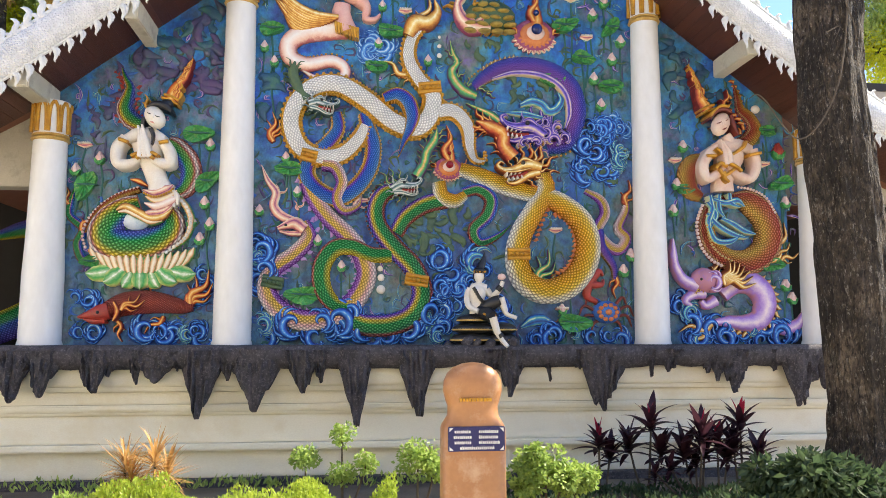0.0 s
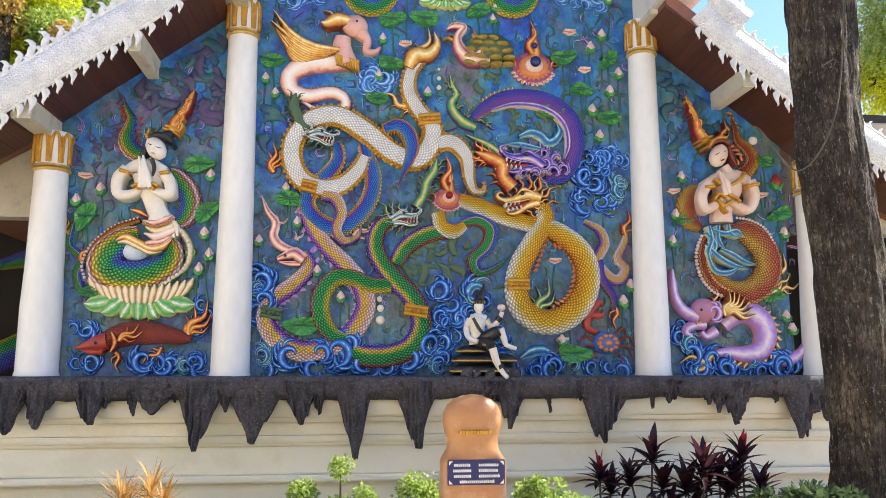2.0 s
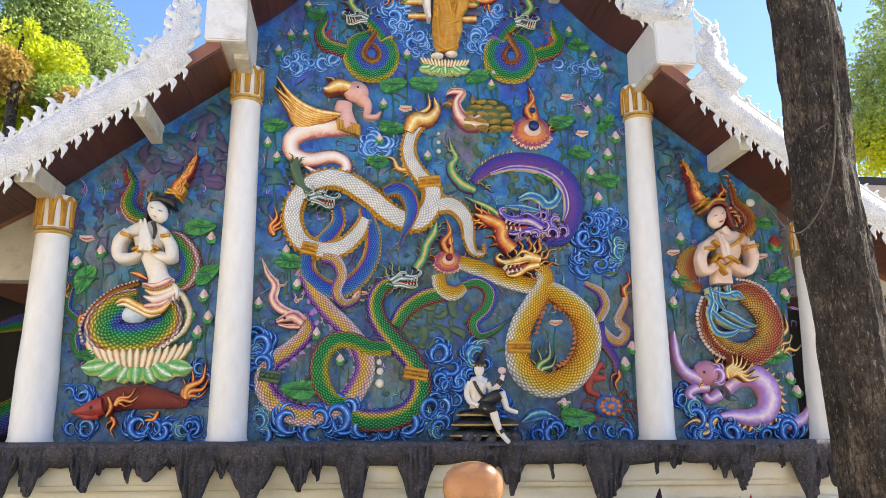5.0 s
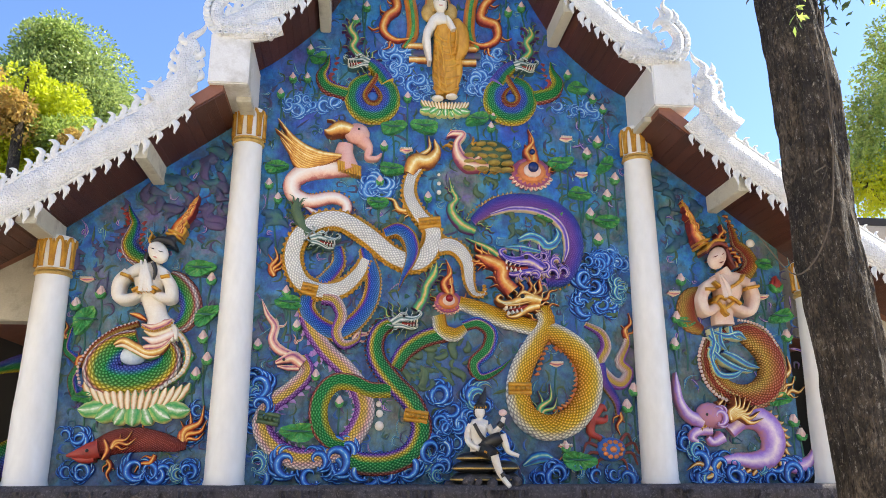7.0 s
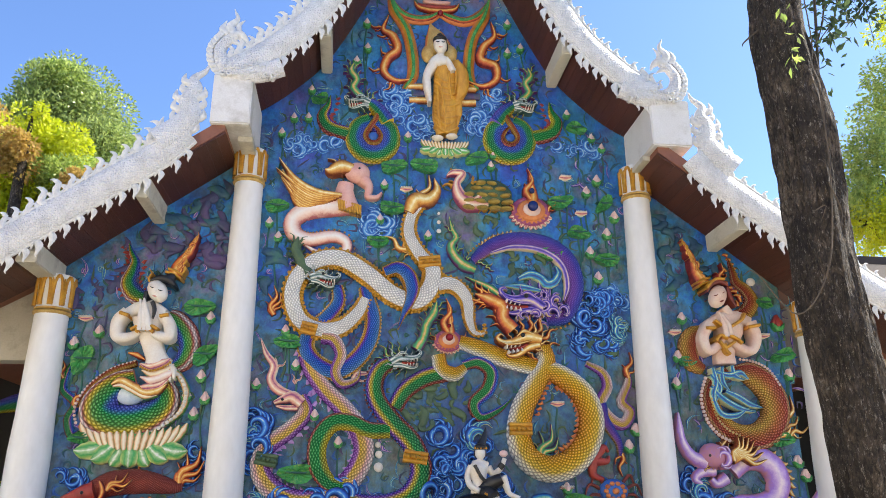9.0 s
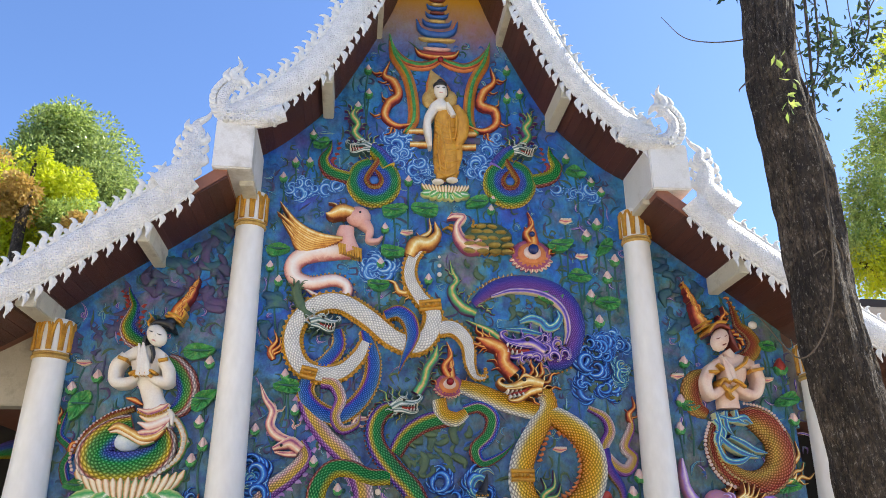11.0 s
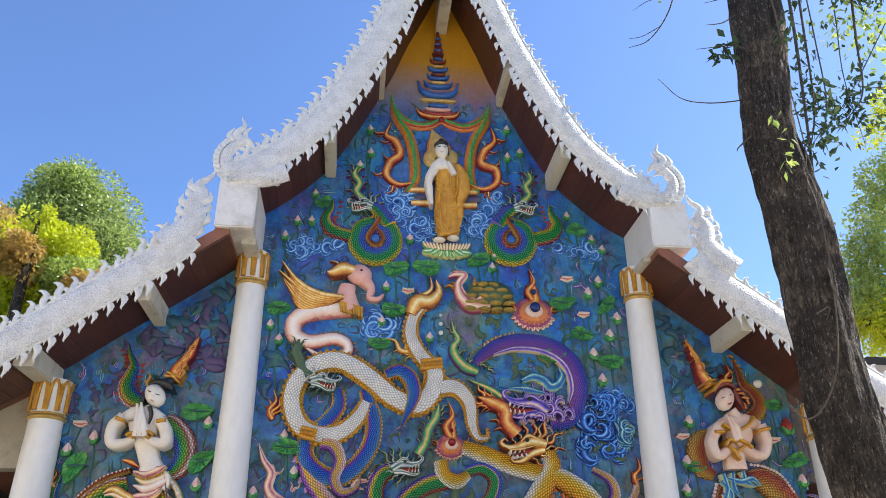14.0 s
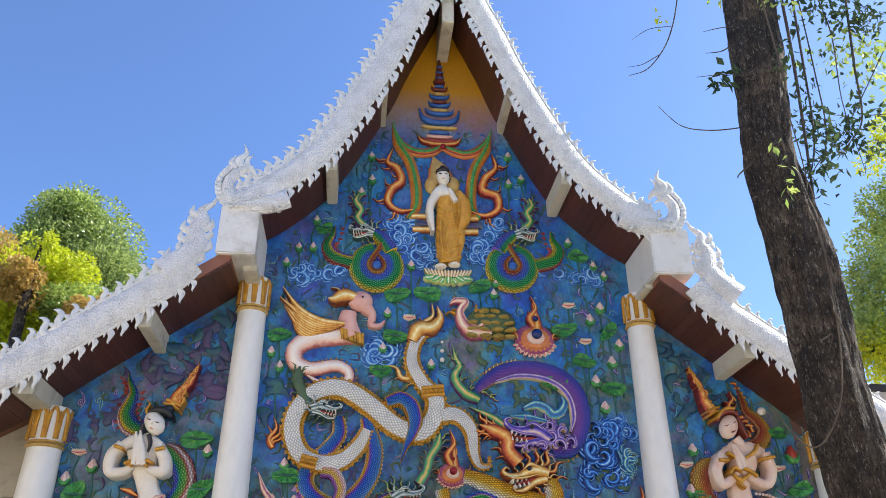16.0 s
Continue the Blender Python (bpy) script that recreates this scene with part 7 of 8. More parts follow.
for pts in ([(-3.28, 3.45), (-3.21, 3.48), (-3.15, 3.45)], [(-3.14, 3.45), (-3.07, 3.49), (-3.01, 3.46)], [(-3.41, 3.63), (-3.32, 3.60)], [(-3.00, 3.60), (-2.91, 3.62)], [(-3.23, 3.43), (-3.15, 3.49), (-3.05, 3.43)]):
    sweep(bm, pts, 0.018, 0.23, 0.9, 8, mat=2)
tagged(part("mermaid_figure", bm, [M_SKIN, M_BLACK, M_GOLD, M_FLAME, M_PINK]), "white half-length praying figure relief with a gold flame crown", "figure relief", "praying figures")
sash = relief("sash_relief", "pink and gold draped sash relief with ruffled hem", "drapery relief")
for pts, mt, w in (([(-3.17, 3.11), (-3.05, 3.07), (-2.92, 3.12), (-2.86, 3.17)], M_PINKRIB, 0.05), ([(-3.14, 3.04), (-3.03, 3.00), (-2.90, 3.04), (-2.82, 3.11)], M_PETAL, 0.045), ([(-3.15, 2.97), (-3.02, 2.94), (-2.88, 3.00), (-2.81, 3.04)], M_PINKSOFT, 0.05),
                   ([(-3.43, 2.89), (-3.34, 2.93), (-3.22, 2.88), (-3.08, 2.81), (-2.96, 2.83), (-2.87, 2.90)], M_FEATHER, 0.042), ([(-3.41, 2.87), (-3.32, 2.88), (-3.21, 2.83), (-3.08, 2.77), (-2.96, 2.78)], M_PETAL, 0.03), ([(-3.19, 2.85), (-3.09, 2.86), (-2.96, 2.88), (-2.86, 2.96)], M_PINKRIB, 0.04),
                   ([(-3.30, 3.22), (-3.21, 3.20), (-3.12, 3.15)], M_FLAME, 0.03), ([(-2.94, 3.14), (-2.88, 3.04), (-2.84, 2.93)], M_SKIN, 0.036), ([(-2.90, 3.15), (-2.83, 3.06), (-2.81, 2.95)], M_SKIN, 0.03)):
    sweep_part("fold", pts, [0.008] + [w] * (len(pts) - 2) + [0.008], mt, sash, 0.13)
beads("hem", [(-3.17, 3.08), (-3.04, 3.03), (-2.90, 3.08), (-2.84, 3.13)], 0.0, 0.014, 0.026, M_GOLD, sash, 0.17)
ls = lotus_seat(*(-3.17, 2.31), 0.50, 0.40, 3, "lotus_pedestal", "large lotus seat relief with green and cream petals")
carp = relief("carp", "dark red scaled carp relief with an orange tail", "fish relief")
sweep_part("body", [(-3.60, 1.77), (-3.48, 1.84), (-3.31, 1.91), (-3.09, 1.93), (-2.89, 1.91), (-2.73, 1.88), (-2.63, 1.88)], [0.06, 0.10, 0.125, 0.125, 0.10, 0.07, 0.045], M_S_CARP, carp, 0.06)
bm = bmesh.new()
sweep(bm, [(-3.46, 1.84), (-3.57, 1.81), (-3.67, 1.79), (-3.77, 1.77)], [0.09, 0.085, 0.045, 0.012], 0.10, 0.7)
sweep(bm, [(-3.50, 1.75), (-3.61, 1.73), (-3.71, 1.75)], [0.045, 0.035, 0.01], 0.10, 0.7)
part("head", bm, M_RED, carp, "glossy red head with a pointed snout")
sweep_part("gill", [(-3.41, 1.93), (-3.37, 1.83), (-3.41, 1.73)], [0.012, 0.03, 0.01], M_FLAME, carp, 0.14)
bm = bmesh.new()
flame_tongues(bm, (-2.66, 1.88), 62, 0.44, 5, 0.05, 34)
flame_tongues(bm, (-3.04, 2.03), 160, 0.22, 2, 0.02)
flame_tongues(bm, (-3.33, 1.84), 30, 0.3, 4, 0.15)
flame_tongues(bm, (-3.39, 1.73), 280, 0.22, 3, 0.04)
flame_tongues(bm, (-2.93, 1.78), 220, 0.26, 3, 0.03)
pieces("fin", bm, M_FLAME, carp)
bm = bmesh.new()
q = (-3.56, 1.82)
blob(bm, (q[0], WALL - 0.165, q[1]), (0.018, 0.012, 0.018), seg=8)
part("eye", bm, M_BLACK, carp)
sn = relief("small_naga", "small green and red serpent relief among the stems", "serpent relief")
sweep_part("body", [(-3.89, 3.14), (-3.93, 2.99), (-3.93, 2.84), (-3.79, 2.70), (-3.84, 2.54), (-3.78, 2.38), (-3.70, 2.44)], [0.01, 0.035, 0.04, 0.05, 0.05, 0.05, 0.01], M_S_GREEN, sn, 0.01)
bm = bmesh.new()
flame_tongues(bm, (-3.80, 2.68), 60, 0.24, 3, 0.03)
flame_tongues(bm, (-3.94, 2.96), 100, 0.2, 3, 0.02)
flame_tongues(bm, (-3.70, 2.44), 70, 0.2, 2, 0.02)
pieces("flame", bm, M_FLAME, sn)

# right panel: praying figure, red tail, elephant fish
rt = relief("red_tail", "red and gold scaled serpent tail relief coiled in a ring", "serpent relief")
KX, KZ = (3.46, 2.79)
COIL2 = [(KX + 0.385 * math.cos(radians(a)), KZ + 0.375 * math.sin(radians(a)) - 0.03 * math.cos(radians(a))) for a in range(112, 461, 29)]
sweep_part("coil", COIL2[::-1], [0.06, 0.14, 0.165, 0.165, 0.165, 0.16, 0.15, 0.135, 0.12, 0.11, 0.10, 0.09, 0.06], M_S_RED, rt, 0.04, round_=0.5, n=90)
beads("rim", [(3.03, 3.10), (2.94, 2.85), (2.98, 2.60), (3.10, 2.44), (3.25, 2.36)], 0.0, 0.02, 0.04, M_PINKWHITE, rt, 0.10)
beads("rim", [(3.14, 3.08), (3.06, 2.85), (3.09, 2.64), (3.20, 2.50), (3.35, 2.42)], 0.0, 0.014, 0.035, M_GOLD_PALE, rt, 0.12)
beads("rim", [(3.42, 3.29), (3.62, 3.26), (3.79, 3.17), (3.90, 2.99)], 0.0, 0.016, 0.035, M_PINKWHITE, rt, 0.10)
sweep_part("bend", [(3.13, 3.64), (2.96, 3.58), (2.88, 3.44), (2.91, 3.26), (3.04, 3.17)], [0.06, 0.10, 0.115, 0.11, 0.06], M_S_RED, rt, 0.02)
sweep_part("tip", [(3.48, 3.79), (3.64, 3.86), (3.73, 4.00), (3.67, 4.14), (3.57, 4.23), (3.54, 4.37), (3.50, 4.53)], [0.08, 0.09, 0.09, 0.075, 0.06, 0.04, 0.005], M_S_RED, rt, 0.02)
spikes("dorsal_fringe", [(3.59, 3.77), (3.79, 3.94), (3.73, 4.17), (3.62, 4.27), (3.58, 4.43), (3.51, 4.57)], (1, 0.0), 0.06, 0.06, M_FLAME, rt, 0.0)
spikes("dorsal_fringe", [(3.49, 3.88), (3.60, 4.01), (3.54, 4.13), (3.44, 4.23), (3.46, 4.41)], (1, 0.0), 0.07, 0.07, M_FLAME, rt, 0.03)
bm = bmesh.new()
sweep(bm, [(3.29, 3.23), (3.29, 3.36), (3.33, 3.50), (3.38, 3.63), (3.39, 3.74)], [0.12, 0.115, 0.13, 0.16, 0.17], 0.09, 0.5, 24, 10, mat=0)
for pts in ([(3.10, 3.67), (3.02, 3.52), (3.06, 3.37), (3.19, 3.43), (3.28, 3.52)], [(3.62, 3.72), (3.66, 3.54), (3.58, 3.38), (3.42, 3.43), (3.31, 3.52)]):
    sweep(bm, pts, [0.06, 0.06, 0.055, 0.05, 0.03], 0.16, 0.8, 24, mat=0)
sweep(bm, [(3.09, 3.67), (3.25, 3.74), (3.45, 3.77), (3.62, 3.72)], [0.05, 0.075, 0.085, 0.055], 0.13, 0.6, 14, mat=0)
for pts in ([(3.27, 3.52), (3.25, 3.66), (3.21, 3.81)], [(3.32, 3.54), (3.30, 3.67), (3.24, 3.79)]):
    sweep(bm, pts, [0.03, 0.032, 0.008], 0.23, 0.7, 12, mat=0)
sweep(bm, [(3.38, 3.80), (3.32, 3.89)], [0.06, 0.055], 0.13, 0.8, 6, mat=0)
hx, hz = (3.23, 4.00)
blob(bm, (hx, WALL - 0.19, hz), (0.105, 0.09, 0.145), -26, 0)
sweep(bm, [(3.09, 4.05), (3.17, 4.15), (3.27, 4.18), (3.36, 4.13)], [0.012, 0.028, 0.03, 0.012], 0.22, 0.8, 14, mat=1)
sweep(bm, [(3.08, 4.08), (3.19, 4.19), (3.31, 4.20)], 0.016, 0.26, 0.8, 10, mat=2)
sweep(bm, [(3.36, 4.11), (3.39, 3.99), (3.44, 3.88)], [0.02, 0.025, 0.008], 0.20, 0.7, 10, mat=1)
sweep(bm, [(hx - 0.01, hz + 0.02), (hx + 0.008, hz - 0.03)], [0.008, 0.016], 0.265, 1.0, 5, mat=0)
for u, v in ((-0.05, 0.0), (0.035, 0.03)):
    sweep(bm, [(hx + u - 0.024, hz + v - 0.008), (hx + u, hz + v - 0.006), (hx + u + 0.024, hz + v + 0.012)], [0.002, 0.006, 0.002], 0.268, 0.8, 6, mat=1)
sweep(bm, [(hx - 0.012, hz - 0.078), (hx + 0.014, hz - 0.072), (hx + 0.04, hz - 0.056)], [0.003, 0.010, 0.003], 0.262, 0.8, 6, mat=1)
crown(bm, *[(3.11, 4.16), (2.90, 4.70)], 0.085, 3)
flame_tongues(bm, (3.33, 4.20), 80, 0.24, 3, 0.12, 30, mat=3)
for pts in ([(3.14, 3.47), (3.20, 3.54), (3.28, 3.50)], [(3.31, 3.54), (3.39, 3.50), (3.45, 3.45)], [(3.04, 3.62), (3.15, 3.62)], [(3.54, 3.64), (3.69, 3.67)], [(3.18, 3.47), (3.25, 3.40), (3.36, 3.47)], [(3.15, 3.71), (3.29, 3.63), (3.47, 3.72), (3.52, 3.80)], [(3.24, 3.44), (3.25, 3.36), (3.29, 3.32)]):
    sweep(bm, pts, 0.018, 0.225, 0.9, 8, mat=2)
tagged(part("crowned_figure", bm, [M_SKIN_ROSE, M_DARKRED, M_GOLD, M_FLAME]), "pale rose praying figure relief with a tall gold crown", "figure relief", "praying figures")
sash2 = relief("sash_relief", "teal and blue curling sash relief edged in gold", "drapery relief")
for pts in ([(3.11, 3.18), (3.13, 3.02), (3.08, 2.87), (3.11, 2.73)], [(3.22, 3.19), (3.21, 3.03), (3.28, 2.92)], [(3.14, 3.14), (3.29, 3.10), (3.43, 3.13), (3.52, 3.06)], [(3.07, 2.85), (3.15, 2.67), (3.32, 2.65), (3.48, 2.74)], [(3.23, 2.92), (3.37, 2.86), (3.50, 2.78), (3.64, 2.74)], [(3.07, 2.97), (3.19, 2.84), (3.36, 2.74), (3.55, 2.69)], [(3.34, 3.21), (3.36, 3.10), (3.47, 3.05)], [(3.08, 3.10), (3.17, 2.96), (3.11, 2.81)]):
    sweep_part("fold", pts, [0.02] + [0.034] * (len(pts) - 2) + [0.006], M_TEAL, sash2, 0.12)
ef = relief("elephant_fish", "lilac elephant-headed fish relief with gold fins", "creature relief")
EF = [(3.25, 2.04), (3.41, 2.17), (3.60, 2.18), (3.73, 2.07), (3.76, 1.91), (3.68, 1.76), (3.50, 1.72), (3.31, 1.74), (3.14, 1.73)]
sweep_part("body", EF, [0.09, 0.12, 0.14, 0.145, 0.14, 0.12, 0.095, 0.07, 0.03], M_LILACRIB, ef, 0.02)
spikes("dorsal_fringe", [(3.65, 2.28), (3.83, 2.14), (3.90, 1.92), (3.80, 1.71), (3.56, 1.62), (3.35, 1.65)], (1, 0.0), 0.07, 0.07, M_FEATHER, ef, 0.02)
bm = bmesh.new()
q = (3.02, 2.21)
blob(bm, (q[0], WALL - 0.07, q[1]), (0.16, 0.13, 0.14), -20)
sweep(bm, [(2.93, 2.14), (2.78, 2.21), (2.69, 2.36), (2.67, 2.53), (2.67, 2.68)], [0.085, 0.065, 0.05, 0.04, 0.012], 0.06, 0.9)
sweep(bm, [(3.03, 2.05), (2.88, 2.04), (2.80, 1.97), (2.87, 1.92)], [0.06, 0.055, 0.045, 0.02], 0.05, 0.8)
sweep(bm, [(3.15, 1.98), (3.04, 1.92), (2.98, 1.97)], [0.07, 0.05, 0.03], 0.06, 0.8)
part("head", bm, M_LILACRIB, ef, "lilac elephant head with a raised trunk")
bm = bmesh.new()
for i in range(7):
    flame_tongues(bm, (3.21, 2.15), 0 + 12 * i, 0.40 - 0.02 * i, 1, 0.14 + 0.006 * i)
sweep(bm, [(3.51, 2.30), (3.72, 2.40), (3.92, 2.46), (3.98, 2.53)], [0.05, 0.035, 0.03, 0.005], 0.06, 0.6)
for q, a, L, c in zip([(3.11, 1.71), (3.04, 1.67), (3.96, 2.48), (3.98, 2.44), (3.04, 2.15), (2.96, 2.11), (3.14, 2.26)], (190, 230, 75, 20, 210, 200, 80), (0.40, 0.34, 0.42, 0.26, 0.18, 0.16, 0.2), (3, 3, 3, 3, 3, 2, 3)):
    flame_tongues(bm, q, a, L, c, 0.10 if q[0] < 3.3 and q[1] > 1.9 else 0.02)
pieces("fin_wing", bm, M_FEATHER, ef)
bm = bmesh.new()
wave_crest(bm, *(3.08, 2.19), 0.085, 1, 20, 0.17, 5)
pieces("ear", bm, M_LILACRIB, ef, "ribbed lilac ear with scalloped edge")
bm = bmesh.new()
q = (2.93, 2.21)
blob(bm, (q[0], WALL - 0.20, q[1]), (0.016, 0.012, 0.016), seg=8)
part("eye", bm, M_BLACK, ef)
shell = relief("snail_shell", "violet shellfish relief with banded stripes", "creature relief")
sweep_part("shell", [(3.85, 1.69), (4.00, 1.65), (4.16, 1.72), (4.23, 1.85)], [0.05, 0.075, 0.06, 0.01], M_LILACRIB, shell, 0.02)

# small creatures on the right of the middle panel
mn = relief("small_naga", "small violet and orange serpent relief with a looped tail", "serpent relief")
sweep_part("body", [(1.66, 3.22), (1.84, 3.12), (1.89, 2.96), (1.80, 2.77), (1.91, 2.60), (2.04, 2.55), (2.13, 2.68), (2.04, 2.80), (2.13, 3.00), (2.15, 3.19)], [0.03, 0.05, 0.06, 0.06, 0.065, 0.065, 0.06, 0.055, 0.045, 0.006], M_S_PINK, mn, 0.03)
sweep_part("tail", [(1.80, 2.77), (1.86, 2.55), (1.97, 2.36), (1.98, 2.21)], [0.06, 0.055, 0.04, 0.02], M_S_PURPLE, mn, 0.04)
bm = bmesh.new()
flame_tongues(bm, (2.14, 3.06), 80, 0.3, 3, 0.03)
flame_tongues(bm, (1.98, 2.25), 270, 0.26, 3, 0.03)
pieces("flame", bm, M_FLAME, mn)
crab = relief("crab", "blue and red crab relief with thin jointed legs", "creature relief")
cx, cz = (1.88, 1.84)
bm = bmesh.new()
blob(bm, (cx, WALL - 0.03, cz), (0.16, 0.08, 0.13), seg=18)
part("shell", bm, M_BLUE, crab)
bm = bmesh.new()
for k in range(10):
    a = radians(36 * k)
    blob(bm, (cx + 0.10 * math.cos(a), WALL - 0.09, cz + 0.08 * math.sin(a)), (0.03, 0.025, 0.025), seg=8)
blob(bm, (cx, WALL - 0.11, cz), (0.04, 0.025, 0.035), seg=8)
pieces("shell_spot", bm, M_ORANGE, crab)
for s in (-1, 1):
    for k in range(4):
        bm = bmesh.new()
        a = radians(-55 + 32 * k)
        p0 = (cx + s * 0.13 * math.cos(a), cz + 0.11 * math.sin(a))
        sweep(bm, [p0, (cx + s * 0.26 * math.cos(a), cz + 0.20 * math.sin(a) + 0.04), (cx + s * 0.32 * math.cos(a), cz + 0.22 * math.sin(a) - 0.08)], [0.018, 0.016, 0.005], 0.02, 0.8, 8, 5)
        part("leg", bm, M_DARKRED, crab)
bm = bmesh.new()
sweep(bm, [(1.77, 1.96), (1.66, 2.02), (1.69, 2.18), (1.79, 2.29), (1.85, 2.25)], [0.025, 0.04, 0.06, 0.045, 0.008], 0.04, 0.8)
sweep(bm, [(1.70, 2.15), (1.82, 2.15), (1.85, 2.21)], [0.05, 0.03, 0.006], 0.05, 0.8)
part("claw", bm, M_RED, crab, "large red claw")
fish = relief("small_fish", "small turquoise and orange fish relief", "fish relief")
sweep_part("body", [(0.90, 1.67), (1.02, 1.74), (1.15, 1.76), (1.27, 1.71)], [0.015, 0.06, 0.06, 0.015], M_TEAL, fish, 0.01)
bm = bmesh.new()
flame_tongues(bm, (1.27, 1.71), 10, 0.14, 2, 0.01)
part("tail", bm, M_ORANGE, fish)
fl = relief("flower_relief", "small orange flower spike relief", "flower relief")
bm = bmesh.new()
flame_tongues(bm, (-1.84, 3.69), 90, 0.34, 5, 0.02, 30)
pieces("petal", bm, M_FLAME, fl)

# ---- seated statue on its coil of rocks ----
seat = thing("coil_seat", "black serpent-coil seat with gold bands on the ledge", "seat")
sx, sz = 0.43, 1.485
for k, (dx, zc, w, h) in enumerate(((-0.10, 0.06, 0.25, 0.075), (-0.09, 0.17, 0.24, 0.07), (-0.08, 0.27, 0.20, 0.06), (0.20, 0.06, 0.17, 0.075), (0.20, 0.17, 0.17, 0.07))):
    bm = bmesh.new()
    blob(bm, (sx + dx, 8.24, sz + zc), (w, 0.17, h), seg=20)
    part("coil", bm, M_S_BLACK, seat)
    bm = bmesh.new()
    tube(bm, [(sx + dx + w * 0.99 * math.cos(a), 8.24 + 0.172 * math.sin(a), sz + zc - 0.012) for a in np.linspace(math.pi, 2 * math.pi, 14)], 0.009, 6, 28)
    part("gold_band", bm, M_GOLD_PALE, seat, "gold painted band")
bm = bmesh.new()
for k in range(14):
    blob(bm, (sx + random.uniform(-0.38, 0.42), 8.2 + random.uniform(-0.18, 0.1), sz + random.uniform(-0.02, 0.05)), (random.uniform(0.05, 0.1), 0.07, random.uniform(0.03, 0.07)), random.uniform(0, 90), seg=8)
pieces("stone", bm, M_ROCK, seat)
bm = bmesh.new()
Y = 8.13


def sp(px, py, y=Y):
    return (sx + (px - 858) * 0.0057, y, sz + (862 - py) * 0.0057)


tube(bm, [sp(845, 805), sp(845, 785), sp(846, 762), sp(848, 754)], [0.085, 0.075, 0.10, 0.07], 12, 14, 0)
tube(bm, [sp(835, 757), sp(848, 755), sp(862, 758)], [0.045, 0.05, 0.045], 10, 8, 0)
tube(bm, [sp(848, 756), sp(849, 744)], [0.032, 0.032], 8, 5, 0)
blob(bm, sp(849, 735), (0.055, 0.058, 0.07), 0, 0)
blob(bm, sp(849, 725, Y - 0.005), (0.064, 0.068, 0.04), 0, 1)
blob(bm, sp(849, 735, Y + 0.03), (0.066, 0.06, 0.075), 0, 1)
tube(bm, [sp(850, 724), sp(856, 708), sp(860, 690)], [0.05, 0.034, 0.006], 8, 9, 1)
for k in range(5):
    blob(bm, sp(839 + 5 * k, 727, Y - 0.06 + 0.012 * abs(k - 2)), (0.012, 0.012, 0.014), 0, 3, 6)
tube(bm, [sp(833, 758), sp(826, 775), sp(829, 792, Y - 0.05), sp(844, 801, Y - 0.12)], [0.04, 0.036, 0.03, 0.028], 8, 14, 0)
tube(bm, [sp(863, 759), sp(872, 772), sp(884, 762, Y - 0.06), sp(891, 745, Y - 0.08)], [0.038, 0.034, 0.028, 0.022], 8, 14, 0)
tube(bm, [sp(836, 757, Y - 0.09), sp(848, 778, Y - 0.10), sp(862, 790, Y - 0.06)], 0.018, 6, 10, 1)
tube(bm, [sp(846, 800), sp(862, 806, Y - 0.13), sp(868, 812, Y - 0.2)], [0.08, 0.075, 0.06], 10, 12, 1)
tube(bm, [sp(850, 800), sp(872, 786, Y - 0.10), sp(884, 780, Y - 0.13)], [0.08, 0.07, 0.055], 10, 12, 1)
tube(bm, [sp(868, 812, Y - 0.2), sp(876, 838, Y - 0.2), sp(884, 852, Y - 0.2), sp(894, 865, Y - 0.24)], [0.045, 0.036, 0.026, 0.022], 8, 14, 0)
tube(bm, [sp(885, 776, Y - 0.13), sp(892, 795, Y - 0.12), sp(897, 806, Y - 0.12), sp(914, 813, Y - 0.15)], [0.042, 0.034, 0.026, 0.02], 8, 14, 0)
for a, b in ((sp(826, 786), sp(832, 788)), (sp(882, 762, Y - 0.06), sp(888, 754, Y - 0.07)), (sp(880, 842, Y - 0.2), sp(884, 848, Y - 0.2))):
    tube(bm, [a, b], 0.036, 8, 4, 1)
blob(bm, sp(889, 737, Y - 0.08), (0.045, 0.03, 0.035), 0, 2)
for k in range(9):
    blob(bm, sp(852 + 2.6 * k, 806 + 1.2 * math.sin(k), Y - 0.19), (0.013, 0.012, 0.013), 0, 3, 6)
tagged(part("seated_statue", bm, [M_SKIN, M_BLACK, M_BUD, M_GOLD]), "white seated statue in black and gold dress with pink flower", "statue")
# ---- tree in front of the hall ----
tree = thing("tree", "tall straight tree with rough grey-brown bark", "tree", at=(2.62, 5.2, 0))
bm = bmesh.new()
TRUNK = [(0.0, 2.70, 0.46), (0.45, 2.69, 0.34), (0.8, 2.68, 0.265), (1.3, 2.665, 0.235), (1.9, 2.635, 0.235), (2.4, 2.615, 0.232), (3.0, 2.555, 0.235), (3.5, 2.54, 0.222), (4.1, 2.55, 0.232), (4.6, 2.535, 0.24), (5.1, 2.485, 0.222), (5.6, 2.475, 0.202), (6.3, 2.56, 0.212), (7.0, 2.615, 0.225), (9.0, 2.78, 0.20), (11.0, 2.9, 0.15)]
n, sides = 230, 84
line = smooth_path([(x - 2.62, r, z) for z, x, r in TRUNK], n)
rows = []
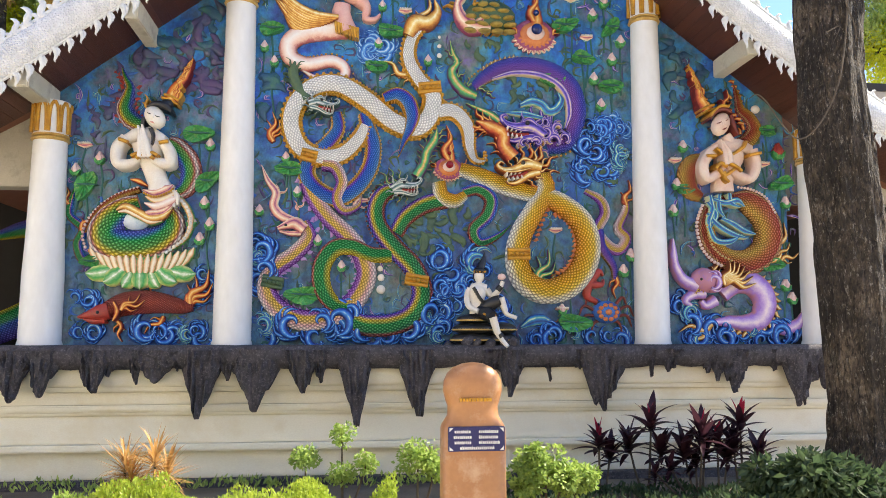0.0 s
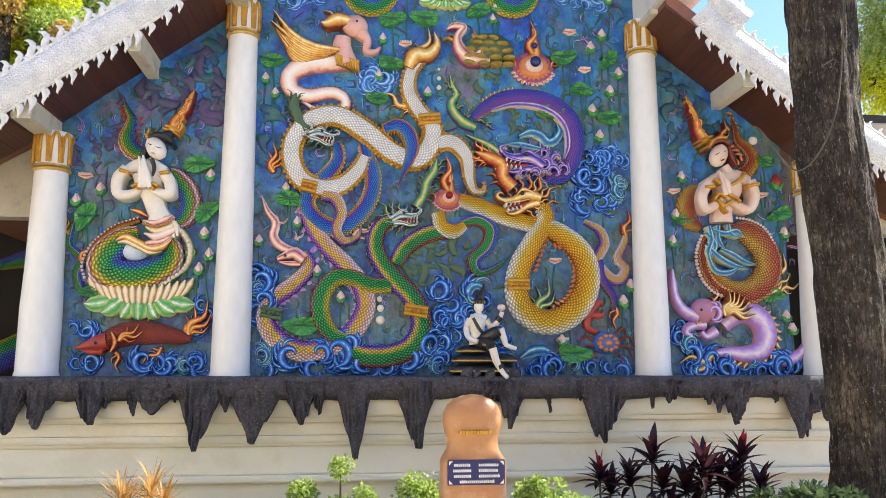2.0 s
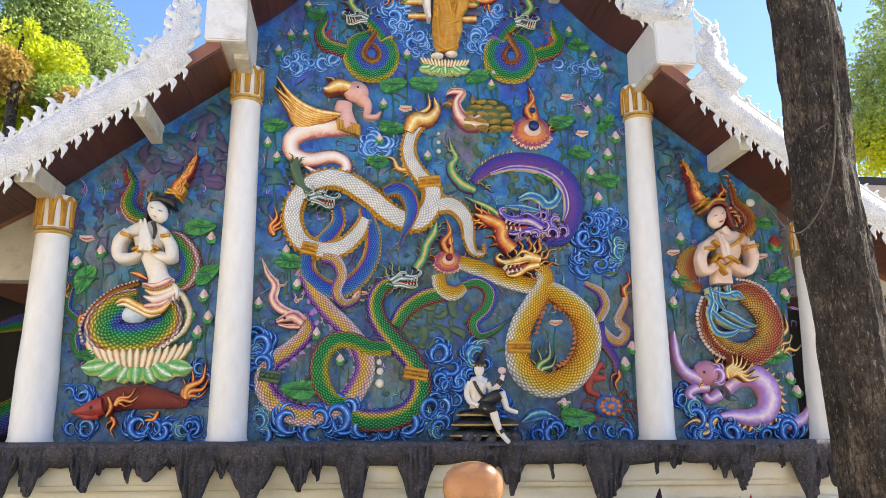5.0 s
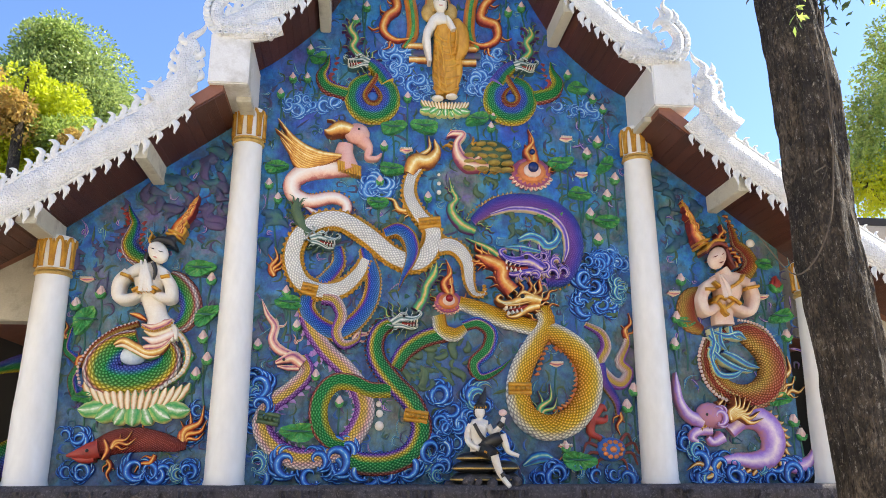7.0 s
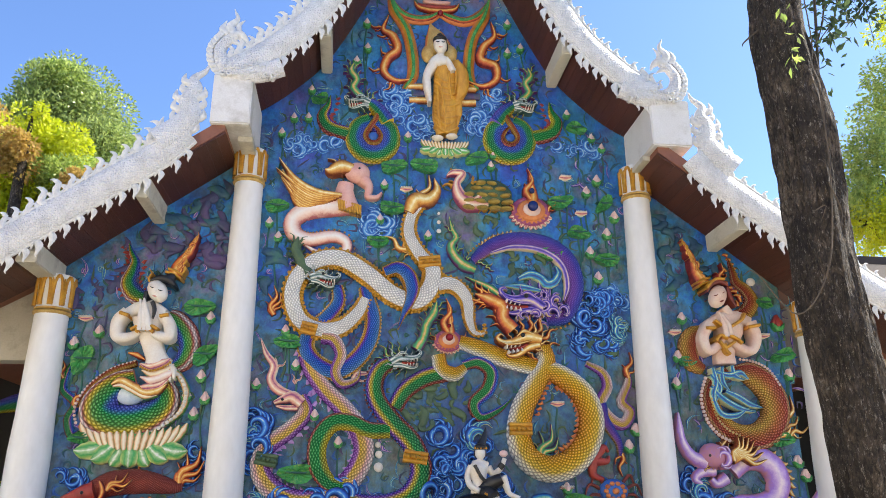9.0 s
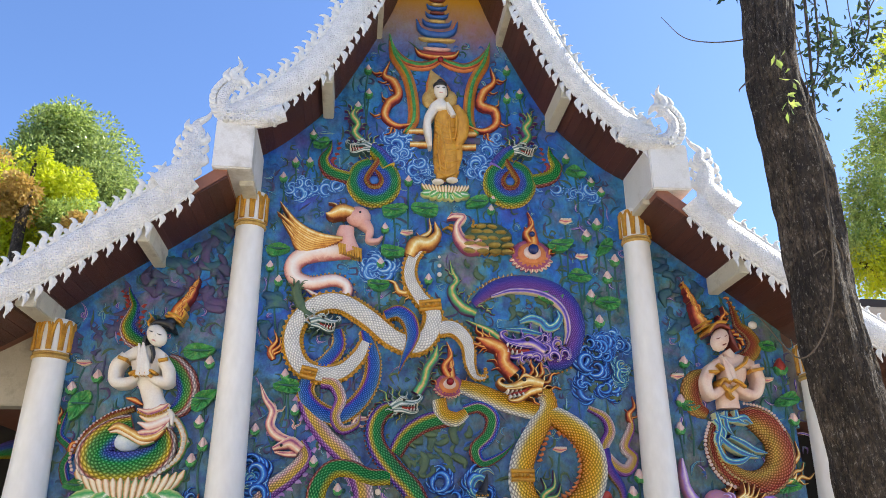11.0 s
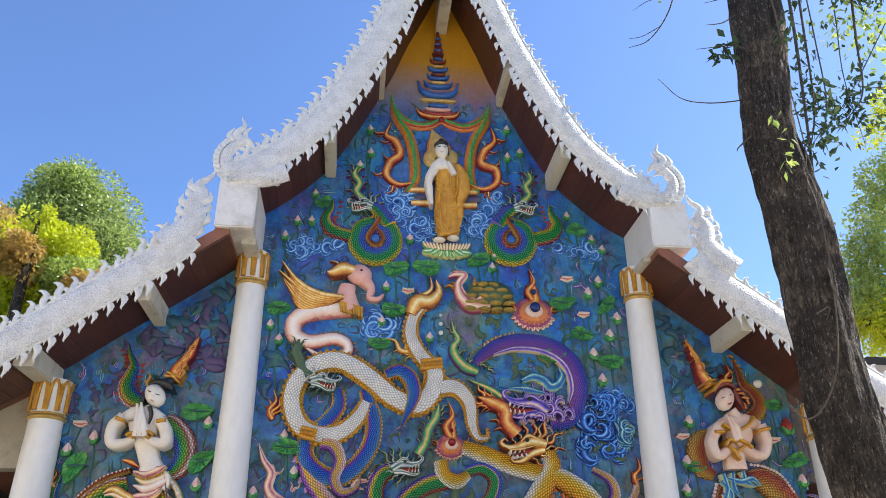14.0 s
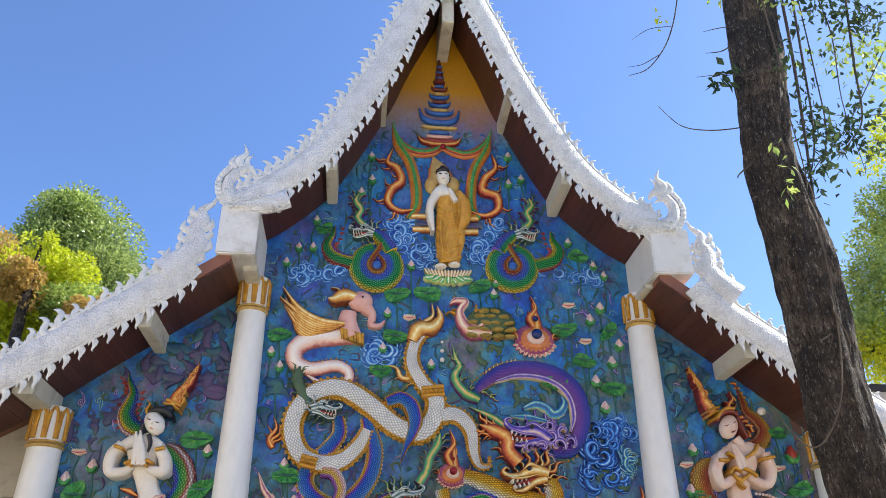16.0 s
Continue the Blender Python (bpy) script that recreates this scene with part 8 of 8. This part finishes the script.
for c in line:
    row = []
    for k in range(sides):
        a = 2 * math.pi * k / sides
        ridge = abs(noise.noise((math.cos(a) * 3.2, math.sin(a) * 3.2, c.z * 0.7))) * 0.045 + 0.022 * noise.noise((math.cos(a) * 7, math.sin(a) * 7, c.z * 2.2)) + 0.024 * abs(noise.noise((math.cos(a) * 13, math.sin(a) * 13, c.z * 3.4)))
        flare = 1 + (0.22 * math.sin(3 * a + 1) * max(0, 1 - c.z / 0.9))
        r = c.y * flare + ridge - 0.015
        row.append(bm.verts.new((c.x + r * math.cos(a), r * math.sin(a), c.z)))
    rows.append(row)
for a, b in zip(rows, rows[1:]):
    for k in range(sides):
        bm.faces.new((a[k], a[(k + 1) % sides], b[(k + 1) % sides], b[k]))
part("trunk", bm, M_BARK, tree)

# twigs and hanging shoots of the near tree (its own space: x - 2.62, y - 5.2)


def local(pts, y):
    return [(x - 2.62, y - 5.2, z) for x, z in pts]


for pts, y, r in (([(2.32, 5.83), (2.22, 5.79), (1.95, 5.74), (1.73, 5.79), (1.54, 5.96)], 5.2, 0.006), ([(2.33, 6.68), (2.19, 6.58), (2.03, 6.53)], 5.1, 0.006), ([(2.24, 5.36), (2.11, 5.24), (2.08, 5.19)], 5.1, 0.007),
                  ([(2.46, 6.24), (2.26, 6.32), (1.89, 6.24)], 5.1, 0.006), ([(2.37, 6.90), (2.21, 6.86), (2.05, 6.79)], 5.1, 0.005), ([(2.57, 7.16), (2.58, 6.74), (2.58, 6.15), (2.56, 5.93)], 4.9, 0.010), ([(2.56, 5.96), (2.57, 5.09), (2.42, 4.87)], 4.93, 0.005),
                  ([(2.09, 7.77), (1.95, 7.22), (1.80, 6.85), (1.61, 6.59), (1.40, 6.46)], 5.4, 0.007), ([(1.91, 7.14), (1.68, 7.08), (1.49, 6.92)], 5.4, 0.004), ([(1.74, 6.76), (1.56, 6.63), (1.40, 6.57)], 5.4, 0.004),
                  ([(2.57, 4.67), (2.53, 3.95), (2.39, 3.28), (2.12, 2.94), (1.84, 3.22), (1.76, 3.22)], 4.93, 0.007), ([(2.50, 3.95), (2.57, 3.72), (2.50, 3.54)], 4.92, 0.006), ([(2.35, 3.71), (2.45, 3.76), (2.38, 3.62)], 4.92, 0.005)):
    bm = bmesh.new()
    q = local(pts, y)
    q = [(x, yy + 0.03 * math.sin(3 * i), z) for i, (x, yy, z) in enumerate(q)]
    tube(bm, q, [r, r, r * 0.8, r * 0.4], 5, 6 * len(q))
    part("twig", bm, M_TWIG, tree)


def leaf_spray(centre_pts, y, n, size, mat, spread, seed, name="foliage"):
    rng = np.random.default_rng(seed)
    line = np.array([list(v) for v in smooth_path([(x, y, z) for x, z in centre_pts], 60)])
    p = line[rng.integers(0, 60, n)] + rng.normal(0, spread, (n, 3))
    d = rng.normal(0, 1, (n, 3))
    d[:, 2] -= 0.6
    p -= np.array([2.62, 5.2, 0])
    return tagged(leaves_mesh(name, p, d, rng.uniform(0.7, 1.2, n) * size, rng.uniform(0.16, 0.26, n) * size, mat, tree), kind="stuff")


SHOOTS = [([(3.32, 8.18), (3.25, 7.14), (3.14, 6.01), (3.02, 4.97), (2.94, 4.21)], 5.6, 0.016), ([(3.45, 8.20), (3.34, 7.00), (3.24, 6.08), (3.06, 5.50)], 5.6, 0.012), ([(4.27, 8.50), (4.07, 7.24), (3.96, 6.49), (3.71, 6.13)], 5.8, 0.013),
          ([(3.50, 8.20), (3.44, 6.93), (3.37, 6.09), (3.15, 5.69), (2.87, 5.43)], 5.6, 0.007), ([(3.85, 8.45), (3.91, 7.62), (3.80, 6.69), (3.82, 5.87)], 5.8, 0.007), ([(4.52, 7.52), (3.79, 6.41), (3.29, 5.83)], 5.8, 0.006), ([(4.38, 6.60), (4.06, 6.54), (3.83, 6.59)], 5.8, 0.006)]
for k, (pts, y, r) in enumerate(SHOOTS):
    bm = bmesh.new()
    tube(bm, local(pts, y), [r, r, r * 0.7, r * 0.4], 6, 30)
    part("shoot", bm, M_TWIG, tree)
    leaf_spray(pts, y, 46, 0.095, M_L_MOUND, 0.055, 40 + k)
leaf_spray([(2.63, 6.51), (2.64, 6.34), (2.63, 6.28)], 4.88, 26, 0.10, M_L_MOUND, 0.05, 60)
leaf_spray([(2.33, 5.46), (2.39, 5.24), (2.34, 4.91)], 4.88, 18, 0.09, M_L_MID, 0.04, 61)
leaf_spray([(2.28, 6.42), (2.12, 6.27), (2.04, 6.14)], 5.1, 26, 0.12, M_L_MOUND, 0.04, 62)
leaf_spray([(2.45, 7.22), (2.64, 7.09), (2.86, 7.04)], 4.9, 30, 0.09, M_L_MID, 0.04, 63)
leaf_spray([(3.58, 8.04), (4.04, 7.84), (4.44, 7.72)], 5.7, 260, 0.10, M_L_MOUND, 0.11, 64)
leaf_spray([(3.93, 7.43), (4.34, 7.55), (4.44, 7.02)], 5.9, 200, 0.10, M_L_MID, 0.12, 65)
leaf_spray([(3.12, 6.55), (3.24, 6.08), (3.18, 5.51)], 5.5, 90, 0.10, M_L_MOUND, 0.08, 66)
leaf_spray([(3.32, 6.43), (3.62, 6.25), (4.12, 6.15)], 5.8, 150, 0.09, M_L_MOUND, 0.08, 68)
leaf_spray([(1.79, 7.32), (1.80, 7.17), (1.73, 7.02)], 5.4, 8, 0.08, M_L_LIME, 0.03, 67)
rng = np.random.default_rng(70)
p, d = clump_points(rng, (2.3, 0.6, 10.9), (2.2, 2.0, 1.3), 9000, 16)
tagged(leaves_mesh("crown", p, d, rng.uniform(0.09, 0.16, 9000), rng.uniform(0.022, 0.04, 9000), M_L_MID, tree), kind="stuff")

# ---- trees behind the hall ----


def far_tree(name, label, base, crowns, leaf, seed):
    """A tree with a tapered trunk, limbs to each clump and a crown of many leaves with gaps."""
    t = thing(name, label, "tree", "trees behind the hall", at=base)
    b = np.array(base)
    bm = bmesh.new()
    c0 = np.array(crowns[0][0]) - b
    tube(bm, [(0, 0, 0), (c0[0] * 0.3, c0[1] * 0.3, c0[2] * 0.5), tuple(c0)], [0.28, 0.2, 0.07], 10, 16)
    part("trunk", bm, M_BARK, t)
    rng = np.random.default_rng(seed)
    for k, (c, size, n, mat, clumps) in enumerate(crowns):
        cc = np.array(c) - b
        bm = bmesh.new()
        tube(bm, [tuple(c0 * 0.55), tuple(cc * 0.8 + c0 * 0.1), tuple(cc)], [0.1, 0.07, 0.03], 7, 10)
        part("limb", bm, M_BARK, t)
        p, d = clump_points(rng, cc, size, n, clumps)
        tagged(leaves_mesh("crown", p, d, rng.uniform(0.7, 1.25, n) * leaf, rng.uniform(0.22, 0.36, n) * leaf, mat, t), kind="stuff")


def at_depth(p, y):
    return (p[0], y, p[1])


LT = [at_depth(q, 20.0) for q in [(-8.96, 11.57), (-8.12, 10.41), (-9.96, 10.66), (-9.28, 12.45)]]
far_tree("tree", "dense dark green tree behind the hall", (LT[0][0], 20.4, 0), [(LT[0], (1.75, 1.5, 1.7), 30000, M_L_DARK, 60), (LT[1], (1.5, 1.5, 1.3), 20000, M_L_DARK, 40), (LT[2], (1.6, 1.5, 1.6), 20000, M_L_MID, 40), (LT[3], (1.0, 1.0, 0.9), 11000, M_L_MID, 26)], 0.105, 5)
LL = [at_depth(q, 16.0) for q in [(-8.44, 8.58), (-7.48, 9.03), (-8.10, 7.56), (-7.07, 8.12), (-9.24, 9.08)]]
far_tree("tree", "sunlit lime and yellow-green tree behind the roof", (LL[0][0], 16.3, 0), [(LL[0], (1.1, 1.0, 1.0), 11000, M_L_LIME, 40), (LL[1], (0.85, 0.9, 0.6), 8000, M_L_LIME, 28), (LL[2], (1.3, 1.0, 1.2), 13000, M_L_LIME, 40), (LL[3], (0.9, 0.9, 0.7), 8000, M_L_MID, 26), (LL[4], (1.0, 1.0, 0.9), 8000, M_L_RUST, 26)], 0.095, 6)
LR = [at_depth(q, 15.0) for q in [(-7.67, 9.33), (-7.73, 8.54), (-6.35, 7.98)]]
far_tree("tree", "rust-tinted sunlit tree behind the roof", (LR[0][0], 15.3, 0), [(LR[1], (0.65, 0.6, 0.6), 2600, M_L_RUST, 14), (LR[2], (0.45, 0.5, 0.4), 1500, M_L_RUST, 8), (LR[0], (0.3, 0.4, 0.3), 300, M_L_LIME, 5)], 0.10, 7)
RT = [at_depth(q, 14.0) for q in [(10.98, 10.40), (10.05, 8.40), (10.06, 7.00), (11.68, 12.45), (9.12, 7.72)]]
far_tree("tree", "light green tree beside the hall", (RT[0][0] + 0.8, 14.3, 0), [(RT[0], (1.1, 1.0, 1.1), 9000, M_L_MID, 34), (RT[1], (0.9, 1.0, 1.1), 8000, M_L_MID, 30), (RT[2], (1.1, 1.0, 1.0), 8000, M_L_LIME, 30), (RT[3], (1.0, 1.0, 0.9), 2600, M_L_LIME, 16), (RT[4], (0.5, 0.8, 0.6), 1500, M_L_MID, 10)], 0.085, 8)

# ---- garden along the wall ----


def leaf_blade(bm, length, width, droop, sides=6):
    """One long pointed leaf that rises and arches over, with a folded midrib; grows along +x."""
    rows = []
    for i in range(sides + 1):
        f = i / sides
        w = width * math.sin(math.pi * (0.12 + 0.88 * f) ** 0.8) ** 0.8 * (1 if f < 1 else 0) + 0.0015
        x, z = length * f * (1 - 0.12 * f * droop), -droop * length * 0.45 * f * f
        rows.append([bm.verts.new((x, -w, z + w * 0.35)), bm.verts.new((x, 0, z)), bm.verts.new((x, w, z + w * 0.35))])
    for a, b in zip(rows, rows[1:]):
        bm.faces.new((a[0], a[1], b[1], b[0]))
        bm.faces.new((a[1], a[2], b[2], b[1]))


def blade_mesh(name, length, width, droop, mat):
    bm = bmesh.new()
    leaf_blade(bm, length, width, droop)
    me = bpy.data.meshes.new(name)
    bm.to_mesh(me)
    bm.free()
    me.materials.append(mat)
    me.shade_smooth()
    return me


CORDY = [blade_mesh("leaf", 0.34, 0.040, d, M_L_CORDY) for d in (0.2, 0.6, 1.0)]
CRIMSON = [blade_mesh("leaf", 0.27, 0.034, d, M_L_CRIMSON) for d in (0.1, 0.3)]
SPIKE = [blade_mesh("leaf", 0.30, 0.0075, d, M_L_SPIKE) for d in (0.1, 0.5, 1.0)]


def rosette(p, y, tips, meshes, count, name, label, category, group, seed, crimson=0, lean=(18, 95), scale=1.0):
    """A plant of bare canes that each end in a rosette of long leaves."""
    rng = random.Random(seed)
    plant = thing(name, label, category, group, at=(p, y, 0.05))
    for k_tip, (tx_, tz) in enumerate(tips):
        tx_, tz = tx_ - p, tz - 0.05
        bm = bmesh.new()
        dy = rng.uniform(-0.12, 0.12)
        tube(bm, [(tx_ * 0.3, 0, 0), (tx_ * 0.7, dy * 0.6, tz * 0.5), (tx_, dy, tz)], [0.013, 0.011, 0.009], 6, 8)
        part("cane", bm, M_TWIG, plant)
        for i in range(count):
            up = 90 - (lean[0] + (lean[1] - lean[0]) * ((i + rng.random()) / count))
            turn = i * 137.5 + rng.uniform(-25, 25)
            ob = new("leaf", rng.choice(meshes if i >= crimson or k_tip else CRIMSON))
            ob.parent = plant
            ob.matrix_basis = Matrix.Translation((tx_, dy, tz - 0.10 * i / count)) @ Matrix.Rotation(radians(turn), 4, "Z") @ Matrix.Rotation(radians(-up), 4, "Y") @ Matrix.Scale(scale * rng.uniform(0.75, 1.2), 4)


CY = 7.3
for k, (pts, crim, sc) in enumerate((([(1.39, 0.59), (1.53, 0.45)], 3, 0.9), ([(1.90, 0.76), (1.73, 0.53), (2.01, 0.50)], 2, 1.05), ([(2.32, 0.68), (2.20, 0.49), (2.43, 0.49)], 1, 1.1), ([(2.57, 0.59), (2.69, 0.43)], 2, 0.9), ([(2.86, 0.73), (2.75, 0.51), (2.97, 0.45)], 4, 1.05), ([(2.30, 0.40), (2.02, 0.38), (1.85, 0.33)], 0, 0.6))):
    rosette(pts[0][0], CY + 0.12 * math.sin(k * 2.1), pts, CORDY, 21, "cordyline", "maroon-leaved cordyline on thin canes" if not crim else "maroon cordyline with crimson top leaves", "plant", "cordylines", 30 + k, crim, (5, 88), sc * 0.82)
for k, pts in enumerate(([(-2.63, 0.62), (-2.58, 0.53)], [(-2.40, 0.67), (-2.35, 0.55)])):
    rosette(pts[0][0], 6.2, pts, SPIKE, 70, "dracaena", "bronze and orange spiky dracaena in the sun", "plant", "dracaenas", 50 + k, 0, (5, 112), 0.82)


def shrub(name, label, stem, balls, leaf, mat, seed, n=900, cat="shrub", group=""):
    """A clipped shrub: thin stems that carry uneven balls of small leaves."""
    x, y = stem
    s = thing(name, label, cat, group, at=(x, y, 0.05))
    rng = np.random.default_rng(seed)
    for (cx, cz, r) in balls:
        bm = bmesh.new()
        tube(bm, [(0, 0, 0), ((cx - x) * 0.6, 0.02, (cz - 0.05) * 0.5), (cx - x, 0, cz - 0.05)], [0.012, 0.010, 0.006], 6, 8)
        part("stem", bm, M_TWIG, s)
        m = int(n * (r / 0.14) ** 2)
        p, d = clump_points(rng, (cx - x, 0, cz - 0.05), (r, r, r * 0.92), m, 14, 0.5)
        tagged(leaves_mesh("foliage", p, d, rng.uniform(0.7, 1.2, m) * leaf, rng.uniform(0.26, 0.4, m) * leaf, mat, s), kind="stuff")


def balls(pts, radii):
    return [(x, z, r) for (x, z), r in zip(pts, radii)]


SH = balls([(-1.31, 0.60), (-1.02, 0.77), (-1.01, 0.47), (-0.82, 0.55), (-0.40, 0.58), (-0.26, 0.49)], (0.105, 0.088, 0.095, 0.09, 0.145, 0.11))
shrub("topiary_shrub", "clipped round shrub on a thin bare stem", (SH[0][0], 6.5), SH[:1], 0.035, M_L_SHRUB, 1, group="topiary shrubs")
shrub("topiary_shrub", "clipped shrub with a small round head over lower tufts", (SH[2][0], 6.5), SH[1:4], 0.035, M_L_SHRUB, 2, group="topiary shrubs")
shrub("topiary_shrub", "broad clipped shrub beside the marker post", (SH[4][0], 6.5), SH[4:6], 0.037, M_L_SHRUB, 3, group="topiary shrubs")
SB = balls([(0.48, 0.45), (0.65, 0.48), (0.81, 0.44), (0.98, 0.39), (0.58, 0.60)], (0.16, 0.17, 0.15, 0.12, 0.10))
shrub("bushy_shrub", "loose green shrub behind the marker post", (SB[1][0], 6.4), SB, 0.045, M_L_SHRUB, 4)


def carpet(name, label, x0, x1, y0, y1, height, n, leaf, mat, seed, droop=-0.5, edge=0.12):
    """Low planting over a strip of the bed: leaves from the ground up to an uneven height."""
    rng = np.random.default_rng(seed)
    x, y = rng.uniform(x0, x1, n), rng.uniform(y0, y1, n)
    h = np.array([height * (0.62 + 0.75 * noise.noise((a * 2.6, b * 2.6, seed))) for a, b in zip(x, y)])
    z = 0.06 + np.maximum(h, 0.03) * rng.uniform(0.35, 1.0, n)
    d = np.stack([rng.normal(0, 0.6, n), rng.normal(0, 0.6, n), np.full(n, 0.9)], 1)
    ob = leaves_mesh(name, np.stack([x, y, z], 1), d, rng.uniform(0.7, 1.3, n) * leaf, rng.uniform(0.16, 0.26, n) * leaf, mat, None, "", droop)
    tagged(ob, label, "plants", kind="stuff")


carpet("ground_cover", "bright yellow-green low planting in the sun", -2.95, -0.6, 5.55, 6.15, 0.50, 42000, 0.032, M_L_GROUND, 11)
carpet("ground_cover", "sunlit green low planting by the wall", -5.2, -2.9, 5.9, 6.5, 0.40, 16000, 0.045, M_L_SHRUB, 12)
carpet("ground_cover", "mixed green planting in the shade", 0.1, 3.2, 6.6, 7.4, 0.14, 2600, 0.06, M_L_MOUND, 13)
carpet("ground_cover", "reddish low foliage by the marker post", -1.0, -0.35, 5.6, 5.9, 0.32, 900, 0.07, M_L_RUST, 14)
carpet("weeds", "small weeds along the foot of the wall", -4.6, 0.0, 7.9, 8.2, 0.14, 500, 0.07, M_L_MID, 15)
mound = thing("leafy_mound", "dull green broad-leaved bush at the foot of the tree", "bush", at=(2.2, 4.9, 0))
rng = np.random.default_rng(16)
MB = [(1.80, 0.69), (2.10, 0.70), (2.36, 0.59), (1.61, 0.60), (1.96, 0.79)]
for (mx, mz), r in zip(MB, (0.28, 0.28, 0.3, 0.2, 0.2)):
    n = 2400
    p, d = clump_points(rng, (mx - 2.2, -0.25, mz - 0.12), (r * 1.2, r, r * 0.8), n, 12, 0.5)
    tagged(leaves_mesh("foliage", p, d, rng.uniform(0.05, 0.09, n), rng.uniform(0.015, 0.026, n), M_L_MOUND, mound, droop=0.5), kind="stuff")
    bm = bmesh.new()
    tube(bm, [(0, -0.2, 0.05), ((mx - 2.2) * 0.7, -0.22, (mz - 0.1) * 0.6), (mx - 2.2, -0.25, mz - 0.1)], [0.02, 0.015, 0.008], 6, 8)
    part("stem", bm, M_TWIG, mound)
